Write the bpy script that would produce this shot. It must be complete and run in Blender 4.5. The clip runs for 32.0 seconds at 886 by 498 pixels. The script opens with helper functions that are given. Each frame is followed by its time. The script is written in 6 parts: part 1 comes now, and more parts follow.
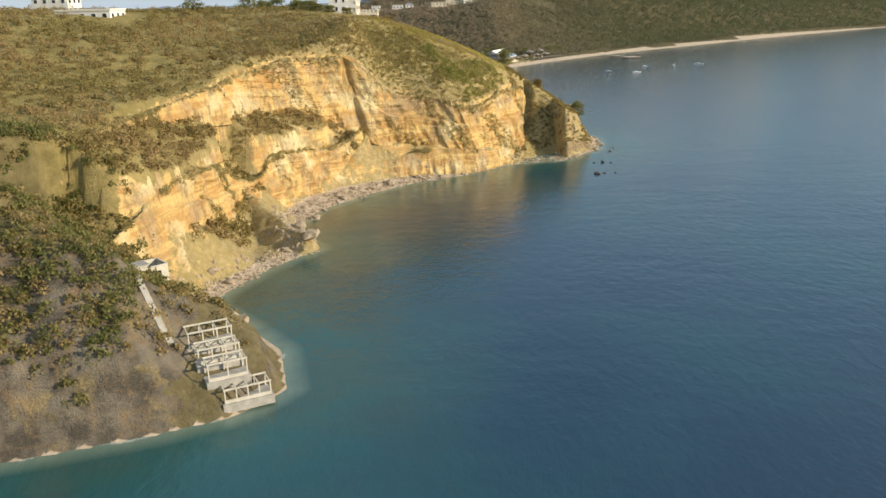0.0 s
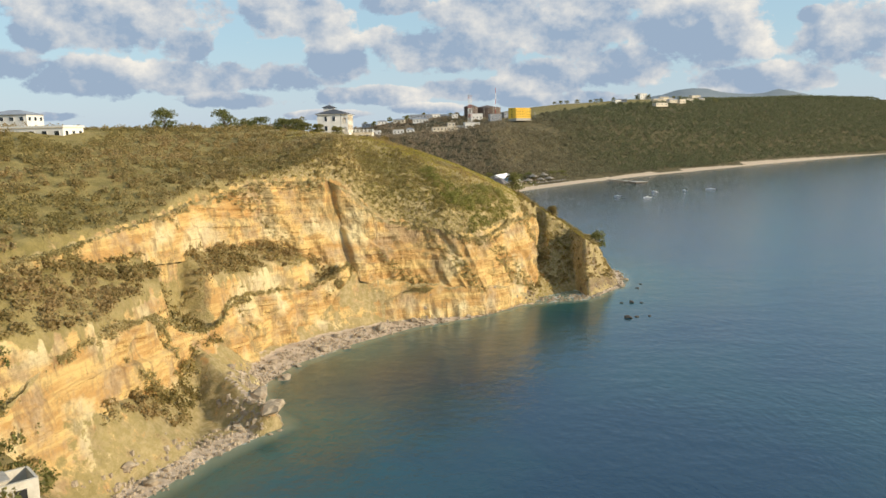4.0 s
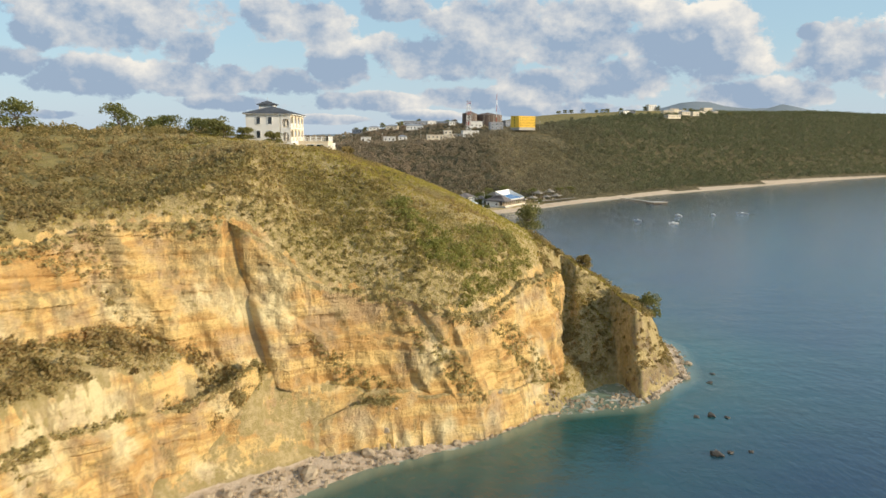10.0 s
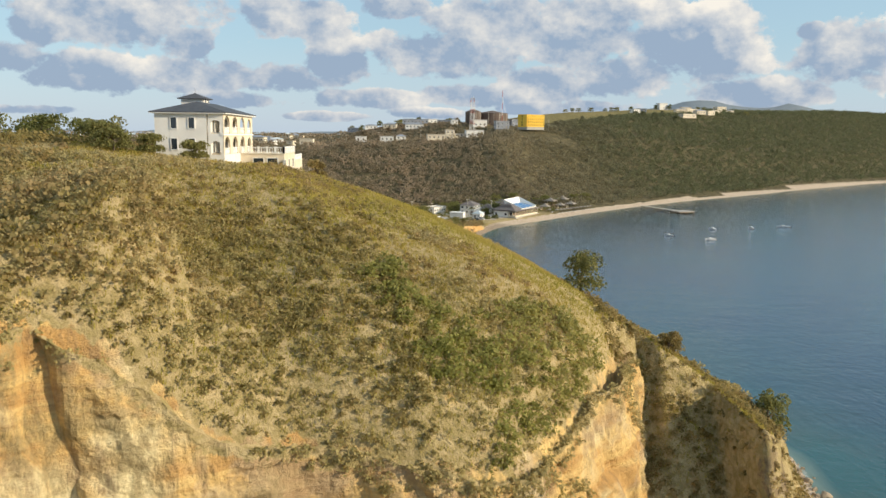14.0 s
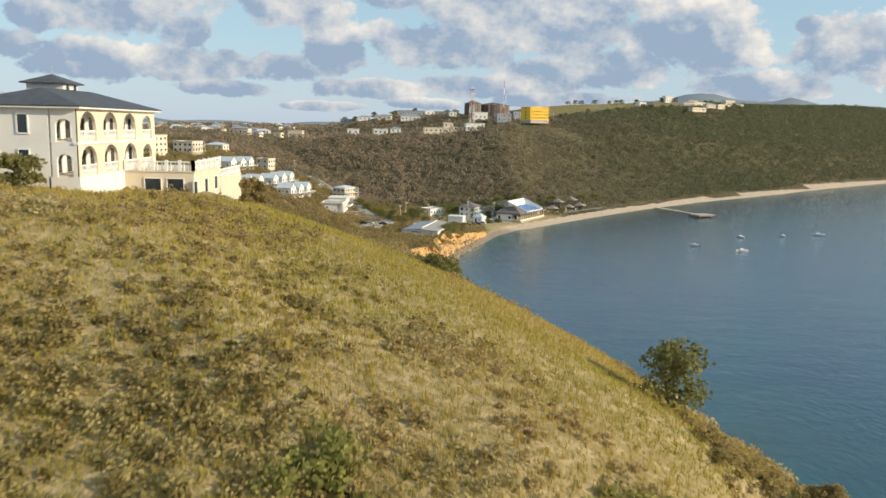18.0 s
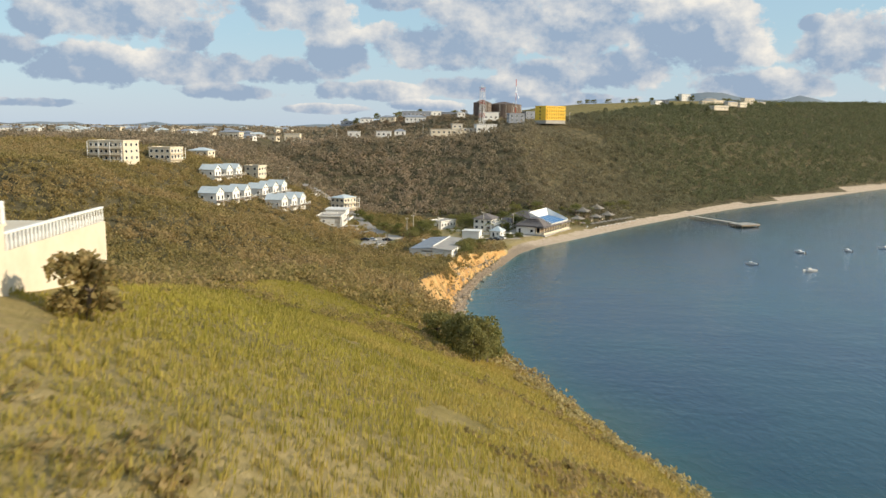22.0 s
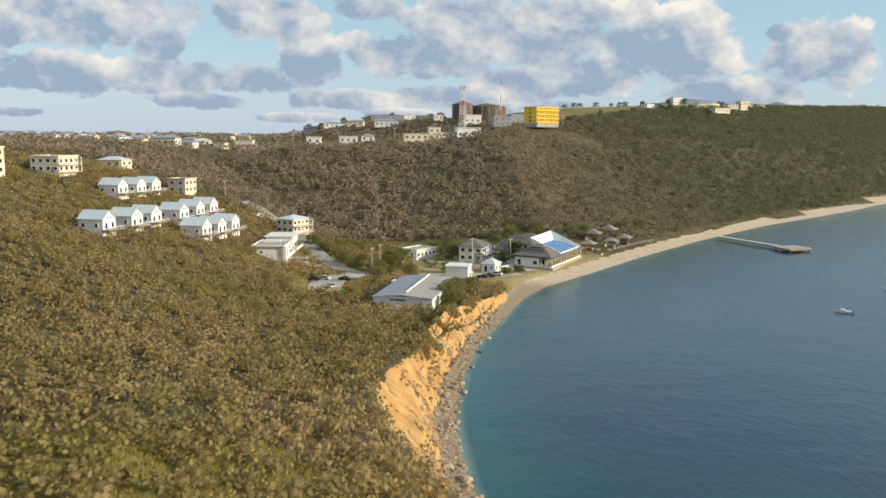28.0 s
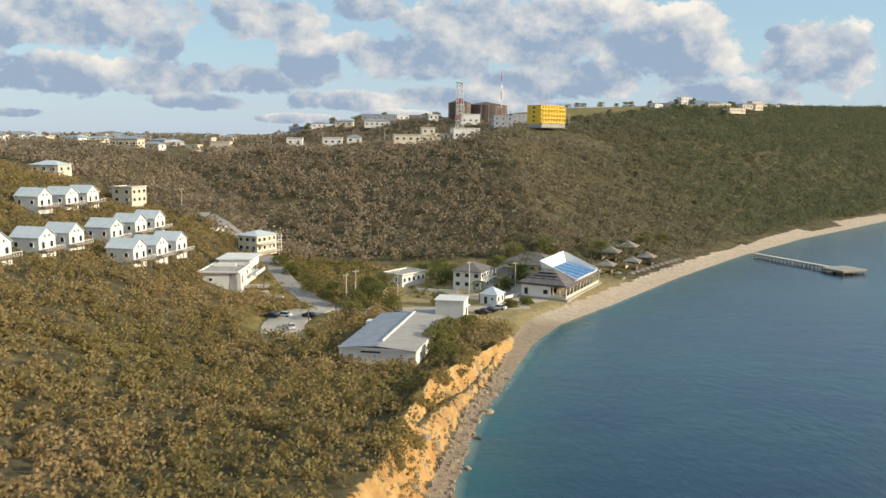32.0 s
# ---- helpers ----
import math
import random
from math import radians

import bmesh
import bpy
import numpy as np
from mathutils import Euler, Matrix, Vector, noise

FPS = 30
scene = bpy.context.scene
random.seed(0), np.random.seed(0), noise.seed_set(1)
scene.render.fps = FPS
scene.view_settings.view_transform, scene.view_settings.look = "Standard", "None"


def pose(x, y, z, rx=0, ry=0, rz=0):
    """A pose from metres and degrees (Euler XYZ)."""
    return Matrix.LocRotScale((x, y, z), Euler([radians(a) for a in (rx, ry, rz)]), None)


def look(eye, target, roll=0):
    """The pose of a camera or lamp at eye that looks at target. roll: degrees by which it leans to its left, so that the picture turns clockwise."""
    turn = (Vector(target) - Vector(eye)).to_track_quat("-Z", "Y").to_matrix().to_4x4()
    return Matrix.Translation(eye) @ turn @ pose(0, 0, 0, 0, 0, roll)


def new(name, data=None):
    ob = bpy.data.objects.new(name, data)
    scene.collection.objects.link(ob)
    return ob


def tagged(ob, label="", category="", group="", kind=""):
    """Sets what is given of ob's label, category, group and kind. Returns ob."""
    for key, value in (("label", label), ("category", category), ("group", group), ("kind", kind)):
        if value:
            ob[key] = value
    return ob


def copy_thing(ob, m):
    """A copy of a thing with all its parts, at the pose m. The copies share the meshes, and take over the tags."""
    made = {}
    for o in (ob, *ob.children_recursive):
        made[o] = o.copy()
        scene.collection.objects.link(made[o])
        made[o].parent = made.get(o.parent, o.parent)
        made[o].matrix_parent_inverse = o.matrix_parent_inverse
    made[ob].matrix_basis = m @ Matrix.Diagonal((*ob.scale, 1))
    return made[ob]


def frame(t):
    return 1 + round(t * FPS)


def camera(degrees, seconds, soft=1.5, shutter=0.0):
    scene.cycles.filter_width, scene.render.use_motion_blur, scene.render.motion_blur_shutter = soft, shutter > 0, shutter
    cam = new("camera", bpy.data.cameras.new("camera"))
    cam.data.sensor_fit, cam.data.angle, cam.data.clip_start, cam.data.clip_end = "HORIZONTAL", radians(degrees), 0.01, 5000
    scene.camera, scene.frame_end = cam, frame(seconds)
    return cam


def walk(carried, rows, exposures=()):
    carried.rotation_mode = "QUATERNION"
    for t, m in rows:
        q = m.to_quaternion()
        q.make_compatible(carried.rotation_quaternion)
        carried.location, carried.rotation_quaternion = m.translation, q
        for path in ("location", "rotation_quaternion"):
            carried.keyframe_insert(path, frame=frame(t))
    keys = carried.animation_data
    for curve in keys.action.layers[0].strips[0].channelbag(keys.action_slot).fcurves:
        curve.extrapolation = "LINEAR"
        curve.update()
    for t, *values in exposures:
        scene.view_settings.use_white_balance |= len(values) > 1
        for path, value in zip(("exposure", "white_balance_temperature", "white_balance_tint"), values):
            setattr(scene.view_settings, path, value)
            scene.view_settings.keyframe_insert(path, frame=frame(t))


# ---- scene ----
cam = camera(58.1, 32.0, 1.5, 0.5)
PATH = [
    (0, (-6.271, -439.802, 52.473), (-6.213, -437.892, 51.882), -1.4),
    (0.5, (-5.95, -435.411, 52.285), (-5.9, -433.499, 51.699), -1.6),
    (1, (-5.83, -429.94, 51.816), (-5.778, -428.02, 51.258), -1.7),
    (1.5, (-5.693, -424.712, 51.074), (-5.638, -422.775, 50.577), -1.4),
    (2, (-5.531, -419.481, 50.607), (-5.472, -417.533, 50.16), -1.4),
    (2.5, (-5.147, -413.193, 50.557), (-5.086, -411.233, 50.165), -1.3),
    (3, (-5.099, -407.901, 50.424), (-5.036, -405.932, 50.083), -1.2),
    (3.5, (-5.263, -403.522, 49.906), (-5.197, -401.546, 49.605), -1.1),
    (5.5, (-4.249, -383.993, 49.925), (-4.181, -382.015, 49.632), -1.2),
    (6, (-3.852, -378.541, 50.027), (-3.783, -376.563, 49.735), -1.1),
    (6.5, (-3.2, -373.22, 50.022), (-3.132, -371.242, 49.733), -1.2),
    (7, (-2.808, -367.415, 50.2), (-2.738, -365.438, 49.911), -1.1),
    (7.5, (-2.261, -361.712, 50.232), (-2.192, -359.734, 49.945), -1.0),
    (8, (-1.739, -354.995, 50.295), (-1.667, -353.017, 50.007), -0.9),
    (8.5, (-0.966, -346.756, 50.418), (-0.894, -344.778, 50.132), -0.6),
    (9, (-0.414, -337.61, 50.389), (-0.341, -335.631, 50.106), -0.4),
    (9.5, (0.232, -327.652, 50.447), (0.305, -325.672, 50.169), -0.1),
    (10, (0.912, -317.031, 50.552), (0.989, -315.052, 50.274), 0.3),
    (10.5, (1.425, -306.451, 50.825), (1.503, -304.472, 50.546), 0.8),
    (11, (1.997, -296.163, 51.075), (2.075, -294.185, 50.793), 0.7),
    (11.5, (2.457, -286.332, 51.152), (2.533, -284.353, 50.87), 0.6),
    (12, (2.738, -277.62, 51.154), (2.814, -275.641, 50.874), 0.5),
    (12.5, (2.632, -269.439, 51.49), (2.707, -267.46, 51.211), 0.7),
    (13, (2.257, -263.312, 52.032), (2.332, -261.333, 51.751), 0.5),
    (13.5, (1.622, -258.231, 52.689), (1.7, -256.253, 52.408), 0.6),
    (14, (1.428, -254.291, 52.741), (1.507, -252.313, 52.457), 0.6),
    (14.5, (0.959, -250.031, 52.88), (1.042, -248.054, 52.589), 0.9),
    (16.5, (2.003, -225.910, 54.033), (2.091, -223.934, 53.733), 1.06),
    (17, (2.357, -219.001, 54.322), (2.446, -217.026, 54.020), 1.09),
    (17.5, (2.545, -212.354, 54.493), (2.634, -210.379, 54.189), 1.12),
    (18, (2.698, -205.820, 54.574), (2.787, -203.845, 54.268), 1.12),
    (18.5, (2.589, -199.309, 54.679), (2.678, -197.335, 54.373), 1.08),
    (19, (2.300, -192.942, 54.801), (2.386, -190.967, 54.494), 1.03),
    (19.5, (1.887, -186.463, 54.959), (1.972, -184.488, 54.654), 0.95),
    (20, (1.388, -180.105, 55.036), (1.473, -178.130, 54.730), 0.90),
    (20.5, (0.985, -173.313, 55.042), (1.069, -171.338, 54.737), 0.87),
    (21, (0.784, -165.953, 54.939), (0.866, -163.978, 54.634), 0.81),
    (21.5, (0.692, -158.313, 54.692), (0.772, -156.338, 54.388), 0.72),
    (22, (0.675, -150.495, 54.323), (0.754, -148.520, 54.021), 0.61),
    (22.5, (0.729, -142.309, 53.940), (0.806, -140.333, 53.639), 0.48),
    (23, (0.916, -133.842, 53.562), (0.993, -131.866, 53.263), 0.35),
    (23.5, (1.225, -125.194, 53.209), (1.300, -123.218, 52.912), 0.19),
    (24, (1.641, -116.445, 52.876), (1.715, -114.468, 52.582), -0.03),
    (24.5, (2.068, -107.637, 52.562), (2.137, -105.659, 52.274), -0.3),
    (26.5, (2.049, -77.746, 52.074), (2.126, -75.768, 51.793), 0.4),
    (27, (1.667, -70.531, 51.684), (1.805, -68.555, 51.405), 0.6),
    (27.5, (2.62, -63.947, 51.5), (2.761, -61.972, 51.219), 0.7),
    (28, (3.84, -57.473, 51.474), (3.981, -55.498, 51.193), 0.4),
    (28.5, (4.612, -50.367, 51.688), (4.754, -48.392, 51.406), 0.6),
    (29, (5.639, -43.289, 51.89), (5.78, -41.313, 51.611), 0.4),
    (29.5, (6.491, -36.125, 51.985), (6.633, -34.15, 51.705), 0.3),
    (30, (7.732, -28.928, 52.044), (7.873, -26.953, 51.764), 0.4),
    (30.5, (8.399, -21.749, 51.823), (8.543, -19.774, 51.544), 0.4),
    (31, (9.114, -14.835, 51.81), (9.258, -12.859, 51.532), 0.4),
    (31.5, (9.378, -8.93, 51.647), (9.522, -6.954, 51.371), 0.3),
    (32, (10.104, -3.225, 51.548), (10.249, -1.25, 51.27), 0.5),
]
walk(cam, [(t, look(eye, target, roll)) for t, eye, target, roll in PATH], ((0, 0.0), (32, 0.0)))

# ---- light ----
SUN = Vector((0.90, -0.31, 0.335)).normalized()
world = bpy.data.worlds.new("sky")
scene.world = world
world.use_nodes = True
wn, wl = world.node_tree.nodes, world.node_tree.links
wn.clear()


def wnode(kind, **vals):
    n = wn.new(kind)
    for k, v in vals.items():
        n.inputs[int(k[1:]) if k[0] == "i" and k[1:].isdigit() else k.replace("_", " ")].default_value = v
    return n


def wmath(op, a, b=None, clamp=False):
    n = wn.new("ShaderNodeMath")
    n.operation, n.use_clamp = op, clamp
    for i, v in enumerate((a, b)):
        if v is None:
            continue
        if isinstance(v, (int, float)):
            n.inputs[i].default_value = v
        else:
            wl.new(v, n.inputs[i])
    return n.outputs[0]


def wmix(fac, a, b):
    n = wn.new("ShaderNodeMix")
    n.data_type = "RGBA"
    for i, v in ((0, fac), (6, a), (7, b)):
        if isinstance(v, (int, float, tuple)):
            n.inputs[i].default_value = v
        else:
            wl.new(v, n.inputs[i])
    return n.outputs[2]


def wnoise(vec, scale, detail, rough):
    n = wn.new("ShaderNodeTexNoise")
    n.inputs["Scale"].default_value, n.inputs["Detail"].default_value, n.inputs["Roughness"].default_value = scale, detail, rough
    wl.new(vec, n.inputs["Vector"])
    return n.outputs[0]


sky = wn.new("ShaderNodeTexSky")
sky.sky_type, sky.sun_disc = "NISHITA", False
sky.sun_elevation, sky.sun_rotation = math.asin(SUN.z), math.atan2(SUN.x, SUN.y)
sky.air_density, sky.dust_density, sky.ozone_density = 1.0, 0.6, 1.5
wcoord = wn.new("ShaderNodeTexCoord").outputs["Generated"]
sep = wn.new("ShaderNodeSeparateXYZ")
wl.new(wcoord, sep.inputs[0])
squash = wn.new("ShaderNodeVectorMath")
squash.operation = "MULTIPLY"
wl.new(wcoord, squash.inputs[0])
squash.inputs[1].default_value = (1, 1, 1.35)
offset = wn.new("ShaderNodeVectorMath")
offset.operation = "ADD"
wl.new(squash.outputs[0], offset.inputs[0])
offset.inputs[1].default_value = (0.020, 0, 0.034)
n_here, n_lit = wnoise(squash.outputs[0], 11, 7, 0.6), wnoise(offset.outputs[0], 11, 7, 0.6)
n_wide = wnoise(squash.outputs[0], 5.5, 3, 0.5)
# The cumulus heaps: heading (degrees to the right of +y), height above the horizon, half width, half height.
HEAPS = ((-19.3, 7.8, 5.4, 1.8), (-15.1, 5.9, 1.5, 1.1), (-24.3, 6.5, 1.3, 1.1), (-25.8, 4.5, 1.6, 0.9), (-21.5, 3.7, 3.2, 1.2), (-15.1, 3.8, 3.7, 1.0), (-6.5, 7.9, 2.1, 1.4), (-9.7, 8.3, 1.5, 1.3),
         (-5.1, 4.8, 1.9, 1.4), (-8.8, 3.5, 2.2, 1.0), (-1.2, 8.9, 2.4, 0.8), (2.2, 5.6, 4.5, 1.5), (5.3, 7.8, 3.8, 1.9), (11.7, 7.0, 2.8, 2.0), (15.2, 8.8, 3.1, 0.8), (19.9, 6.1, 3.8, 2.4),
         (14.8, 3.9, 3.3, 1.4), (9.3, 3.4, 2.6, 1.1), (4.4, 2.8, 3.6, 0.7), (-2.9, 2.5, 3.7, 0.6), (28.8, 5.2, 2.8, 1.9), (26.3, 6.8, 0.8, 0.5), (23.7, 2.9, 4.1, 0.9), (-11.9, 2.2, 3.6, 0.5),
         (-24.5, 1.3, 3.0, 0.3), (-6.2, 1.2, 2.6, 0.3), (1.4, 1.5, 2.4, 0.35), (8.6, 1.9, 2.2, 0.4), (13.2, 2.0, 3.0, 0.45), (20.5, 1.9, 2.4, 0.4))
plan_u, plan_v = wmath("ARCTAN2", sep.outputs[0], sep.outputs[1]), wmath("ARCSINE", sep.outputs[2])
heap, rim, share = None, None, None
for heading, height, wide, tall in HEAPS:
    du = wmath("DIVIDE", wmath("SUBTRACT", plan_u, radians(heading)), radians(wide) * 1.7)
    dv = wmath("DIVIDE", wmath("SUBTRACT", plan_v, radians(height)), radians(tall) * 1.7)
    lump = wmath("SUBTRACT", 1.0, wmath("ADD", wmath("MULTIPLY", du, du), wmath("MULTIPLY", dv, dv)), True)
    side = wmath("ADD", wmath("MULTIPLY", du, 0.42), wmath("MULTIPLY", dv, 0.58))
    weight = wmath("ADD", wmath("MULTIPLY", lump, lump), 0.0005)
    rim = wmath("MULTIPLY", side, weight) if rim is None else wmath("ADD", rim, wmath("MULTIPLY", side, weight))
    share = weight if share is None else wmath("ADD", share, weight)
    heap = lump if heap is None else wmath("MAXIMUM", heap, lump)
away = wmath("MULTIPLY", wmath("SUBTRACT", sep.outputs[1], 0.72), 8.0, True)
grain = wmath("MULTIPLY", wmath("SUBTRACT", wmath("ADD", wmath("MULTIPLY", n_here, 0.68), wmath("MULTIPLY", wnoise(squash.outputs[0], 34, 6, 0.62), 0.32)), 0.5), 2.7)
open_sky = wmath("ADD", wmath("MULTIPLY", wmath("SUBTRACT", n_wide, 0.5), 2.4), 0.42)
mass = wmath("ADD", wmath("MULTIPLY", wmath("MULTIPLY", heap, 0.95), away), wmath("MULTIPLY", open_sky, wmath("SUBTRACT", 1.0, away)))
body = wmath("ADD", grain, mass)
cover = wmath("MULTIPLY", wmath("SUBTRACT", body, 0.42), 6.5, True)
thin = wmath("MULTIPLY", wmath("SUBTRACT", 0.95, body), 0.55, True)
lit = wmath("ADD", wmath("ADD", 0.10, thin), wmath("ADD", wmath("MULTIPLY", wmath("SUBTRACT", n_here, n_lit), 3.2), wmath("MULTIPLY", wmath("MULTIPLY", wmath("DIVIDE", rim, share), away), 0.7)), True)
# Clouds that face the sun across the sky are seen from their bright side.
facing = wmath("MULTIPLY", wmath("ADD", sep.outputs[0], 0.55), -1.6, True)
cloud = wmix(wmath("ADD", lit, facing, True), (2.55, 3.3, 4.4, 1), (8.0, 7.4, 6.5, 1))
low = wmath("SUBTRACT", 1.0, wmath("MULTIPLY", wmath("ABSOLUTE", sep.outputs[2]), 9.0), True)
skyc = wmix(wmath("MULTIPLY", low, 0.5), wmix(0.6, sky.outputs[0], (3.8, 5.6, 6.8, 1)), (4.7, 5.2, 6.4, 1))
total = wmix(wmath("MULTIPLY", cover, 0.92), skyc, cloud)
back = wn.new("ShaderNodeBackground")
back.inputs[1].default_value = 0.125
wl.new(total, back.inputs[0])
wl.new(back.outputs[0], wn.new("ShaderNodeOutputWorld").inputs[0])
lamp = new("sun", bpy.data.lights.new("sun", "SUN"))
lamp.data.energy, lamp.data.angle, lamp.data.color = 5.0, radians(0.6), (1.0, 0.855, 0.63)
lamp.matrix_world = look((300, -100, 200), Vector((300, -100, 200)) - SUN)

# ---- materials ----


class Nodes:
    """A short way to write node trees."""

    def __init__(self, name, rough=0.8, metal=0.0, spec=0.3):
        self.mat = bpy.data.materials.new(name)
        self.mat.use_nodes = True
        self.n, self.l = self.mat.node_tree.nodes, self.mat.node_tree.links
        self.b = self.n["Principled BSDF"]
        self.b.inputs["Roughness"].default_value, self.b.inputs["Metallic"].default_value = rough, metal
        self.b.inputs["Specular IOR Level"].default_value = spec
        self.pos = self.n.new("ShaderNodeNewGeometry").outputs["Position"]

    def put(self, socket, value):
        if isinstance(value, (int, float, tuple)):
            socket.default_value = value
        else:
            self.l.new(value, socket)

    def noise(self, scale, detail=4, rough=0.6, stretch=None):
        vec = self.pos
        if stretch:
            m = self.n.new("ShaderNodeVectorMath")
            m.operation = "MULTIPLY"
            m.inputs[1].default_value = stretch
            self.l.new(vec, m.inputs[0])
            vec = m.outputs[0]
        t = self.n.new("ShaderNodeTexNoise")
        t.inputs["Scale"].default_value, t.inputs["Detail"].default_value, t.inputs["Roughness"].default_value = scale, detail, rough
        self.l.new(vec, t.inputs["Vector"])
        return t.outputs[0]

    def math(self, op, a, b=0.0, clamp=False):
        m = self.n.new("ShaderNodeMath")
        m.operation, m.use_clamp = op, clamp
        self.put(m.inputs[0], a)
        self.put(m.inputs[1], b)
        return m.outputs[0]

    def ramp(self, fac, lo, hi):
        """0 below lo, 1 above hi."""
        m = self.n.new("ShaderNodeMapRange")
        self.put(m.inputs[0], fac)
        m.inputs[1].default_value, m.inputs[2].default_value = lo, hi
        return m.outputs[0]

    def mix(self, fac, a, b):
        m = self.n.new("ShaderNodeMix")
        m.data_type = "RGBA"
        for i, v in ((0, fac), (6, a), (7, b)):
            self.put(m.inputs[i], v if not isinstance(v, tuple) else (*v, 1)[:4])
        return m.outputs[2]

    def attr(self, name):
        a = self.n.new("ShaderNodeAttribute")
        a.attribute_name = name
        return a.outputs["Fac"]

    def done(self, colour, bump=None, strength=0.4, distance=0.05, rough=None):
        self.put(self.b.inputs["Base Color"], colour if not isinstance(colour, tuple) else (*colour, 1)[:4])
        if bump is not None:
            b = self.n.new("ShaderNodeBump")
            b.inputs["Strength"].default_value, b.inputs["Distance"].default_value = strength, distance
            self.l.new(bump, b.inputs["Height"])
            self.l.new(b.outputs[0], self.b.inputs["Normal"])
        if rough is not None:
            self.put(self.b.inputs["Roughness"], rough)
        return self.mat


def plain(name, c1, c2, scale=0.6, rough=0.8, bump=0.2, fine=14.0, metal=0.0, spec=0.3):
    """Two tones in stains of one size, with a fine grain in tone and relief."""
    k = Nodes(name, rough, metal, spec)
    big, small = k.noise(scale, 5, 0.65), k.noise(fine, 3, 0.6)
    fac = k.math("ADD", k.math("MULTIPLY", big, 0.75), k.math("MULTIPLY", small, 0.25))
    return k.done(k.mix(k.ramp(fac, 0.36, 0.64), c1, c2), small, bump, 0.02)


def foliage(name, dark, mid, dry, moist=None):
    k = Nodes(name, 0.65, 0, 0.25)
    tint, patch = k.attr("tint"), k.noise(0.03, 4, 0.6)
    isle = k.n.new("ShaderNodeNewGeometry").outputs["Random Per Island"]
    base = k.mix(tint, dark, mid)
    base = k.mix(k.ramp(k.math("ADD", k.math("MULTIPLY", patch, 0.8), k.math("MULTIPLY", isle, 0.2)), 0.42, 0.66), base, dry)
    col = k.mix(k.math("MULTIPLY", isle, 0.25), base, (mid[0] * 1.3, mid[1] * 1.3, mid[2] * 1.15))
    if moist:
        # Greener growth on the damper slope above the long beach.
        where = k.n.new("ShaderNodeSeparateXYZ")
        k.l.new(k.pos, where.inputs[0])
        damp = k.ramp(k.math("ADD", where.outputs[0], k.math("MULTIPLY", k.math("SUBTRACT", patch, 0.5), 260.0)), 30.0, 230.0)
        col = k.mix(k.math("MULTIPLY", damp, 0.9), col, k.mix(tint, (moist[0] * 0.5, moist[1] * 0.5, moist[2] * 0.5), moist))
    mat = k.done(col)
    thin, both = k.n.new("ShaderNodeBsdfTranslucent"), k.n.new("ShaderNodeMixShader")
    k.l.new(col, thin.inputs[0])
    both.inputs[0].default_value = 0.5
    k.l.new(k.b.outputs[0], both.inputs[1])
    k.l.new(thin.outputs[0], both.inputs[2])
    k.l.new(both.outputs[0], k.n["Material Output"].inputs[0])
    return mat


M_WHITE = plain("white_render", (0.74, 0.71, 0.66), (0.82, 0.80, 0.76), 0.5, 0.75, 0.15)
M_CREAM = plain("cream_render", (0.66, 0.56, 0.42), (0.74, 0.66, 0.52), 0.5, 0.75, 0.15)
M_YELLOW = plain("yellow_paint", (0.78, 0.50, 0.05), (0.85, 0.57, 0.08), 0.3, 0.6, 0.1)
M_GREYROOF = plain("grey_roof_sheet", (0.25, 0.27, 0.31), (0.34, 0.36, 0.40), 0.35, 0.55, 0.2)
M_TANROOF = plain("tan_roof_felt", (0.36, 0.33, 0.30), (0.43, 0.40, 0.36), 0.3, 0.8, 0.2)
M_SHINGLE = plain("weathered_shingle", (0.13, 0.115, 0.11), (0.24, 0.21, 0.20), 0.9, 0.8, 0.5, 6)
M_SLATE = plain("slate_roof", (0.05, 0.055, 0.065), (0.10, 0.10, 0.11), 0.9, 0.6, 0.4, 6)
M_BLUEROOF = plain("pale_blue_roof", (0.50, 0.57, 0.60), (0.62, 0.67, 0.69), 0.6, 0.45, 0.15)
M_AWNING = plain("blue_canvas", (0.06, 0.19, 0.42), (0.11, 0.26, 0.50), 0.5, 0.8, 0.2)
M_THATCH = plain("palm_thatch", (0.22, 0.19, 0.16), (0.36, 0.32, 0.27), 0.9, 0.9, 0.8, 9)
M_WOOD = plain("weathered_wood", (0.20, 0.15, 0.10), (0.32, 0.25, 0.18), 1.5, 0.8, 0.3)
M_CONCRETE = plain("old_concrete", (0.30, 0.28, 0.25), (0.48, 0.45, 0.40), 0.8, 0.9, 0.4)
M_BLEACHED = plain("bleached_concrete", (0.50, 0.46, 0.38), (0.66, 0.61, 0.52), 0.8, 0.9, 0.4)
# Near-black paint that stands for the shade inside openings.
M_DARK = plain("opening_shade", (0.018, 0.018, 0.02), (0.03, 0.03, 0.032), 0.5, 0.7, 0.0)
M_GLASS = plain("window_glass", (0.02, 0.03, 0.04), (0.035, 0.045, 0.055), 0.4, 0.08, 0.0, 14, 0, 0.6)
M_STEEL = plain("galvanised_steel", (0.45, 0.45, 0.46), (0.6, 0.6, 0.6), 1.0, 0.45, 0.1, 14, 0.6)
M_RED = plain("red_mast_paint", (0.45, 0.06, 0.04), (0.55, 0.10, 0.07), 1.0, 0.6, 0.1)
M_TANK = plain("rusty_tank", (0.11, 0.08, 0.065), (0.18, 0.135, 0.11), 0.25, 0.75, 0.3, 3)
M_ASPHALT = plain("worn_road", (0.27, 0.25, 0.23), (0.36, 0.33, 0.30), 0.15, 0.9, 0.3, 5)
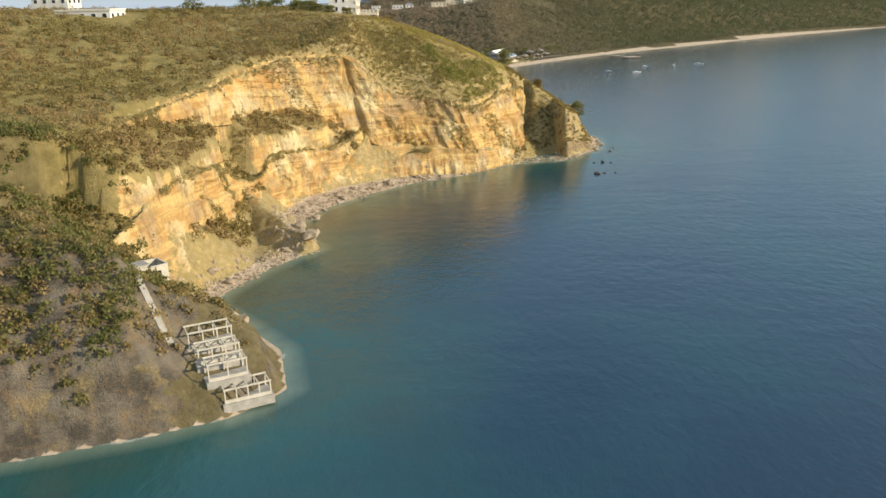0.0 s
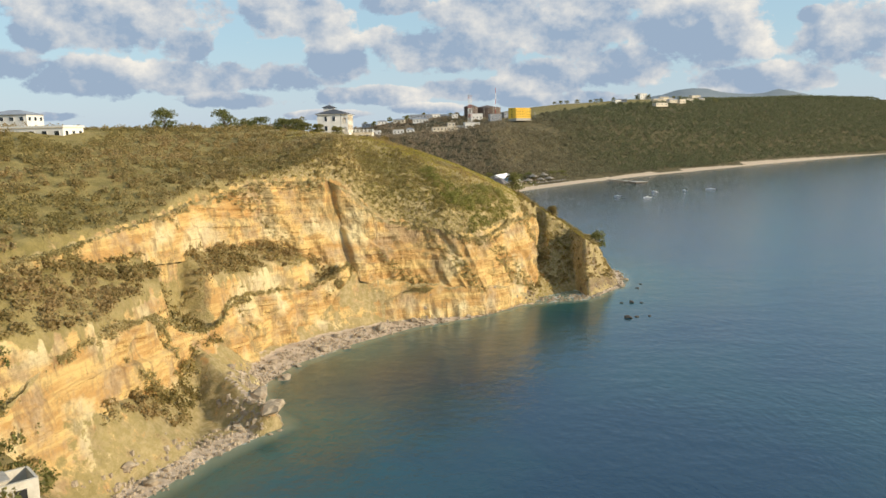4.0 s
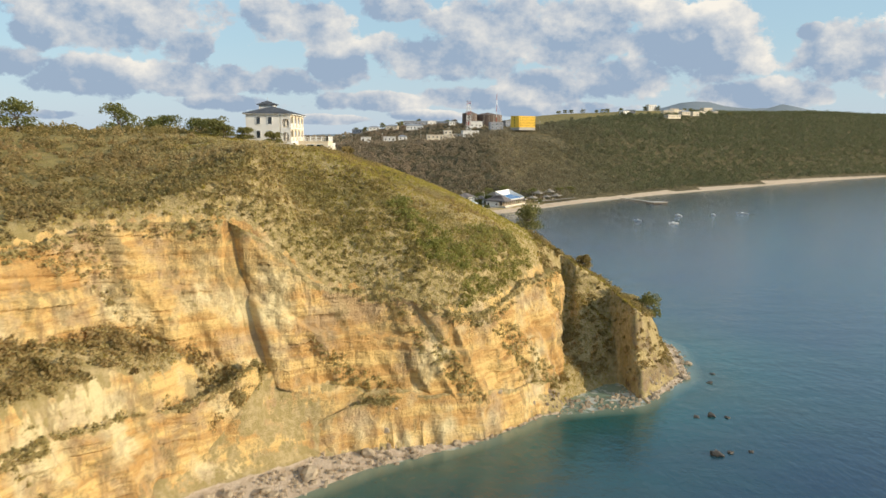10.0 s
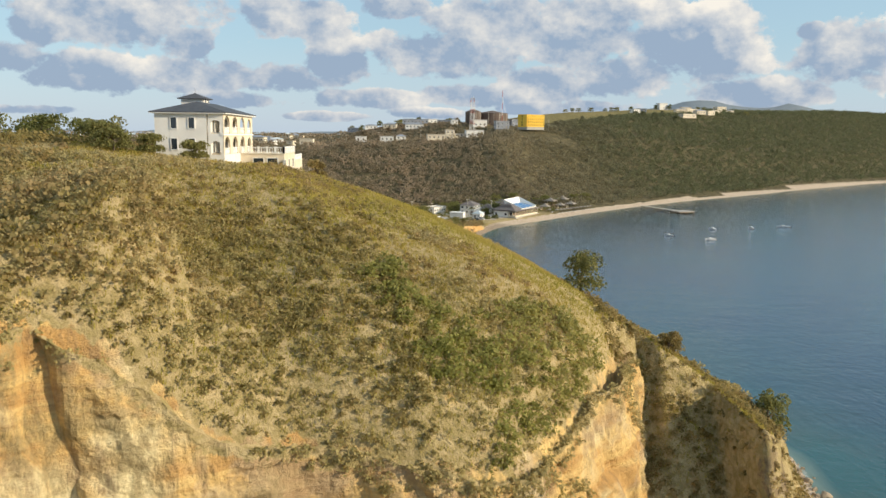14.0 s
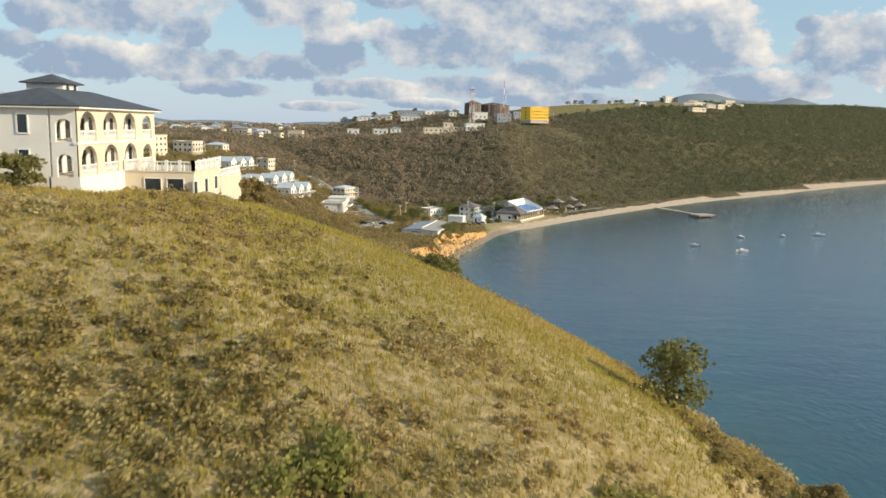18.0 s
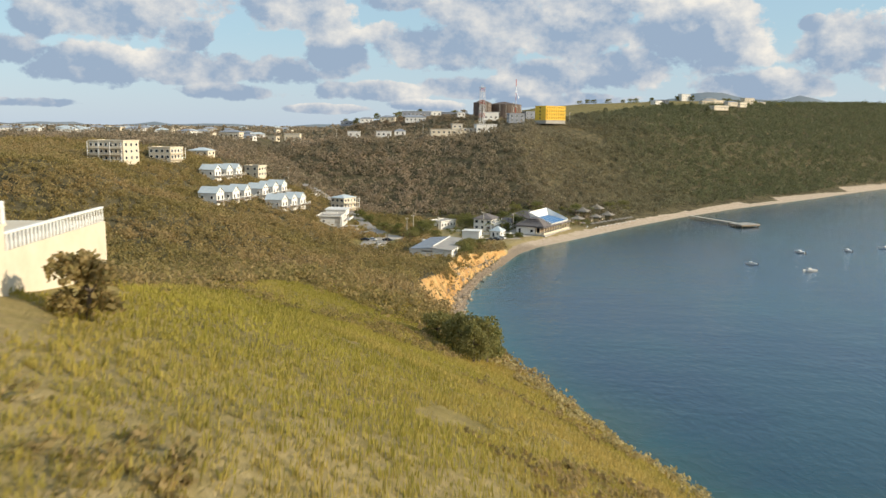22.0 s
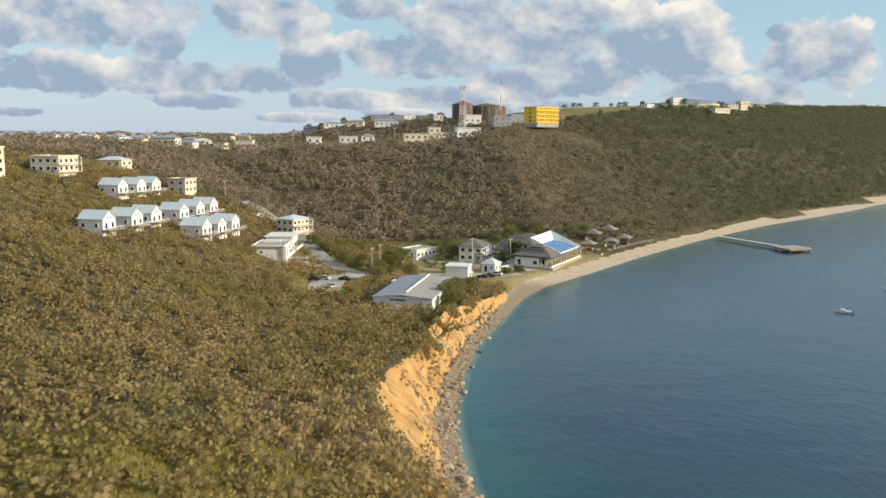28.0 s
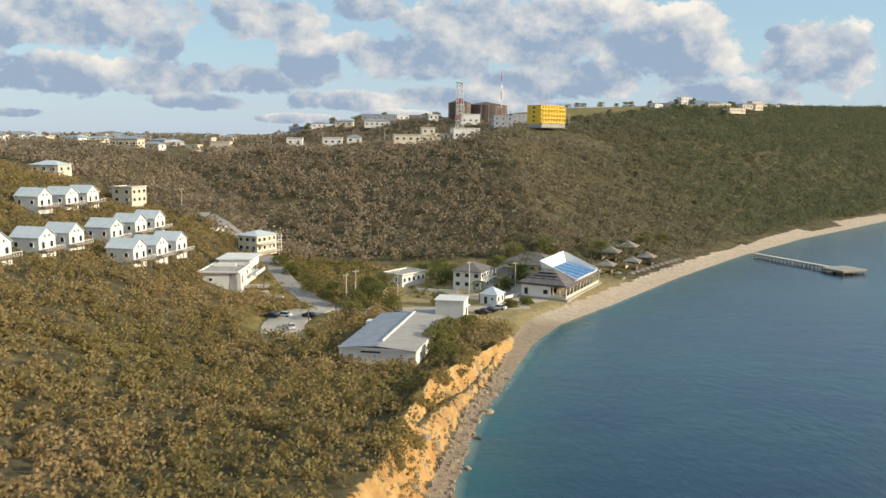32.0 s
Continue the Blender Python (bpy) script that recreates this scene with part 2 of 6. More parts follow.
M_GRAVEL = plain("pale_gravel", (0.40, 0.35, 0.29), (0.54, 0.48, 0.41), 0.2, 0.95, 0.5, 4)
M_ROCK = plain("brown_boulder", (0.27, 0.21, 0.145), (0.48, 0.39, 0.28), 0.5, 0.9, 0.8, 3)
M_DARKROCK = plain("wet_dark_rock", (0.05, 0.045, 0.04), (0.12, 0.10, 0.08), 0.6, 0.5, 0.8, 3)
M_BARK = plain("grey_bark", (0.10, 0.08, 0.06), (0.20, 0.16, 0.12), 2.0, 0.9, 0.6)
M_TRIM = plain("white_trim", (0.78, 0.77, 0.74), (0.84, 0.83, 0.80), 0.8, 0.6, 0.1)
M_CARGREY = plain("dark_car_paint", (0.03, 0.03, 0.035), (0.05, 0.05, 0.055), 0.8, 0.25, 0.0)
M_CARWHITE = plain("white_car_paint", (0.7, 0.7, 0.7), (0.76, 0.76, 0.76), 0.8, 0.25, 0.0)
M_TYRE = plain("black_rubber", (0.02, 0.02, 0.02), (0.035, 0.035, 0.035), 2, 0.9, 0.1)
# Forest leaf colours carry some distance haze, painted in as greyer, bluer tones.
L_FOREST = foliage("hazed_forest_leaves", (0.115, 0.10, 0.07), (0.38, 0.31, 0.205), (0.46, 0.345, 0.245), (0.185, 0.21, 0.105))
L_SCRUB = foliage("scrub_leaves", (0.15, 0.13, 0.05), (0.39, 0.31, 0.115), (0.46, 0.32, 0.17))
L_GREEN = foliage("green_leaves", (0.10, 0.115, 0.038), (0.235, 0.245, 0.08), (0.30, 0.255, 0.10))
L_DRY = foliage("dry_shrub_leaves", (0.26, 0.225, 0.09), (0.50, 0.425, 0.185), (0.56, 0.44, 0.245))
L_FRESH = foliage("fresh_leaves", (0.16, 0.165, 0.045), (0.38, 0.37, 0.105), (0.44, 0.38, 0.14))
L_GRASS = foliage("dry_grass", (0.225, 0.21, 0.04), (0.47, 0.405, 0.08), (0.53, 0.39, 0.14))


def ground_material():
    k = Nodes("island_ground", 0.95, 0, 0.15)
    rock, sand, green, dull, dry, stony, clay = (k.attr(a) for a in ("rock", "sand", "green", "dull", "dry", "stony", "clay"))
    warp = k.noise(0.09, 4, 0.6)
    strata = k.noise(0.55, 6, 0.65, (0.10, 0.10, 1.0))
    streak = k.noise(0.5, 5, 0.7, (1.0, 1.0, 0.18))
    coarse, fine = k.noise(0.22, 6, 0.68), k.noise(2.6, 5, 0.7)
    ochre = k.mix(k.ramp(strata, 0.43, 0.57), (0.52, 0.31, 0.115), (0.70, 0.49, 0.20))
    ochre = k.mix(k.ramp(warp, 0.52, 0.64), ochre, (0.70, 0.58, 0.33))
    ochre = k.mix(k.math("MULTIPLY", k.ramp(k.noise(0.12, 5, 0.7), 0.50, 0.62), 0.65), ochre, k.mix(k.ramp(coarse, 0.42, 0.58), (0.30, 0.22, 0.14), (0.48, 0.37, 0.24)))
    ochre = k.mix(dull, ochre, k.mix(k.ramp(coarse, 0.4, 0.6), (0.09, 0.078, 0.062), (0.21, 0.18, 0.14)))
    ochre = k.mix(k.math("MULTIPLY", k.ramp(streak, 0.53, 0.66), 0.7), ochre, (0.25, 0.165, 0.09))
    ochre = k.mix(k.math("MULTIPLY", k.ramp(fine, 0.54, 0.70), 0.38), ochre, (0.30, 0.19, 0.10))
    ochre = k.mix(k.math("MULTIPLY", clay, 0.7), ochre, k.mix(k.ramp(coarse, 0.42, 0.6), (0.50, 0.25, 0.085), (0.66, 0.40, 0.16)))
    ledge = k.noise(1.7, 5, 0.7, (0.16, 0.16, 1.0))
    ochre = k.mix(k.math("MULTIPLY", k.ramp(ledge, 0.56, 0.66), 0.3), ochre, (0.27, 0.17, 0.085))
    ochre = k.mix(k.math("MULTIPLY", k.ramp(k.noise(0.16, 5, 0.72, (1.0, 1.0, 0.55)), 0.545, 0.62), 0.75), ochre, k.mix(k.ramp(fine, 0.4, 0.6), (0.20, 0.155, 0.075), (0.34, 0.26, 0.13)))
    turf = k.mix(k.ramp(coarse, 0.40, 0.60), (0.235, 0.19, 0.065), (0.37, 0.29, 0.11))
    turf = k.mix(k.ramp(k.noise(0.6, 5, 0.7), 0.54, 0.70), turf, (0.29, 0.22, 0.11))
    turf = k.mix(k.math("MULTIPLY", k.ramp(fine, 0.45, 0.7), 0.4), turf, (0.09, 0.085, 0.035))
    turf = k.mix(k.math("MULTIPLY", dry, 0.8), turf, k.mix(k.ramp(k.noise(0.8, 5, 0.7), 0.42, 0.6), (0.35, 0.275, 0.125), (0.53, 0.41, 0.23)))
    wood = k.mix(k.ramp(coarse, 0.4, 0.62), (0.075, 0.065, 0.035), (0.17, 0.14, 0.075))
    turf = k.mix(green, turf, wood)
    beach = k.mix(k.ramp(k.noise(0.5, 5, 0.7), 0.40, 0.62), (0.50, 0.39, 0.28), (0.64, 0.52, 0.40))
    beach = k.mix(k.math("MULTIPLY", k.ramp(fine, 0.58, 0.7), 0.5), beach, (0.26, 0.20, 0.14))
    beach = k.mix(k.math("MULTIPLY", stony, 0.8), beach, k.mix(k.ramp(fine, 0.42, 0.58), (0.20, 0.15, 0.105), (0.40, 0.31, 0.22)))
    edge = k.math("ADD", rock, k.math("MULTIPLY", k.math("SUBTRACT", k.noise(0.20, 6, 0.74), 0.5), 3.0))
    col = k.mix(k.ramp(edge, 0.42, 0.58), turf, ochre)
    col = k.mix(k.ramp(k.math("ADD", sand, k.math("MULTIPLY", k.math("SUBTRACT", coarse, 0.5), 0.8)), 0.4, 0.6), col, beach)
    relief = k.math("ADD", k.math("MULTIPLY", strata, 0.6), k.math("ADD", k.math("MULTIPLY", fine, 0.5), k.math("MULTIPLY", streak, 0.5)))
    return k.done(col, relief, 0.85, 0.8)


def sea_material():
    k = Nodes("sea_water", 0.12, 0, 0.5)
    shallow = k.attr("shallow")
    patch = k.noise(0.018, 4, 0.6)
    deep = k.mix(k.ramp(patch, 0.42, 0.62), (0.006, 0.034, 0.074), (0.008, 0.050, 0.078))
    teal = k.mix(k.ramp(k.noise(0.035, 4, 0.6), 0.44, 0.60), (0.016, 0.090, 0.092), (0.034, 0.078, 0.066))
    col = k.mix(k.ramp(k.math("ADD", shallow, k.math("MULTIPLY", k.math("SUBTRACT", patch, 0.5), 0.5)), 0.15, 0.75), deep, teal)
    col = k.mix(k.ramp(shallow, 0.86, 1.0), col, (0.20, 0.26, 0.20))
    foam = k.math("MULTIPLY", k.ramp(shallow, 0.965, 0.985), k.ramp(k.noise(0.30, 4, 0.7), 0.50, 0.60))
    col = k.mix(k.math("MULTIPLY", foam, 0.7), col, (0.62, 0.62, 0.58))
    waves = k.math("ADD", k.noise(0.55, 5, 0.65, (1.0, 0.55, 1)), k.math("MULTIPLY", k.noise(0.10, 3, 0.5, (0.5, 1.0, 1)), 1.2))
    return k.done(col, waves, 0.35, 0.45, k.math("ADD", 0.10, k.math("MULTIPLY", foam, 0.6)))


M_GROUND, M_SEA = ground_material(), sea_material()

# ---- numbers of the land ----
SHORE = ((-4600, -900), (-900, -560), (-300, -430), (-110, -374), (-60, -353), (-41, -347), (-32, -343), (-26, -336), (-29, -322), (-37, -311),
         (-46, -299), (-38, -280), (-29, -267), (-35, -257), (-37, -246), (-32, -230), (-21, -215), (-6, -200), (13, -189), (25, -177),
         (44, -173), (60, -154), (65, -130), (57, -100), (45, -60), (34, -10), (22, 26), (16, 55), (16, 80), (20, 108), (28, 140), (38, 165),
         (47.5, 191), (59, 211.5), (83, 239.5), (117, 281.5), (164, 334), (227, 397.5), (324, 481), (420, 572), (600, 720), (1200, 1150), (4600, 2600))
SH = np.array(SHORE, float)
LAND = np.vstack([SH, [(4600, 4600), (-4600, 4600)]])
# By the shore's northing: width of the strand, height of the lower cliff, width of the bench on it, steepness of the faces.
COAST_Y = (-355, -325, -306, -299, -270, -250, -235, -218, -203, -189, -177, -172, -150, -60, 26, 80, 108, 165, 180, 205, 300)
STRAND = (0.4, 0.6, 3.5, 4, 3, 5, 7.5, 10, 8, 1.4, 0.9, 1.6, 2.0, 3, 3, 3.5, 3.5, 3.5, 4.5, 6.5, 8)
TIER = (11, 4.5, 8, 16, 18, 16, 14, 9, 7, 11, 10, 5, 2, 2, 6, 14, 12, 6, 4, 1, 1)
BENCH = (90, 90, 60, 26, 22, 16, 14, 13, 6, 1.5, 1.0, 3, 0, 0, 2, 14, 20, 30, 30, 90, 90)
STEEP = (2.0, 1.6, 1.7, 2.0, 2.1, 2.2, 2.5, 2.9, 3.2, 3.4, 3.6, 3.4, 1.5, 1.1, 1.3, 1.05, 1.6, 2.4, 1.4, 0.35, 0.35)
CAP = (50, 50, 50, 30, 30, 32, 34, 38, 33, 27, 22, 20, 14, 20, 20, 20, 20, 20, 20, 20, 20)
# How bare the lower and the upper faces are.
BARE_LOW = (0.9, 0.5, 0.5, 0.9, 1, 1, 1, 0.9, 0.9, 1, 1, 0.8, 0.7, 0.1, 0.5, 1, 1, 1, 0.5, 0, 0)
BARE_HIGH = (0, 0, 0, 0, 0.1, 0.75, 1, 1, 1, 1, 1, 0.55, 0.4, 0, 0.2, 0.5, 0.6, 0.6, 0, 0, 0)
CREST_Y = (-600, -300, -190, -140, -118, -100, -80, -54, -16, 20, 60, 90, 130, 150, 170, 240, 290, 4600)
CREST = (42, 44, 47.5, 48.8, 47.0, 43.6, 39.5, 34.5, 27.5, 21.5, 15, 10.5, 7, 4.2, 2.6, 2.4, 4, 4)
FOOT_X = (-900, -300, -120, -30, 40, 75, 118, 200, 325, 700, 4600)
FOOT_Y = (560, 430, 365, 322, 296, 288, 322, 405, 520, 830, 3000)
TOP_X = (-4600, -900, -300, -110, -50, 0, 60, 100, 160, 250, 400, 800, 4600)
TOP = (18, 20, 25, 33, 41, 44.5, 48, 55.5, 61, 72, 82, 97, 78)
# The cliffs as lines on the plan, from west to east: x, y, height of the foot and of the lip.
UPPER = ((-95, -420, 33, 33), (-75, -330, 32, 32), (-66, -290, 31, 31.2), (-62, -262, 29, 31.8), (-55, -240, 26.5, 33.8), (-50.5, -219, 25, 35.5), (-41, -206, 24, 38), (-29, -199.5, 17.5, 38),
         (-22, -196.5, 14.5, 36.5), (-14, -194, 11.5, 27.5), (-7, -190, 10, 25.5), (4, -189.7, 8.2, 23), (13, -186.8, 7, 20.5), (20, -178, 5, 21.5), (28, -166, 3, 24), (31, -157, 7, 24), (33, -148, 19, 22), (34, -136, 45, 45), (36, -100, 45, 45))
LOWER = ((-88, -345, 14, 15), (-62, -313, 13, 13.5), (-56.5, -304.5, 12, 16), (-53, -293, 11.5, 20), (-50.5, -281, 10, 20.5), (-50, -269, 7.5, 19.5), (-49.5, -258, 6, 18.5), (-48, -249, 9, 12), (-45.5, -240, 8, 11), (-42, -232, 2, 15.5),
         (-36.5, -217, 2, 13.5), (-29, -206, 7, 12.5), (-22, -200, 16, 17))
BANK = ((13.2, 96, 0.8, 4), (15.6, 108, 0.9, 9), (18.5, 120, 0.9, 9.0), (23.6, 142, 0.9, 7.6), (34, 168, 0.9, 4.6), (42.5, 190, 0.9, 2.2))
COLUMNS = ((-16, -195.5, 4.5, 4.7), (-10, -195.2, 1.5, 7.5), (0, -191.6, 0.3, 8.6), (12, -189.2, 0.0, 7.6), (20.5, -181, 0.0, 6.6), (25.5, -174, 0.2, 5.5), (28.5, -167, 0.6, 3.0))
RNG = np.random.default_rng(5)
LATTICE = RNG.random((256, 256))


def vnoise(x, y, size, octaves=4, gain=0.5, seed=0):
    """Smooth noise of -1 to 1 on the plan, its largest waves of that size in metres."""
    total, amp, norm = np.zeros(np.shape(x)), 1.0, 0.0
    x, y = np.asarray(x) * 0.8253 - np.asarray(y) * 0.5646, np.asarray(x) * 0.5646 + np.asarray(y) * 0.8253
    for o in range(octaves):
        u, v = np.asarray(x) / size * 2**o + 17.3 * seed + 5.7 * o, np.asarray(y) / size * 2**o + 9.1 * seed + 3.3 * o
        i, j = np.floor(u).astype(int), np.floor(v).astype(int)
        f, g = u - i, v - j
        f, g = f * f * (3 - 2 * f), g * g * (3 - 2 * g)
        a, b = LATTICE[i % 256, j % 256], LATTICE[(i + 1) % 256, j % 256]
        c, d = LATTICE[i % 256, (j + 1) % 256], LATTICE[(i + 1) % 256, (j + 1) % 256]
        total += amp * (2 * (a * (1 - f) * (1 - g) + b * f * (1 - g) + c * (1 - f) * g + d * f * g) - 1)
        norm += amp
        amp *= gain
    return total / norm


def shore_distance(x, y):
    """Metres inland of the waterline (negative: out at sea), and the northing of the nearest point of it."""
    x, y = np.asarray(x, float), np.asarray(y, float)
    best, near = np.full(x.shape, 1e12), np.zeros(x.shape)
    for (ax, ay), (bx, by) in zip(SH[:-1], SH[1:]):
        dx, dy = bx - ax, by - ay
        t = np.clip(((x - ax) * dx + (y - ay) * dy) / (dx * dx + dy * dy), 0, 1)
        d = (x - ax - t * dx) ** 2 + (y - ay - t * dy) ** 2
        closer = d < best
        best, near = np.where(closer, d, best), np.where(closer, ay + t * dy, near)
    inside = np.zeros(x.shape, bool)
    for (ax, ay), (bx, by) in zip(LAND, np.roll(LAND, -1, 0)):
        if ay != by:
            inside ^= ((ay > y) != (by > y)) & (x < (bx - ax) * (y - ay) / (by - ay) + ax)
    return np.sqrt(best) * np.where(inside, 1, -1), near


def step(v, lo, hi):
    t = np.clip((v - lo) / (hi - lo), 0, 1)
    return t * t * (3 - 2 * t)


def cliff_line(x, y, line, closing):
    """Metres inland of a cliff's line (negative: before it), and the heights of its foot and lip at the nearest place."""
    best = np.full(x.shape, 1e12)
    foot, lip = np.zeros(x.shape), np.zeros(x.shape)
    for (ax, ay, af, al), (bx, by, bf, bl) in zip(line, line[1:]):
        dx, dy = bx - ax, by - ay
        t = np.clip(((x - ax) * dx + (y - ay) * dy) / (dx * dx + dy * dy), 0, 1)
        q = (x - ax - t * dx) ** 2 + (y - ay - t * dy) ** 2
        closer = q < best
        best, foot, lip = np.where(closer, q, best), np.where(closer, af + t * (bf - af), foot), np.where(closer, al + t * (bl - al), lip)
    ring = np.array([p[:2] for p in line] + list(closing), float)
    inside = np.zeros(x.shape, bool)
    for (ax, ay), (bx, by) in zip(ring, np.roll(ring, -1, 0)):
        if ay != by:
            inside ^= ((ay > y) != (by > y)) & (x < (bx - ax) * (y - ay) / (by - ay) + ax)
    return np.sqrt(best) * np.where(inside, 1, -1), foot, lip


def headland(x, y, d, at, z_old, up):
    """Height, bareness and weight of the two-storeyed cliffs of the headland."""
    f1, foot1, lip1 = cliff_line(x, y, UPPER, ((36, 600), (-900, 600), (-900, -420)))
    f2, foot2, lip2 = cliff_line(x, y, LOWER, ((-22, 600), (-900, 600), (-900, -345)))
    width = (lip1 - foot1) / 6
    s = np.maximum(f1 - 1.2 - width, 0)
    above = np.minimum(foot1 + 6 * np.maximum(f1 - 1.2, 0), lip1 + np.interp(s, (0, 3.5, 13, 30, 80), (0, 6, 12.5, 18.5, 40)))
    out = np.maximum(-f1, 0)
    bench = foot1 - 0.75 * np.minimum(out, 14) - 0.3 * np.maximum(out - 14, 0)
    strand = np.interp(at, COAST_Y, STRAND)
    e = d + 1.2 * vnoise(x, y, 14, 3, 0.5, 4) * step(d, 1, 6)
    rise = np.interp(at, (-306, -270, -215, -203, -193, -174), (1.5, 1.6, 1.3, 2.0, 5.0, 5.0))
    shore = 0.13 * np.minimum(e, strand) + rise * np.maximum(e - strand, 0)
    talus = foot2 - 1.0 * np.maximum(-f2, 0) + 2.0 * np.maximum(x + 27, 0)
    low = np.where(f2 > 0, foot2 + np.interp(lip2 - foot2, (3, 8), (0.9, 6)) * np.maximum(f2 - 1.2, 0), np.minimum(shore, np.maximum(talus, 0.13 * np.minimum(e, strand))))
    ridge = np.interp(y, (-174, -145), (44, 36.2))
    flank = np.interp(y, (-173, -160, -145, -135), (1.5, 10, 20, 45)) - 2.0 * (ridge - x)
    spur = np.minimum(z_old, 0.9 * vnoise(x, y, 7, 3, 0.6, 45) * step(d, 1, 5) + np.where(x < ridge, np.maximum(flank, np.interp(y, (-172, -163, -150, -144), (1.6, 2.6, 12, 21))), 99))
    spur = np.maximum(spur, 0.16 * np.minimum(d, 5))
    t = np.clip(((x + 46) * 18 + (y + 251) * -20) / 724, 0, 1)
    knob = np.hypot(x + 46 - 18 * t, y + 251 + 20 * t)
    crag = np.interp(t, (0, 0.35, 0.6, 0.8, 1), (9, 5.5, 4.6, 3.2, 2.4)) - 0.75 * knob + 1.3 * vnoise(x, y, 6, 3, 0.6, 44)
    low = np.maximum(low, np.where((f2 < 0) & (d > -2), crag, -9))
    low = low + (spur - low) * step(x, 26, 30)
    z = np.where(f1 > 0, above, np.minimum(bench, low))
    bare = np.where(f1 > 0, (f1 < width + 1.6) * step(lip1 - foot1, 1, 4), (f2 > 0) * (f2 < 4.5) * (lip2 - foot2 > 5) * (z < bench - 0.3) * step(y, -306, -301))
    bare = np.maximum(bare, (f1 < 0) * (x > -14) * (x < 31) * (e > strand) * (z > 0.7) * 1.0)
    bare = np.maximum(bare, 0.45 * (f1 < 0) * (f2 < 0) * (x < -14) * (e > strand) * (e < strand + 5))
    bare = np.maximum(bare, 0.8 * (crag > 0.5) * (f1 < 0) * (z < crag + 0.2))
    weight = step(y, -318, -303) * (1 - step(y, -140, -128)) * (1 - step(x, 44, 46))
    return z, bare, weight


def land(x, y):
    """Height, distance from the water, and how far a place lies on a bare face, on sand and under trees (0 to 1 each)."""
    x, y = np.asarray(x, float), np.asarray(y, float)
    d, at = shore_distance(x, y)
    u = np.maximum(0, x + 20)
    k = np.interp(y, (-10, 90), (1, 0.12))
    up = np.interp(y, CREST_Y, CREST) - k * np.minimum(0.26 * u + 0.0034 * u * u, 33 + 0.25 * (u - 63))
    up = up + np.interp(y, (30, 140), (0, 1)) * np.interp(-x, (22, 38, 50, 60, 80, 100, 115, 130, 200), (0, 3.5, 8.5, 13, 18, 24, 31, 35, 40))
    up = up + step(-x, 25, 110) * 5 * (1 - step(y, -60, 60))
    up = up + 10.5 * np.exp(-(((x + 106) / 28) ** 2) - ((y + 6) / 45) ** 2)
    shelf = 31 + 5.5 * step(y, -262, -205) + 0.18 * (d - 15) + 12 * np.exp(-(((x + 18) / 22) ** 2) - ((y + 150) / 60) ** 2) + 40 * step(y, -120, -60)
    up = np.minimum(up, np.minimum(shelf, 51.5 + 40 * step(y, -120, -60)))
    up = up + 2.8 * np.exp(-(((x + 56) / 20) ** 2) - ((y + 142) / 24) ** 2)
    up = up - 1.8 * np.exp(-(((x - 0) / 14) ** 2) - ((y + 155) / 16) ** 2)
    up = np.maximum(up, 2.2)
    foot = np.interp(x, FOOT_X, FOOT_Y)
    lean = (np.interp(x + 30, FOOT_X, FOOT_Y) - np.interp(x - 30, FOOT_X, FOOT_Y)) / 60
    n = (y - foot) / np.sqrt(1 + lean * lean)
    hill = np.interp(x, TOP_X, TOP) * step(n / np.interp(x, (-300, -100, 0), (0.68, 0.74, 1.0)), -25, 175) * (1 - 0.35 * step(n, 900, 2600))
    hill = hill + 8 * np.exp(-(((x - 50) / 42) ** 2) - ((y - 615) / 55) ** 2) + 8 * step(n, 185, 400) * np.exp(-(((x - 40) / 190) ** 2))
    hill = hill + step(n, 200, 430) * np.interp(x, (-160, -80, -30, 10, 40, 60, 75, 110, 140, 170, 300, 420, 560, 800), (0, 6, 11, 11, 7, 2, 0, 0, 7, 12, 13.5, 15, 10, 0))
    up = np.maximum(up, hill + 2.0 * (n > -25)) + 0.15 * np.minimum(up, hill)
    up = up + vnoise(x, y, 40, 4, 0.5, 1) * 1.4 * step(d, 12, 60) * step(up, 8, 30)
    up = up + vnoise(x, y, 7, 3, 0.5, 2) * 0.35 * step(d, 4, 20)
    strand, tier = np.interp(at, COAST_Y, STRAND), np.interp(at, COAST_Y, TIER)
    bench, steep = np.interp(at, COAST_Y, BENCH), np.interp(at, COAST_Y, STEEP)
    face = step(steep, 1.0, 2.2)
    rough = 5.0 * vnoise(x, y, 30, 2, 0.5, 3) + 5.0 * (np.abs(vnoise(x, y, 15, 3, 0.55, 4)) - 0.25) + 1.6 * (np.abs(vnoise(x, y, 5.0, 2, 0.5, 8)) - 0.25)
    e = d + rough * (0.3 + 0.7 * face) * (1 - 0.7 * step(-at, 305, 322)) * (1 - 0.75 * step(at, 85, 105)) * step(d, 1, 7)
    z = 0.16 * np.minimum(e, strand)
    run = np.maximum(e - strand, 0)
    first = tier / steep
    z = z + steep * np.minimum(run, first)
    bank = np.clip(run - first, 0, bench)
    z = z + 0.62 * np.minimum(bank, 16) + 0.40 * np.maximum(bank - 16, 0)
    over = steep * np.maximum(run - first - bench, 0)
    room = np.maximum(np.interp(at, COAST_Y, CAP) - z, 0)
    z = z + np.minimum(over, room) + np.maximum(over - room, 0) * 1.25 / np.maximum(steep, 1.25)
    point = 2.3 + 0.38 * ((x + 30.6) * -0.525 + (y + 341.5) * 0.851) + 0.7 * np.maximum(-38 - x, 0) + 60 * step(y, -322, -312)
    z = np.minimum(z, np.where(y < -310, np.maximum(point, 0.5), 99))
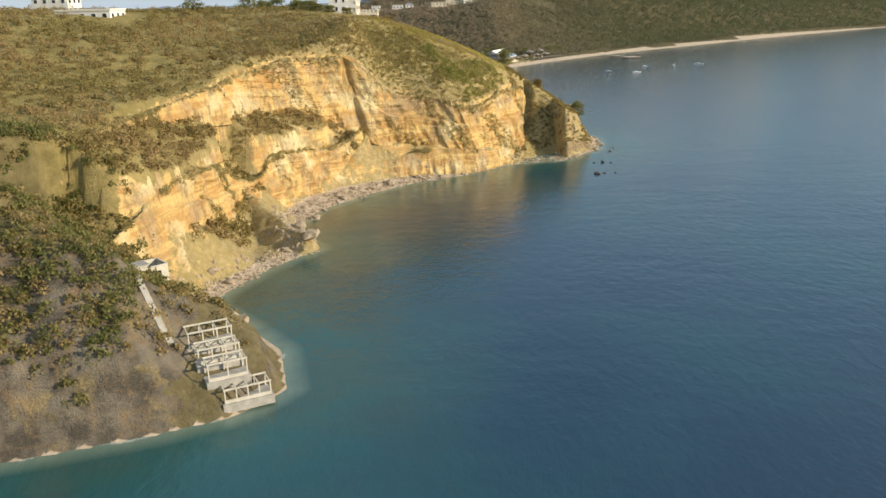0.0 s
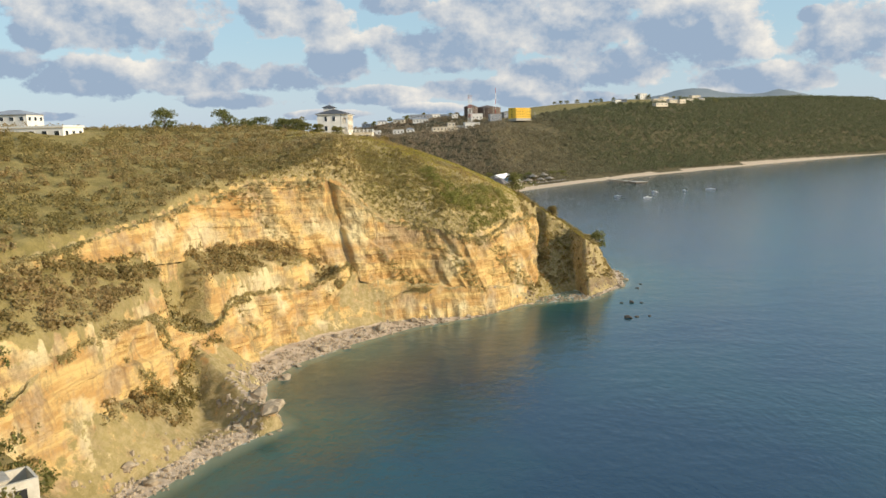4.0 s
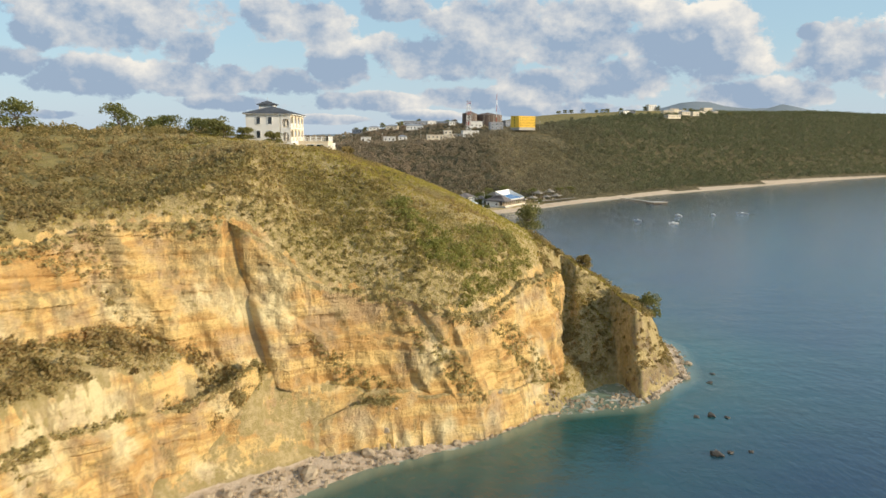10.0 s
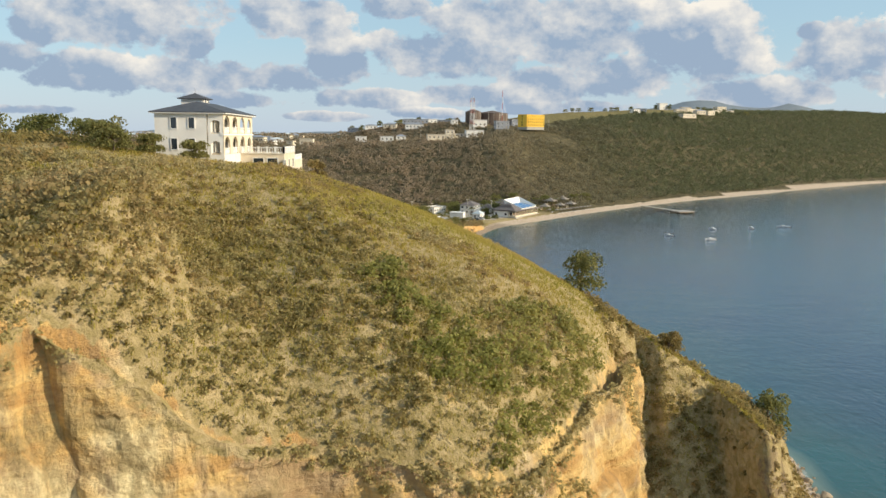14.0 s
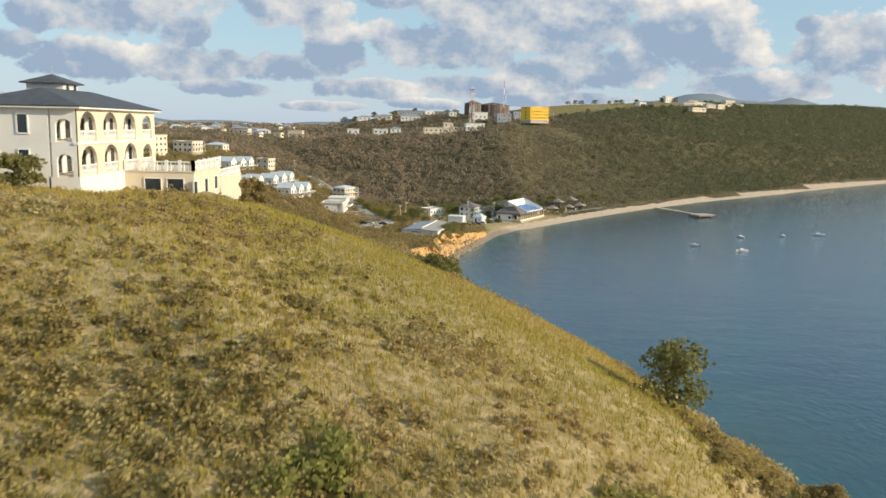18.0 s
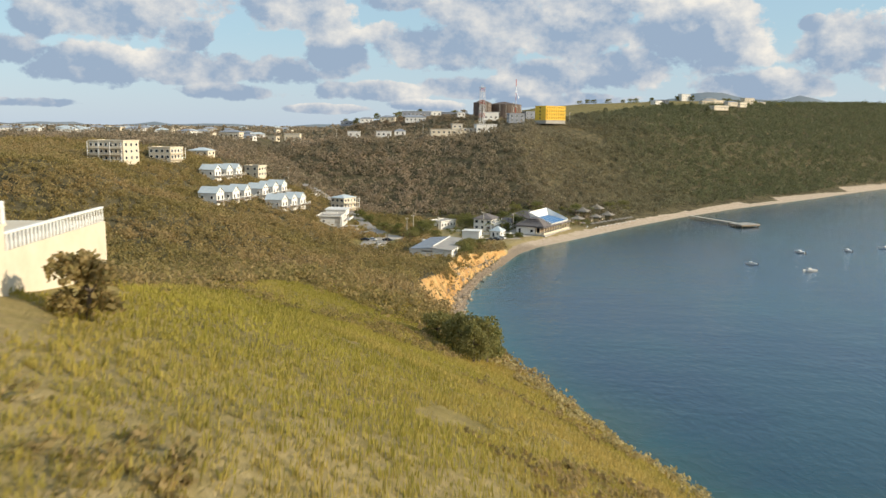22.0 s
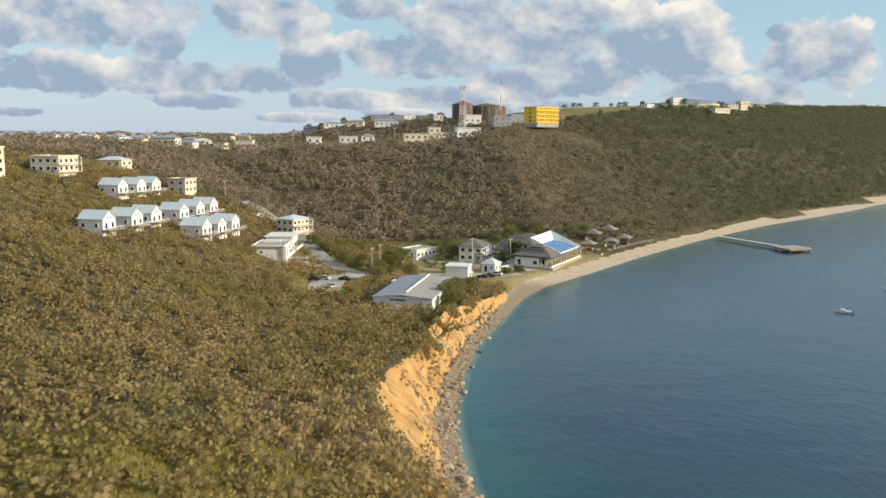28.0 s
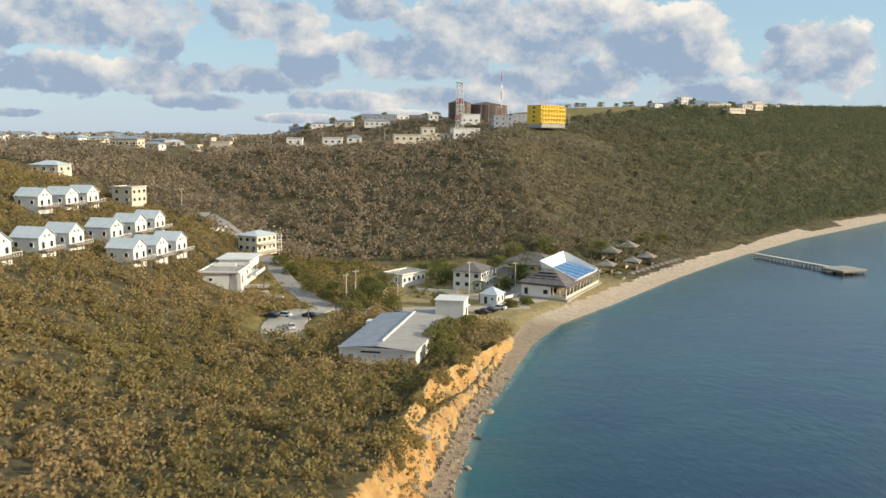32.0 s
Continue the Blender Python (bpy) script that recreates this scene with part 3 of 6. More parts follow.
    z = z + 2.4 * (np.abs(vnoise(x, y, 9, 3, 0.6, 57)) - 0.2) * step(-y, 318, 328) * step(-x, 38, 46) * step(d, 1, 5)
    z_head, bare_head, head = headland(x, y, d, at, z, up)
    z = z * (1 - head) + z_head * head
    lip = np.clip((z - up) / 3 + 0.5, 0, 1)
    height = np.where(d > 0, z * (1 - lip) + up * lip - 0.75 * lip * (1 - lip), np.maximum(-5, 0.11 * d))
    low = ((run > 0) & (run < first + 0.6)) * np.interp(at, COAST_Y, BARE_LOW)
    high = (run > first + bench - 0.6) * (1 - step(over - room, 0.0, 3.0)) * np.interp(at, COAST_Y, BARE_HIGH)
    bare = (np.maximum(low, high) * (1 - head) + bare_head * head) * (1 - step(lip, 0.5, 0.95)) * (d > 0)
    sand = (d < strand + 1.0) * 1.0
    away = np.maximum(step(-x, 20, 45), np.maximum(step(x, 80, 110), np.maximum(step(-y, -205, -190), step(y, 285, 305))))
    wooded = np.maximum(step(n, -40, -5), step(y, -20, 50) * (1 - step(d, 0, 4) * 0))
    return height, d, bare, sand, wooded * away


def ground_at(x, y):
    return float(land(np.array([x]), np.array([y]))[0][0])


def stretch(fine, ratio, far):
    """Coordinates that go on from a fine stretch in growing steps to the far edge on both sides."""
    out = list(fine)
    s = fine[-1] - fine[-2]
    while out[-1] < far:
        s *= ratio
        out.append(out[-1] + s)
    s = fine[1] - fine[0]
    while out[0] > -far:
        s *= ratio
        out.insert(0, out[0] - s)
    return np.array(out)


def sheet(name, xs, ys, height, attrs, material, smooth=True):
    gx, gy = np.meshgrid(xs, ys)
    nx, ny = len(xs), len(ys)
    co = np.stack([gx.ravel(), gy.ravel(), height.ravel()], 1) if height.ndim < 3 else height.reshape(-1, 3)
    i = (np.arange(ny - 1)[:, None] * nx + np.arange(nx - 1)[None]).ravel()
    quads = np.stack([i, i + 1, i + nx + 1, i + nx], 1)
    me = bpy.data.meshes.new(name)
    me.vertices.add(len(co))
    me.vertices.foreach_set("co", co.astype(np.float32).ravel())
    me.loops.add(quads.size)
    me.loops.foreach_set("vertex_index", quads.astype(np.int32).ravel())
    me.polygons.add(len(quads))
    me.polygons.foreach_set("loop_start", (np.arange(len(quads)) * 4).astype(np.int32))
    me.polygons.foreach_set("use_smooth", np.full(len(quads), smooth))
    for key, values in attrs.items():
        me.attributes.new(key, "FLOAT", "POINT").data.foreach_set("value", values.astype(np.float32).ravel())
    me.update(calc_edges=True)
    me.materials.append(material)
    return new(name, me)


# ---- ground and sea ----
xs = stretch(np.concatenate([np.arange(-115, -62, 1.4), np.arange(-62, 66, 0.75), np.arange(66, 180, 2.2)]), 1.09, 4400)
ys = stretch(np.concatenate([np.arange(-386, -292, 1.2), np.arange(-292, -135, 0.75), np.arange(-135, 210, 1.25), np.arange(210, 350, 2.0)]), 1.07, 4400)
gx, gy = np.meshgrid(xs, ys)
gz, gd, gbare, gsand, gwood = land(gx, gy)
sx, sy = np.gradient(gz, xs, axis=1), np.gradient(gz, ys, axis=0)
slope = np.sqrt(sx * sx + sy * sy)
bulge = gbare * np.clip(slope, 0, 2.5) * (1.25 * vnoise(gz * 1.0, gx * 0.12 + gy * 0.12, 5.5, 4, 0.62, 6) + 0.55 * vnoise(gx * 1.3 + gz, gy * 1.3 + gz * 0.7, 3.0, 3, 0.6, 7))
bulge = bulge * (1 - step(gy, -318, -303) * (1 - step(gy, -150, -135)))
size = np.sqrt(1 + slope * slope)
pts = np.stack([gx - sx / size * bulge, gy - sy / size * bulge, gz + 0.2 * bulge], 2)
rocky = np.clip(0.65 * gbare * step(slope, 0.8, 1.6) + 0.22 * gbare, 0, 1)
rocky = np.maximum(rocky, 0.95 * step(-gy, 320, 332) * step(-gx, 36, 42) * (gd < 26))
rocky = np.maximum(rocky, 0.85 * gbare * (gy > 20) * step(slope, 0.4, 0.8))
# Open dry fields on the plateau behind the wooded edge.
field = step(gx, 130, 170) * (1 - step(gx, 470, 560)) * step(gy - np.interp(gx, FOOT_X, FOOT_Y), 270, 310)
ground = sheet("ground", xs, ys, pts, {"rock": rocky, "sand": gsand * (1 - step(slope, 0.35, 0.8)), "green": np.maximum(gwood * (1 - 0.85 * field), 0.75 * step(-gy, 296, 310)), "dry": np.maximum(step(-gy, 95, 150) * step(gx, -70, -35), 0.9 * step(gy, 198, 212) * step(gx, 0, 25) * (1 - step(gx, 85, 110)) * (1 - step(gy, 275, 300))), "clay": step(gy, 0, 30), "stony": step(gy, 0, 30) * (1 - step(gy, 206, 222)), "dull": np.maximum(step(-gy, 298, 312), 0.75 * step(gx, 24, 34) * (gy < 0))}, M_GROUND)
tagged(ground, "dry grassy island ground with bare ochre cliffs and pale strand", "ground", kind="structure")


def along(line, gap):
    """Points at even steps along a smoothed line of rows."""
    p = np.array(line, float)
    for _ in range(2):
        q = np.empty((2 * len(p) - 2, p.shape[1]))
        q[0::2], q[1::2] = 0.75 * p[:-1] + 0.25 * p[1:], 0.25 * p[:-1] + 0.75 * p[1:]
        p = np.vstack([p[:1], q, p[-1:]])
    run = np.concatenate([[0], np.cumsum(np.hypot(*np.diff(p[:, :2], axis=0).T))])
    s = np.arange(0, run[-1], gap)
    return s, np.stack([np.interp(s, run, p[:, i]) for i in range(p.shape[1])], 1)


def rock_face(name, label, line, gap, rows, lean, bold, fluted, seed, cap=2.5, crack=None, hue=None):
    """A cliff's bare face between foot and lip: buttresses, ledges of its beds, flutes and hollows; its top rows run in under the turf."""
    s, p = along(line, gap)
    way = np.gradient(p[:, :2], axis=0)
    for _ in range(12):
        way[1:-1] = 0.25 * way[:-2] + 0.5 * way[1:-1] + 0.25 * way[2:]
    way /= np.linalg.norm(way, axis=1, keepdims=True)
    inland = np.stack([-way[:, 1], way[:, 0]], 1)
    ragged = 0.9 * vnoise(s, s * 0.3, 6, 3, 0.6, seed + 5)
    foot, top = p[:, 2] - 2.0, p[:, 3] + ragged * np.clip((p[:, 3] - p[:, 2]) / 8, 0, 1)
    v = np.linspace(0, 1, rows)[:, None]
    z = foot + v * np.maximum(top - foot, 0.5)
    S = np.broadcast_to(s, z.shape)
    dip = z + 0.06 * S
    tall = np.clip((p[:, 3] - p[:, 2]) / 12, 0, 1)
    beds = np.floor(dip / 2.1 + 0.35 * vnoise(S, z, 14, 2, 0.5, seed + 1))
    out = bold * (1.9 * vnoise(S, z * 0.35, 19, 3, 0.55, seed) + 2.4 * (0.30 - np.abs(vnoise(S + 0.5 * z, z * 0.25, 8, 3, 0.55, seed + 2))))
    patch = np.clip(0.5 + 1.6 * vnoise(S, z * 1.4, 13, 2, 0.5, seed + 8), 0, 1)
    out = out + patch * (0.75 * vnoise(beds * 7.3, S * 0.16 + beds * 3.1, 1.0, 2, 0.5, seed + 3) + 0.5 * vnoise(dip * 2.0, S * 0.25, 2.2, 3, 0.6, seed + 4))
    notch = np.clip((v - 0.56 - 0.10 * vnoise(S, S * 0.2, 15, 3, 0.5, seed + 9)) / 0.035, 0, 1)
    out = out - bold * (0.9 + 0.8 * vnoise(S, S * 0.1, 10, 2, 0.5, seed + 10)) * notch * tall
    base = np.clip((z - p[:, 2]) / 5.5, 0, 1)
    out = out + fluted * (1 - base) * (0.9 - 2.9 * np.abs(vnoise(S, z * 0.10, 3.4, 2, 0.5, seed + 6)))
    out = out + 0.55 * vnoise(S * 1.0, z * 0.8, 2.2, 4, 0.62, seed + 7)
    if crack:
        at, drift, deep = crack
        out = out - deep * np.exp(-(((S - at - drift * (1 - v) - 0.8 * vnoise(z, z * 0.3, 6, 3, 0.6, 3)) / 1.1) ** 2))
    out = out * (0.25 + 0.75 * tall)
    back = (z - p[:, 2]) * lean - out - 0.2
    x, y = p[:, 0] + inland[:, 0] * back, p[:, 1] + inland[:, 1] * back
    more = [(x[-1] + inland[:, 0] * k, y[-1] + inland[:, 1] * k) for k in np.linspace(0.5, cap, 5)]
    for i, (mx, my) in enumerate(more):
        under = land(mx, my)[0] - 0.1 - 0.12 * i
        t = (i + 1) / 5
        x, y, z = np.vstack([x, mx]), np.vstack([y, my]), np.vstack([z, z[rows - 1] * (1 - t) + under * t])
    rock = np.ones(z.shape)
    rock[:rows] = np.clip(1.15 - 0.9 * np.clip((v - 0.86) / 0.14, 0, 1), 0, 1)
    rock[rows:] = np.array([0.3, 0.1, 0, 0, 0])[:, None]
    rock = rock * np.clip((p[:, 3] - p[:, 2]) / 3.0, 0.2, 1)
    zero = np.zeros(z.shape)
    n = z.shape
    ob = sheet(name, np.arange(n[1]), np.arange(n[0]), np.stack([x, y, z], 2), {"rock": rock, "sand": zero, "green": zero, "dull": zero if hue is None else zero + np.interp(s, *hue), "dry": zero + 1, "stony": zero, "clay": zero + (p[:, 1] > 0)}, M_GROUND, False)
    FACES.append((x, y, z, rock))
    return tagged(ob, label, "cliff", kind="structure")


FACES = []
rock_face("cliff_upper", "bedded ochre limestone cliff with dark cracks under the headland turf", UPPER[2:17], 0.38, 64, 0.13, 1.0, 0.5, 41, crack=(105.0, 5.0, 2.6))
rock_face("cliff_lower", "steep bare yellow sandstone cliff above the stony strand", LOWER[1:], 0.38, 48, 0.14, 1.1, 0.4, 61)
rock_face("cliff_columns", "fluted pale rock columns standing at the water", COLUMNS, 0.3, 30, 0.22, 0.4, 0.85, 81, 1.6)
rock_face("cliff_bank", "crumbling orange earth bank above the stony beach", BANK, 0.4, 34, 0.5, 0.45, 0.6, 91, 3.0)
wx = stretch(np.arange(-80, 240, 4.0), 1.12, 4500)
wy = stretch(np.arange(-400, 420, 4.0), 1.12, 4500)
hx, hy = np.meshgrid(wx, wy)
wd, _ = shore_distance(hx, hy)
shallow = np.exp(np.minimum(wd, 0) / np.where(hy > -40, 13.0, 25.0))
sea = sheet("water", wx, wy, np.zeros(hx.shape) + 0.0, {"shallow": shallow}, M_SEA)
tagged(sea, "calm blue-green bay water with small ripples", "sea", kind="structure")

# ---- plants ----


def leaf_mesh(name, quads, tint, material):
    """One mesh of loose leaf quads (n, 4, 3) with a tint each."""
    n = len(quads)
    me = bpy.data.meshes.new(name)
    me.vertices.add(n * 4)
    me.vertices.foreach_set("co", quads.astype(np.float32).ravel())
    me.loops.add(n * 4)
    me.loops.foreach_set("vertex_index", np.arange(n * 4, dtype=np.int32))
    me.polygons.add(n)
    me.polygons.foreach_set("loop_start", (np.arange(n) * 4).astype(np.int32))
    me.attributes.new("tint", "FLOAT", "FACE").data.foreach_set("value", np.asarray(tint, np.float32))
    me.update(calc_edges=True)
    me.materials.append(material)
    return me


def clumps(centres, width, height, leaves, leaf, rng, tint=None, hollow=0.55):
    """Leaf quads in uneven domes: centres (n, 3) at the foot, width and height (n)."""
    n = len(centres)
    own = rng.random(n) if tint is None else tint
    a = rng.random((n, leaves)) * 2 * np.pi
    c = rng.random((n, leaves)) ** 0.8
    r = hollow + (1 - hollow) * rng.random((n, leaves)) ** 0.5
    lobes = 1 + 0.30 * np.sin(a * 3 + own[:, None] * 20) + 0.18 * np.sin(a * 5 + own[:, None] * 50)
    flat = np.sqrt(1 - c * c) * r * lobes * width[:, None] / 2
    p = np.stack([centres[:, 0, None] + flat * np.cos(a), centres[:, 1, None] + flat * np.sin(a), centres[:, 2, None] + (0.12 + 0.88 * c * r) * height[:, None]], 2)
    p = p.reshape(-1, 3)
    m = len(p)
    e1 = rng.normal(size=(m, 3))
    e1 /= np.linalg.norm(e1, axis=1, keepdims=True)
    e2 = np.cross(e1, rng.normal(size=(m, 3)))
    e2 /= np.linalg.norm(e2, axis=1, keepdims=True)
    s = (np.repeat(leaf if np.ndim(leaf) else np.full(n, leaf), leaves) * (0.6 + 0.8 * rng.random(m)))[:, None]
    e1, e2 = e1 * s * 0.5, e2 * s * 0.36
    quads = np.stack([p - e1, p + e2 * 1.1, p + e1, p - e2], 1)
    return quads, np.clip(np.repeat(own, leaves) * 0.7 + 0.3 * rng.random(m), 0, 1)


def scatter(x0, x1, y0, y1, count, rng):
    return rng.uniform(x0, x1, count), rng.uniform(y0, y1, count)


PLOTS = []  # x, y, radius of places kept clear of plants


def clear_of(x, y, pad=0.0):
    keep = np.ones(len(x), bool)
    for px, py, pr in PLOTS:
        keep &= (x - px) ** 2 + (y - py) ** 2 > (pr + pad) ** 2
    return keep


def growth(name, label, x, y, test, width, height, leaves, leaf, material, seed, category="scrub"):
    rng = np.random.default_rng(seed)
    z, d, bare, sand, wood = land(x, y)
    keep = test(x, y, z, d, bare, sand) & clear_of(x, y)
    x, y, z = x[keep], y[keep], z[keep]
    n = len(x)
    w = rng.uniform(*width, n) * (0.8 + 0.4 * rng.random(n))
    h = w * rng.uniform(*height, n)
    quads, tint = clumps(np.stack([x, y, z - 0.15], 1), w, h, leaves, leaf, rng)
    ob = new(name, leaf_mesh(name, quads, tint, material))
    return tagged(ob, label, category, kind="stuff")


PLOTS += [(-32, -129, 8), (-32, -116, 8), (-22, -117, 7), (10.5, 174.5, 9.4), (13, 183.5, 9.8), (15.2, 191, 9.8), (17.3, 198.5, 9.6), (28, 211, 7), (36, 219, 7), (44, 224, 8), (66, 246, 16), (76, 262, 14), (42, 230.5, 6), (39, 256, 10), (17, 264, 9)]
PLOTS += [(-38, 244, 10), (-38, 258, 10), (-37.5, 297, 9), (-122, 320, 10), (-124, 255, 11), (-133, 208, 13), (-90, 312, 9), (-38, 236, 7)]
PLOTS += [(x + 1.5, y - 2, 6.5) for x, y in ((-62.7, 225.6), (-60.2, 239), (-57.8, 252), (-84.5, 192), (-82.2, 212), (-79.9, 226), (-75.1, 245), (-73, 262), (-70.8, 276), (-101, 258), (-98.8, 274), (-96.9, 288))]
PLOTS += [(-37, -332.9, 4.2), (-35.2, -335.8, 4.2), (-33.5, -338.7, 4.2), (-30.8, -339.9, 4.5), (-51.5, -314, 4), (-23, -103, 6), (357, 777, 19), (392, 828, 15), (411, 841, 13), (-133, 332, 9), (-108, -167, 16), (-100, -6, 14), (121, 520, 18), (58, 474, 10), (33, 474, 13), (-16, 203, 11), (-10, 215, 9), (34, 232, 12), (52, 240, 10), (64, 284, 11), (30, 222, 8), (50, 222, 10)]
ROAD = ((2, 219), (-9, 229), (-21, 256), (-32, 286), (-42, 309), (-54, 321), (-66, 338))
for (ax, ay), (bx, by) in zip(ROAD, ROAD[1:]):
    for i in range(6):
        PLOTS.append((ax + (bx - ax) * i / 6, ay + (by - ay) * i / 6, 4.6))


def plant_all():
    r = np.random.default_rng(11)
    bush = lambda lo, hi: (lambda x, y, z, d, bare, sand: (bare < 0.35) & (sand < 0.5) & (d > 5) & (z > lo) & (z < hi))  # noqa: E731
    x, y = scatter(-420, 1000, 240, 1380, 105000, r)
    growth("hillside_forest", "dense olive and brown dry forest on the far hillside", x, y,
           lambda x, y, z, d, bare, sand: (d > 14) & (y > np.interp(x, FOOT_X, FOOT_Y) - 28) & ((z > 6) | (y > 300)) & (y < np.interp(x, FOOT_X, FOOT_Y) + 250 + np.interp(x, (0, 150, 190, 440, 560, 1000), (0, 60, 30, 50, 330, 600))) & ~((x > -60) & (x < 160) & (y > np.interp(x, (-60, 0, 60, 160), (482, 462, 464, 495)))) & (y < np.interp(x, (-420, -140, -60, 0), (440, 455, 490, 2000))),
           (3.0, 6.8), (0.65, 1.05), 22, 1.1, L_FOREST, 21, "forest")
    x, y = scatter(-230, 42, -35, 320, 17000, r)
    growth("valley_scrub", "thick olive-green bushes covering the valley slope", x, y,
           lambda x, y, z, d, bare, sand: bush(1.3, 90)(x, y, z, d, bare, sand) & (y < np.interp(x, FOOT_X, FOOT_Y) - 15) & ((x < 14) | (y < 206) & (d > 6.5)) & (y > -35 + 45 * r.random(len(x))),
           (1.6, 4.2), (0.6, 1.0), 36, 0.6, L_SCRUB, 22)
    x, y = scatter(-150, -22, -358, -30, 7600, r)
    growth("hilltop_shrubs", "low green shrubs on the hilltop", x, y, lambda x, y, z, d, bare, sand: bush(4.5, 90)(x, y, z, d, bare, sand) & ((x < -44) | (y < -172) | (y > -95)), (1.2, 3.0), (0.5, 0.9), 40, 0.45, L_SCRUB, 23)
    x, y = scatter(-50, 62, -235, -128, 17000, r)
    growth("headland_shrubs", "dry tangled shrubs on the headland slope", x, y,
           lambda x, y, z, d, bare, sand: bush(5, 60)(x, y, z, d, bare, sand) & (vnoise(x, y, 14, 2, 0.5, 9) > -0.6 + 0.7 * step(y, -172, -156) + 0.9 * step(y, -152, -132)), (0.6, 1.6), (0.5, 0.95), 34, 0.25, L_DRY, 24)
    x, y = scatter(-20, 62, -140, 30, 1500, r)
    growth("slope_shrubs", "scattered low shrubs on the seaward slope", x, y,
           lambda x, y, z, d, bare, sand: bush(3, 30)(x, y, z, d, bare, sand) & (d < 26), (0.9, 2.4), (0.5, 0.9), 44, 0.42, L_DRY, 25)
    for fx, fy, fz, rock in FACES[3:]:
        i, j = r.integers(12, fx.shape[0], 2200), r.integers(0, fx.shape[1], 2200)
        spots = np.stack([fx[i, j], fy[i, j], fz[i, j]], 1)
        spots = spots[vnoise(spots[:, 0], spots[:, 1] + spots[:, 2], 8, 3, 0.6, 53) + 0.03 * (i - 26) > 0.12]
        w = r.uniform(0.7, 2.2, len(spots))
        quads, tint = clumps(spots - (0, 0, 0.3), w, w * r.uniform(0.5, 1.0, len(spots)), 40, 0.36, r)
        tagged(new("bank_bushes", leaf_mesh("bank_bushes", quads, tint, L_SCRUB)), "green bushes hanging over the earth bank", "scrub", kind="stuff")
    x, y = scatter(-115, -36, -368, -298, 2200, r)
    growth("point_shrubs", "dense dark bushes on the slope above the ruins", x, y, lambda x, y, z, d, bare, sand: (d > 2.5) & (z > 1.5) & ((x < -46) | (y > -322) & (bare < 0.35) & (d > 5)) & ((bare < 0.35) | (vnoise(x, y, 8, 3, 0.6, 61) > -0.12)), (1.2, 3.0), (0.5, 0.9), 44, 0.45, L_GREEN, 39)
    x, y = scatter(-62, 4, -216, -160, 2600, r)
    growth("brow_shrubs", "olive and brown shrubs on the brow of the headland", x, y, lambda x, y, z, d, bare, sand: bush(20, 60)(x, y, z, d, bare, sand) & (vnoise(x, y, 12, 3, 0.6, 59) > -0.15), (0.6, 1.7), (0.5, 0.9), 40, 0.3, L_SCRUB, 40)
    x, y = scatter(27, 64, -176, -138, 1500, r)
    growth("spur_shrubs", "dark green and dry shrubs on the rocky spur", x, y, lambda x, y, z, d, bare, sand: (d > 3) & (z > 1.5) & (vnoise(x, y, 9, 3, 0.5, 47) > -0.25), (0.7, 1.9), (0.5, 0.9), 44, 0.34, L_SCRUB, 37)
    x, y = scatter(-40, 48, -165, 10, 9000, r)
    growth("grass_shrubs", "small dry and olive bushes among the grass of the slope", x, y,
           lambda x, y, z, d, bare, sand: bush(6, 60)(x, y, z, d, bare, sand) & (vnoise(x, y, 17, 4, 0.6, 49) > 0.12), (0.5, 1.5), (0.5, 0.9), 34, 0.26, L_SCRUB, 38)
    x, y = scatter(-75, 10, -312, -195, 2600, r)
    growth("ledge_bushes", "dense green bushes on the ledges of the cliff", x, y, lambda x, y, z, d, bare, sand: bush(2.2, 33)(x, y, z, d, bare, sand) & (cliff_line(x, y, UPPER, ((36, 600), (-900, 600), (-900, -420)))[0] < -0.5), (1.4, 3.4), (0.6, 0.9), 60, 0.5, L_SCRUB, 26)
    spots = []
    for fx, fy, fz, rock in FACES[:3]:
        rows = fx.shape[0] - 5
        i, j = r.integers(2, rows + 3, 5200), r.integers(0, fx.shape[1], 5200)
        px, py, pz = fx[i, j], fy[i, j], fz[i, j]
        hold = vnoise(px * 1.0 + pz * 0.8, py + pz * 0.5, 9, 3, 0.6, 19) + 0.75 * np.clip((i / rows - 0.82) / 0.18, 0, 1) + 0.25 * (px > -12) - 0.8 * (fx.shape[0] < 40) > 0.38
        spots.append(np.stack([px, py, pz], 1)[hold])
    spots = np.vstack(spots)
    w = r.uniform(0.5, 1.5, len(spots))
    quads, tint = clumps(spots - (0, 0, 0.25), w, w * r.uniform(0.5, 1.0, len(spots)), 30, 0.30, r)
    tagged(new("face_shrubs", leaf_mesh("face_shrubs", quads, tint, L_DRY)), "dry tufts and shrubs rooted in the cliff faces", "scrub", kind="stuff")
    x, y = scatter(-16, 42, 35, 175, 5200, r)
    growth("bank_shrubs", "small dry shrubs on the eroded bank above the strand", x, y,
           lambda x, y, z, d, bare, sand: (bare > 0.3) & (d > 4) & (z > 2.0) & (vnoise(x, y, 9, 3, 0.6, 35) > 0.02), (0.5, 1.6), (0.5, 0.9), 40, 0.26, L_SCRUB, 36)
    x, y = scatter(-6, 34, -192, -160, 1000, r)
    growth("slope_thicket", "fresh green bushes on the brow above the cliff", x, y,
           lambda x, y, z, d, bare, sand: (bare < 0.35) & (d > 5) & (z > 12) & (vnoise(x, y, 10, 2, 0.5, 21) > -0.1), (1.0, 2.6), (0.6, 0.9), 60, 0.36, L_FRESH, 28)
    x, y = scatter(-30, 118, 198, 318, 1500, r)
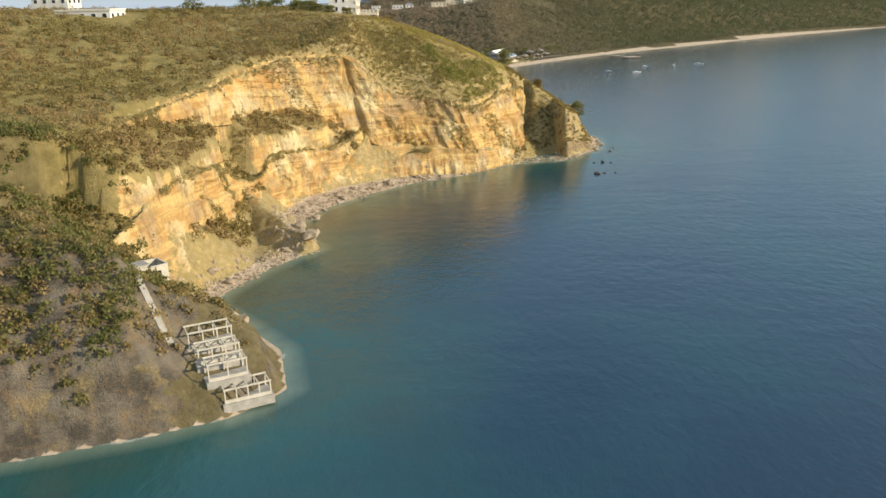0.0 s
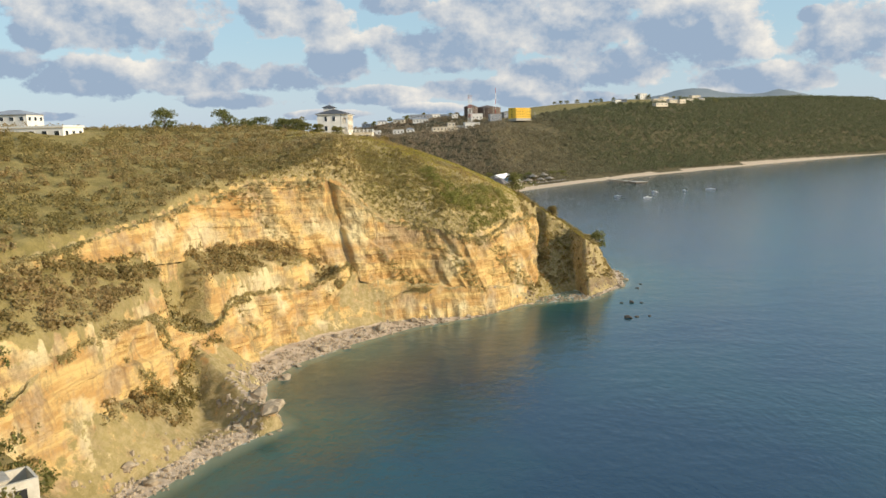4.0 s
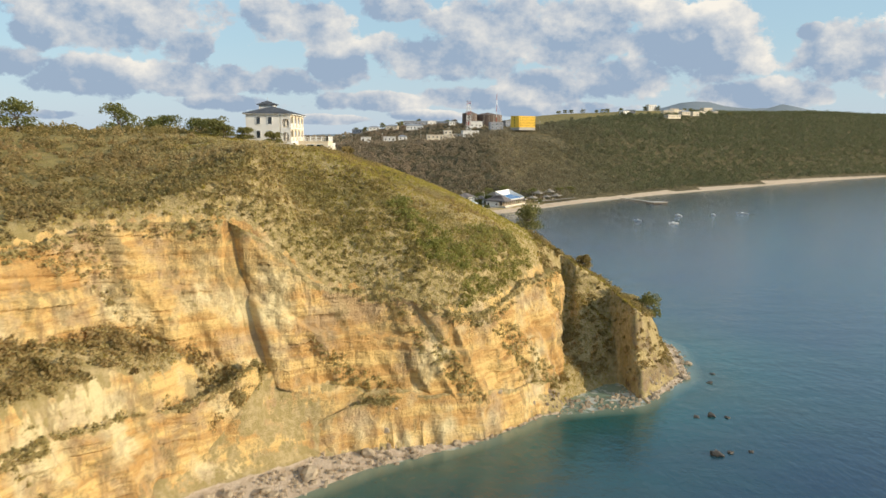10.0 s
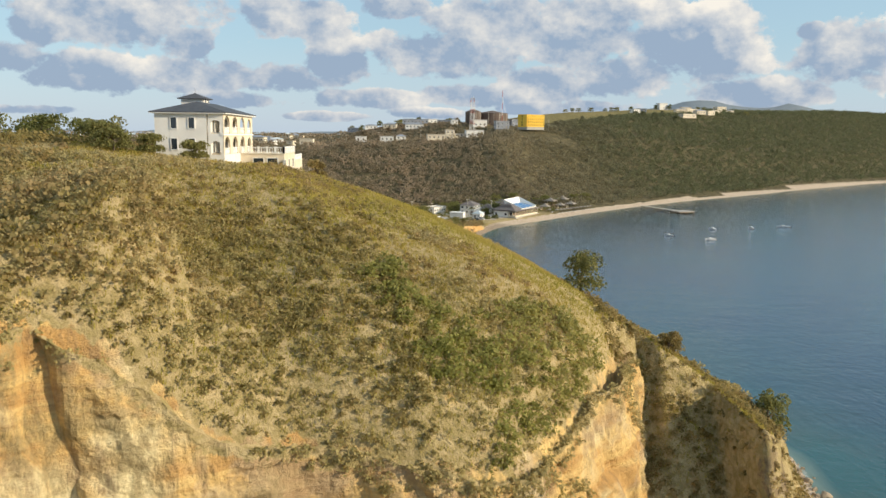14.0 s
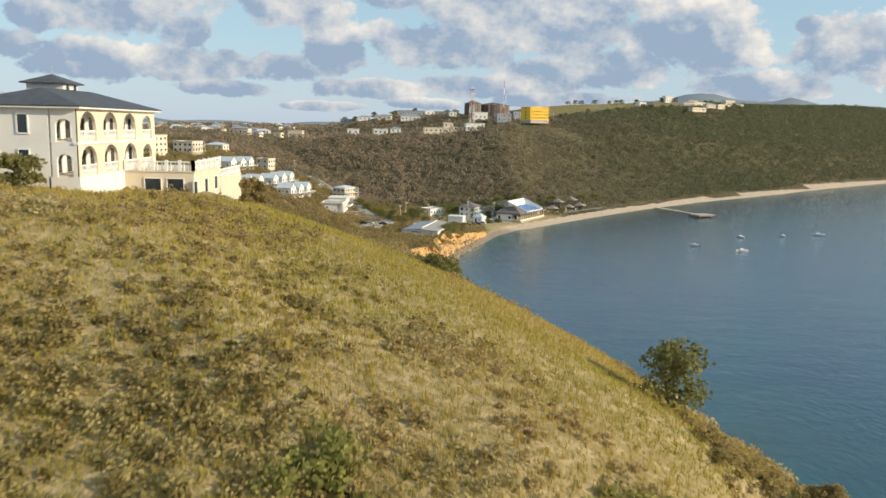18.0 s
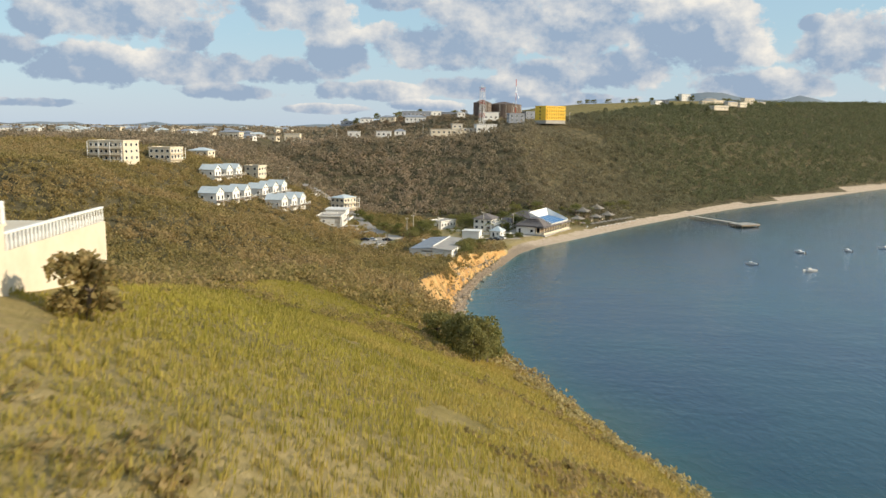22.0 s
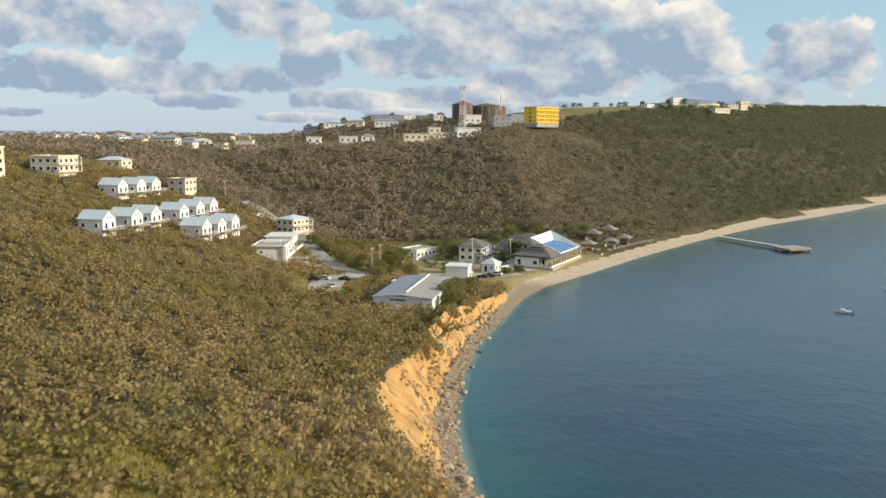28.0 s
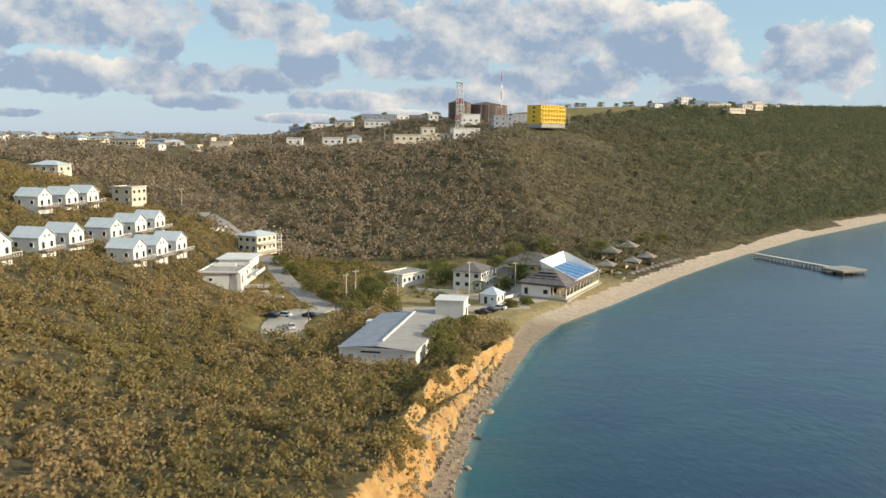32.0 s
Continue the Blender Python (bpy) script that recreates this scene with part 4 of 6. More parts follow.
    growth("garden_bushes", "leafy garden bushes between the village houses", x, y,
           lambda x, y, z, d, bare, sand: (d > 15) & (sand < 0.5) & (vnoise(x, y, 18, 2, 0.5, 23) > 0.02) & ((x < 14) | (y > 214)), (1.0, 2.8), (0.6, 1.0), 60, 0.42, L_GREEN, 29)
    x, y = scatter(-1300, -40, 470, 1700, 5200, r)
    growth("town_trees", "dark trees among the houses of the distant town", x, y,
           lambda x, y, z, d, bare, sand: (x < -60 - 0.06 * (y - 470)), (4.0, 9.0), (0.45, 0.7), 12, 2.4, L_FOREST, 31, "trees")
    x, y = scatter(-70, 190, 455, 720, 5200, r)
    growth("ridge_scrub", "low grey-brown bushes on the ridge", x, y, lambda x, y, z, d, bare, sand: vnoise(x, y, 40, 3, 0.5, 25) > -0.25, (1.6, 3.6), (0.5, 0.8), 16, 1.0, L_FOREST, 32)
    # Upright tufts of dry grass over the near slope.
    x, y = scatter(-48, 54, -212, 25, 175000, r)
    z, d, bare, sand, _ = land(x, y)
    keep = (bare < 0.3) & (sand < 0.5) & (d > 5) & (vnoise(x, y, 9, 3, 0.5, 12) > -0.62 + 0.3 * step(-y, 165, 195)) & clear_of(x, y)
    x, y, z = x[keep], y[keep], z[keep]
    n, blades = len(x), 5
    a = r.random((n, blades)) * 6.283
    lean, tall = r.uniform(0.1, 0.35, (n, blades)), (0.18 + 0.40 * r.random((n, 1)) ** 1.5) * r.uniform(0.6, 1.1, (n, blades))
    base = np.stack([x, y, z - 0.08], 1)[:, None] + np.stack([np.cos(a), np.sin(a), 0 * a], 2) * 0.16
    side = np.stack([-np.sin(a), np.cos(a), 0 * a], 2) * 0.026
    top = base + np.stack([np.cos(a) * lean * tall, np.sin(a) * lean * tall, tall], 2)
    quads = np.stack([base - side, base + side, top + side * 0.9, top - side * 0.9], 2).reshape(-1, 4, 3)
    tint = np.repeat(np.clip(0.5 + 0.5 * vnoise(x, y, 16, 3, 0.5, 14) + r.normal(0, 0.2, n), 0, 1), blades)
    tagged(new("grass", leaf_mesh("grass", quads, tint, L_GRASS)), "yellow-green dry grass tufts over the slope", "grass", kind="stuff")


plant_all()

# ---- making things ----


def part(name, bm, material, parent, label=""):
    me = bpy.data.meshes.new(name)
    bm.to_mesh(me)
    bm.free()
    me.materials.append(material)
    ob = new(name, me)
    ob.parent = parent
    return tagged(ob, label)


def thing(name, x, y, z, turn, label, category, group=""):
    ob = new(name)
    ob.matrix_basis = pose(x, y, z, 0, 0, turn)
    return tagged(ob, label, category, group)


def box(bm, cx, cy, cz, sx, sy, sz, rz=0.0, rx=0.0, ry=0.0):
    """Adds a box with its centre at (cx, cy, cz)."""
    bmesh.ops.create_cube(bm, size=1, matrix=pose(cx, cy, cz, rx, ry, rz) @ Matrix.Diagonal((sx, sy, sz, 1)))
    return bm


def B(*args, **kw):
    return box(bmesh.new(), *args, **kw)


def rod(bm, a, b, r, r2=None, sides=7):
    a, b = Vector(a), Vector(b)
    m = Matrix.Translation((a + b) / 2) @ (b - a).to_track_quat("Z", "Y").to_matrix().to_4x4()
    bmesh.ops.create_cone(bm, cap_ends=True, segments=sides, radius1=r, radius2=r if r2 is None else r2, depth=(b - a).length, matrix=m)
    return bm


def hip(bm, sx, sy, z, rise, over=0.5, ridge=None, thick=0.12):
    """A hipped roof with eaves over a block of sx by sy, its ridge along the longer side."""
    X, Y = sx / 2 + over, sy / 2 + over
    run = min(X, Y)
    rx, ry = (X - run, 0) if X >= Y else (0, Y - run)
    if ridge is not None:
        rx, ry = (ridge / 2, 0) if X >= Y else (0, ridge / 2)
    low = [bm.verts.new(v) for v in ((-X, -Y, z - thick), (X, -Y, z - thick), (X, Y, z - thick), (-X, Y, z - thick))]
    eave = [bm.verts.new(v) for v in ((-X, -Y, z), (X, -Y, z), (X, Y, z), (-X, Y, z))]
    a, b = bm.verts.new((-rx, -ry, z + rise)), bm.verts.new((rx, ry, z + rise))
    bm.faces.new(low[::-1])
    for i in range(4):
        bm.faces.new((low[i], low[(i + 1) % 4], eave[(i + 1) % 4], eave[i]))
    if X >= Y:
        faces = ((eave[0], eave[1], b, a), (eave[1], eave[2], b), (eave[2], eave[3], a, b), (eave[3], eave[0], a))
    else:
        faces = ((eave[0], eave[1], a), (eave[1], eave[2], b, a), (eave[2], eave[3], b), (eave[3], eave[0], a, b))
    for f in faces:
        bm.faces.new(f)
    return bm


def gable(bm, sx, sy, z, rise, over=0.4, thick=0.14):
    """A gabled roof, its ridge along y."""
    X, Y = sx / 2 + over, sy / 2 + over
    ring = ((-X, z), (0, z + rise), (X, z), (X, z - thick), (0, z + rise - thick), (-X, z - thick))
    a, b = [bm.verts.new((p, -Y, q)) for p, q in ring], [bm.verts.new((p, Y, q)) for p, q in ring]
    for i in range(6):
        j = (i + 1) % 6
        bm.faces.new((a[i], b[i], b[j], a[j]))
    for s, f in ((a, 1), (b, -1)):
        bm.faces.new((s[0], s[1], s[4], s[5])[::f])
        bm.faces.new((s[1], s[2], s[3], s[4])[::f])
    return bm


def windows_on(parent, side, offset, along, z, w, h, trim=M_TRIM, pane=M_GLASS, name="window"):
    """A framed window on the face 'x+', 'x-', 'y+' or 'y-' of a block, at that distance from its middle."""
    axis, s = side[0], 1 if side[1] == "+" else -1
    def at(o, a, zz, t, ww, hh):
        return B(s * o, a, zz, t, ww, hh) if axis == "x" else B(a, s * o, zz, ww, t, hh)
    bm = bmesh.new()
    for a, zz, ww, hh in ((along - w / 2, z, 0.10, h), (along + w / 2, z, 0.10, h), (along, z + h / 2, w + 0.1, 0.10), (along, z - h / 2, w + 0.22, 0.12)):
        if axis == "x":
            box(bm, s * (offset + 0.03), a, zz, 0.14, ww, hh)
        else:
            box(bm, a, s * (offset + 0.03), zz, ww, 0.14, hh)
    win = part(name, bm, trim, parent)
    # With M_DARK this sheet paints the shade of an unglazed opening.
    part("pane", at(offset + 0.01, along, z, 0.06, w - 0.06, h - 0.06), pane, win, "dark pane, of glass or of painted opening shade")
    return win


def house(name, label, x, y, turn, sx, sy, floors, roof, wall=M_WHITE, cover=M_GREYROOF, z=None, rise=1.8, storey=3.0, bays=(3, 2), group="", porch=None, over=0.5, low=True):
    """A house of plain storeys with windows on its four sides and a hip, gable or flat roof."""
    z = ground_at(x, y) if z is None else z
    o = thing(name, x, y, z, turn, label, "house", group)
    h = floors * storey
    part("wall", B(0, 0, h / 2 - 0.75, sx, sy, h + 1.5), wall, o)
    if roof == "hip":
        part("roof", hip(bmesh.new(), sx, sy, h + 0.05, rise, over), cover, o)
    elif roof == "gable":
        part("roof", gable(bmesh.new(), sx, sy, h + 0.05, rise), cover, o)
        bm = bmesh.new()
        for s in (-1, 1):
            v = [bm.verts.new((p, s * (sy / 2 - 0.1), q)) for p, q in ((-sx / 2, h - 0.02), (sx / 2, h - 0.02), (0, h + rise * sx / (sx + 0.8) - 0.12))]
            w = [bm.verts.new((p.co.x, s * (sy / 2), p.co.z)) for p in v]
            bm.faces.new(v), bm.faces.new(w[::-1])
            for i in range(3):
                bm.faces.new((v[i], v[(i + 1) % 3], w[(i + 1) % 3], w[i]))
        part("gable_wall", bm, wall, o)
    else:
        slab = part("roof", B(0, 0, h + 0.12, sx + 0.5, sy + 0.5, 0.24), cover, o)
        bm = bmesh.new()
        for cx, cy, ww, dd in ((0, sy / 2 + 0.2, sx + 0.52, 0.15), (0, -sy / 2 - 0.2, sx + 0.52, 0.15), (sx / 2 + 0.2, 0, 0.15, sy + 0.24), (-sx / 2 - 0.2, 0, 0.15, sy + 0.24)):
            box(bm, cx, cy, h + 0.42, ww, dd, 0.42)
        part("parapet", bm, wall, slab)
    for f in range(floors):
        zz = f * storey + 1.55
        for side, half, length, count in (("y-", sy / 2, sx, bays[0]), ("x+", sx / 2, sy, bays[1]), ("x-", sx / 2, sy, bays[1])):
            for i in range(count):
                windows_on(o, side, half, (i + 0.5) / count * length - length / 2, zz, min(1.5, 0.5 * length / count), 1.35)
    part("door", B(sx * 0.28, -sy / 2 - 0.03, 1.02, 1.0, 0.1, 2.05), M_WOOD, o)
    if porch:
        side, deep = porch
        bm = bmesh.new()
        for f in range(floors):
            if side == "x+":
                box(bm, sx / 2 + deep / 2, 0, f * storey + 0.02, deep, sy, 0.16)
            else:
                box(bm, 0, -sy / 2 - deep / 2, f * storey + 0.02, sx, deep, 0.16)
        part("balcony", bm, wall, o)
        long = sy if side == "x+" else sx
        for i in range(4):
            a = (i / 3 - 0.5) * (long - 0.4)
            p = (sx / 2 + deep - 0.15, a) if side == "x+" else (a, -sy / 2 - deep + 0.15)
            part("post", B(p[0], p[1], h / 2, 0.22, 0.22, h), M_TRIM, o)
        for f in range(floors):
            if side == "x+":
                part("railing", B(sx / 2 + deep - 0.12, 0, f * storey + 0.95, 0.08, sy, 0.10), M_TRIM, o)
            else:
                part("railing", B(0, -sy / 2 - deep + 0.12, f * storey + 0.95, sx, 0.08, 0.10), M_TRIM, o)
    return o

# ---- the villa on the hilltop ----


def arch_bay(x, y0, y1, z0, z1, w, spring, thick=0.3):
    """One bay of a wall in the plane x, run along y, with a round-headed opening of width w down to its foot."""
    bm, mid, r = bmesh.new(), (y0 + y1) / 2, w / 2
    inner = [(mid - r, z0)] + [(mid - r * math.cos(math.pi * i / 8), spring + 0.8 * r * math.sin(math.pi * i / 8)) for i in range(9)] + [(mid + r, z0)]
    outer = [(y0, z0)] + [(y0 + (y1 - y0) * i / 8, z1) for i in range(9)] + [(y1, z0)]
    rows = [[[bm.verts.new((x + s * thick / 2, *p)) for p in ring] for ring in (inner, outer)] for s in (-1, 1)]
    for i in range(len(inner) - 1):
        (a, b), (c, d) = rows
        bm.faces.new((a[i], a[i + 1], b[i + 1], b[i]))
        bm.faces.new((d[i], d[i + 1], c[i + 1], c[i]))
        bm.faces.new((c[i], c[i + 1], a[i + 1], a[i]))
        bm.faces.new((b[i], b[i + 1], d[i + 1], d[i]))
    bmesh.ops.recalc_face_normals(bm, faces=bm.faces)
    return bm


def baluster_mesh():
    bm = bmesh.new()
    for z0, z1, r0, r1 in ((0.0, 0.3, 0.05, 0.09), (0.3, 0.55, 0.09, 0.05), (0.55, 0.86, 0.05, 0.06)):
        rod(bm, (0, 0, z0), (0, 0, z1), r0, r1, 6)
    me = bpy.data.meshes.new("baluster")
    bm.to_mesh(me)
    bm.free()
    me.materials.append(M_TRIM)
    return me


BALUSTER = baluster_mesh()


def balusters(parent, a, b, z, gap=0.35):
    a, b = Vector(a), Vector(b)
    n = max(2, int((b - a).length / gap))
    for i in range(n + 1):
        p = a.lerp(b, i / n)
        o = new("baluster", BALUSTER)
        o.parent, o.location = parent, (p.x, p.y, z)


def rail(bm, a, b, z, w=0.16, h=0.12):
    a, b = Vector(a), Vector(b)
    m = (a + b) / 2
    d = b - a
    return box(bm, m.x, m.y, z, d.length, w, h, math.degrees(math.atan2(d.y, d.x)))


def villa():
    o = thing("villa", -31.6, -122.5, 49.4, 0, "large white two-storey villa with arched loggias and slate roof", "villa")
    H = 6.2
    part("wall", B(-1.2, 0, H / 2 - 2, 7.6, 22, H + 4), M_WHITE, o)
    part("plinth", B(3.8, 0, -2.0, 2.7, 22, 4.0), M_WHITE, o)
    for f, (z0, z1) in enumerate(((0, 3.1), (3.1, 6.2))):
        for i in range(4):
            part("arcade_bay", arch_bay(4.85, -11 + 22 * i / 4, -11 + 22 * (i + 1) / 4, z0, z1, 3.7 - 0.5 * (i == 3), z0 + 1.25), M_CREAM, o)
        part("loggia_floor", B(3.7, 0, z0 + 0.06, 2.2, 21.6, 0.14), M_CREAM, o)
        for i in range(4):
            y = -11 + 22 * (i + 0.5) / 4
            r = part("handrail", rail(bmesh.new(), (4.85, y - 1.84), (4.85, y + 1.84), z0 + 0.95), M_TRIM, o)
            balusters(r, (4.85, y - 1.7), (4.85, y + 1.7), z0 + 0.12)
            for k in (-1.1, 1.1):
                windows_on(o, "x+", 2.62, y + k, z0 + 1.2, 1.3, 2.0, name="french_window")
        part("string_course", B(4.95, 0, z1 - 0.12, 0.35, 22.3, 0.22), M_TRIM, o)
        for i in range(2):
            windows_on(o, "y-", 11, -2.2 + 2.6 * i, z0 + 1.55, 0.95, 1.7)
        part("arcade_end", arch_bay(0, -1.1, 1.1, z0, z1, 1.4, z0 + 1.45), M_WHITE, o).matrix_basis = pose(3.9, -10.86, 0, 0, 0, 90)
    roof = part("roof", hip(bmesh.new(), 10.2, 22.2, H + 0.1, 1.7, 0.55), M_SLATE, o, "dark slate hip roof")
    part("eaves_board", B(0, 0, H - 0.08, 11.2, 23.2, 0.16), M_TRIM, roof)
    lantern = part("lantern", B(-2.2, 1.5, H + 1.7, 3.6, 3.6, 1.6), M_WHITE, o, "white roof lantern")
    bm = hip(bmesh.new(), 3.6, 3.6, H + 2.5, 0.9, 0.5)
    bmesh.ops.translate(bm, verts=bm.verts, vec=(-2.2, 1.5, 0))
    part("lantern_roof", bm, M_SLATE, lantern)
    for i in range(2):
        windows_on(lantern, "x+", -0.4, 0.6 + i * 1.8, H + 2.0, 0.9, 0.8)
    bm = rod(bmesh.new(), (-2.2, 1.5, H + 3.2), (-2.2, 1.5, H + 4.2), 0.04)
    part("finial", bm, M_STEEL, lantern)
    # Lower terrace towards the sea.
    part("terrace_wall", B(8.6, 6.0, -4.4, 7.2, 11.6, 8.6), M_CREAM, o)
    part("terrace_floor", B(8.7, 6.0, -0.05, 7.2, 11.8, 0.12), M_CREAM, o)
    for a, b in (((5.3, 0.3), (12.1, 0.3)), ((12.1, 0.3), (12.1, 11.7))):
        r = part("handrail", rail(bmesh.new(), a, b, 0.94, 0.22), M_TRIM, o)
        balusters(r, a, b, 0.02, 0.45)
        for k in range(6):
            p = Vector(a).lerp(Vector(b), k / 5)
            part("pier", B(p.x, p.y, 0.55, 0.32, 0.32, 1.15), M_TRIM, r)
    for i in range(3):
        windows_on(o, "x+", 12.2, 0.5 + 4.4 * i, -1.75, 1.4, 1.5)
    for x in (8.0, 10.3):
        windows_on(o, "y-", -0.2, x, -1.5, 1.7, 1.5)
    part("pool_terrace", B(8.0, 19.2, -5.6, 7.0, 14.8, 8.0), M_CREAM, o, "lower cream garden terrace")
    r = part("handrail", rail(bmesh.new(), (11.4, 12.0), (11.4, 26.4), -0.66, 0.22), M_TRIM, o)
    balusters(r, (11.4, 12.2), (11.4, 26.4), -1.6, 0.45)
    for i in range(6):
        part("stair", B(12.5 + 0.45 * i, 2.0, -5.2 - 0.18 * i, 0.45, 2.0, 4.6), M_CREAM, o)


villa()


# ---- the village by the beach ----
def warehouse():
    o = thing("warehouse", 13, 183.5, 1.9, -15.6, "low white building with grey and tan sheet roof", "warehouse")
    part("wall", B(0, 0, 1.35, 17.4, 34.6, 4.7), M_WHITE, o)
    for s, m, label in ((-1, M_GREYROOF, "blue-grey metal roof"), (1, M_TANROOF, "tan felt roof")):
        roof = part("roof", B(s * 4.45, 0, 4.02, 8.95, 35.4, 0.14, ry=s * 4.6), m, o, label)
        for i in range(12):
            part("roof_seam", B(s * 4.45, -16.5 + 3 * i, 4.095, 8.9, 0.08, 0.025, ry=s * 4.6), m, roof)
    part("roof_ridge", B(0.1, 2.0, 4.55, 0.45, 31, 0.40), M_TRIM, o, "white raised strip along the roof")
    part("fascia", B(0, -17.55, 3.72, 17.9, 0.12, 0.34), M_TRIM, o)
    part("fascia", B(8.85, 0, 3.55, 0.12, 35.2, 0.36), M_TRIM, o)
    for y, w in ((-9, 0.45), (-2, 0.45), (6, 0.45), (12, 0.45)):
        part("buttress", B(8.8, y, 1.5, 0.3, w, 3.2), M_WHITE, o)
    for y in (-13, -5.5, 2, 9):
        windows_on(o, "x+", 8.7, y, 2.0, 1.4, 1.0, pane=M_DARK)
    part("vent_strip", B(-1.5, -17.34, 2.9, 4.5, 0.1, 0.35), M_DARK, o, "dark ventilation slot")
    part("door", B(-6, -17.35, 1.1, 1.1, 0.12, 2.2), M_WOOD, o)
    part("water_tank", B(-9.4, 9, 2.6, 1.6, 2.6, 2.2), M_WHITE, o)
    a = thing("annex", 28.4, 211, 2.0, -15.6, "plain white block beside the grey-roofed building", "annex")
    part("wall", B(0, 0, 2.6, 7.8, 7.0, 6.2), M_WHITE, a)
    part("roof", B(0, 0, 5.8, 8.4, 7.6, 0.22), M_WHITE, a)
    windows_on(a, "x+", 3.9, 0.6, 2.2, 2.2, 2.2, pane=M_DARK)
    part("lean_to", B(-7.4, -0.4, 1.6, 7.6, 5.0, 0.2, ry=-3), M_GREYROOF, a)
    part("side_wall", B(-7.4, 1.9, 0.4, 7.4, 0.2, 2.6), M_WHITE, a)


def restaurant():
    o = thing("beach_restaurant", 68, 251.5, 2.4, -32, "open-sided beach restaurant with shingle roof and blue canopy", "restaurant")
    W, L, E = 15.0, 34.0, 3.7
    part("floor", B(0, 0, -0.25, W + 1.5, L + 1.5, 0.9), M_CONCRETE, o)
    part("back_wall", B(-W / 2 + 0.15, 0, E / 2, 0.3, L, E), M_WHITE, o)
    bm = box(bmesh.new(), -2.5, -L / 2 + 0.15, E / 2, 10, 0.3, E)
    part("end_wall", bm, M_WHITE, o)
    windows_on(o, "y-", L / 2, -5.6, 1.7, 1.3, 2.2, pane=M_DARK)
    windows_on(o, "y-", L / 2, 0.8, 1.9, 1.6, 1.4, pane=M_DARK)
    part("parapet", B(W / 2 - 0.15, 0, 0.62, 0.25, L, 0.95), M_CREAM, o, "cream low wall on the sea side")
    part("parapet", B(4.9, -L / 2 + 0.15, 0.62, 5.0, 0.25, 0.95), M_CREAM, o)
    for i in range(11):
        part("post", B(W / 2 - 0.15, -L / 2 + 0.3 + i * (L - 0.6) / 10, E / 2, 0.34, 0.34, E), M_CREAM, o)
    for i in range(2):
        part("post", B(3.2 + 2.2 * i, -L / 2 + 0.2, E / 2, 0.3, 0.3, E), M_CREAM, o)
    part("inner_wall", B(1.5, 2, E / 2, 0.2, 22, E), M_WOOD, o)
    part("beam", B(W / 2 - 0.15, 0, E + 0.12, 0.4, L + 0.6, 0.34), M_CREAM, o)
    roof = part("roof", hip(bmesh.new(), W, L, E + 0.3, 1.5, 1.1, 18), M_SHINGLE, o, "weathered grey-brown shingle roof")
    bm = hip(bmesh.new(), W - 1.0, 12.5, E + 0.75, 3.6, 0.9, 3)
    bmesh.ops.translate(bm, verts=bm.verts, vec=(-0.4, -10.6, 0))
    part("upper_roof", bm, M_SHINGLE, o)
    for i in range(4):
        bm = hip(bmesh.new(), W - 3.0 - 2.6 * i, 10.2 - 2.3 * i, E + 1.34 + 0.8 * i, 0.3, 0.9, 2, 0.10)
        bmesh.ops.translate(bm, verts=bm.verts, vec=(-0.4, -10.6, 0))
        part("shingle_course", bm, M_SHINGLE, roof)
    # Raised canopy: white side walls and a blue canvas that falls towards the sea.
    can = part("canopy_wall", bmesh.new(), M_TRIM, o, "raised white canopy wall")
    bm = bmesh.new()

    def slab(pts, t):
        a = [bm.verts.new(p) for p in pts]
        n = (a[1].co - a[0].co).cross(a[3].co - a[0].co).normalized() * t
        b = [bm.verts.new(v.co + n) for v in a]
        bm.faces.new(a[::-1]), bm.faces.new(b)
        for i in range(4):
            bm.faces.new((a[i], a[(i + 1) % 4], b[(i + 1) % 4], b[i]))
    y0, y1 = -8.5, 13.5
    slab(((-3.2, y0, 6.2), (-3.2, y1, 6.2), (-4.6, y1, 10.6), (-4.6, y0, 10.2)), 0.25)
    slab(((-3.2, y1, 6.2), (7.2, y1, 4.6), (7.8, y1 + 0.8, 5.6), (-4.6, y1 + 0.8, 10.6)), 0.25)
    slab(((7.2, y0, 4.4), (7.2, y1, 4.4), (7.9, y1, 5.3), (7.9, y0, 5.3)), 0.2)
    slab(((7.2, y0, 4.4), (-3.2, y0, 6.2), (-4.6, y0 - 0.4, 10.2), (7.9, y0 - 0.4, 5.3)), 0.2)
    bm.to_mesh(can.data)
    bm.free()
    bm = bmesh.new()
    slab(((-3.0, y0 + 0.2, 6.9), (7.1, y0 + 0.2, 4.9), (7.1, y1 - 0.2, 4.9), (-3.0, y1 - 0.2, 6.9)), 0.08)
    part("canopy_sheet", bm, M_AWNING, o, "blue canvas canopy sheet")
    for i in range(5):
        part("rafter", B(2.0, y0 + 2 + 4.5 * i, 6.05, 10.4, 0.12, 0.16, ry=11.2), M_TRIM, can)
    part("chimney", B(-6.0, 14.5, 7.4, 0.8, 0.8, 2.4), M_TRIM, o)


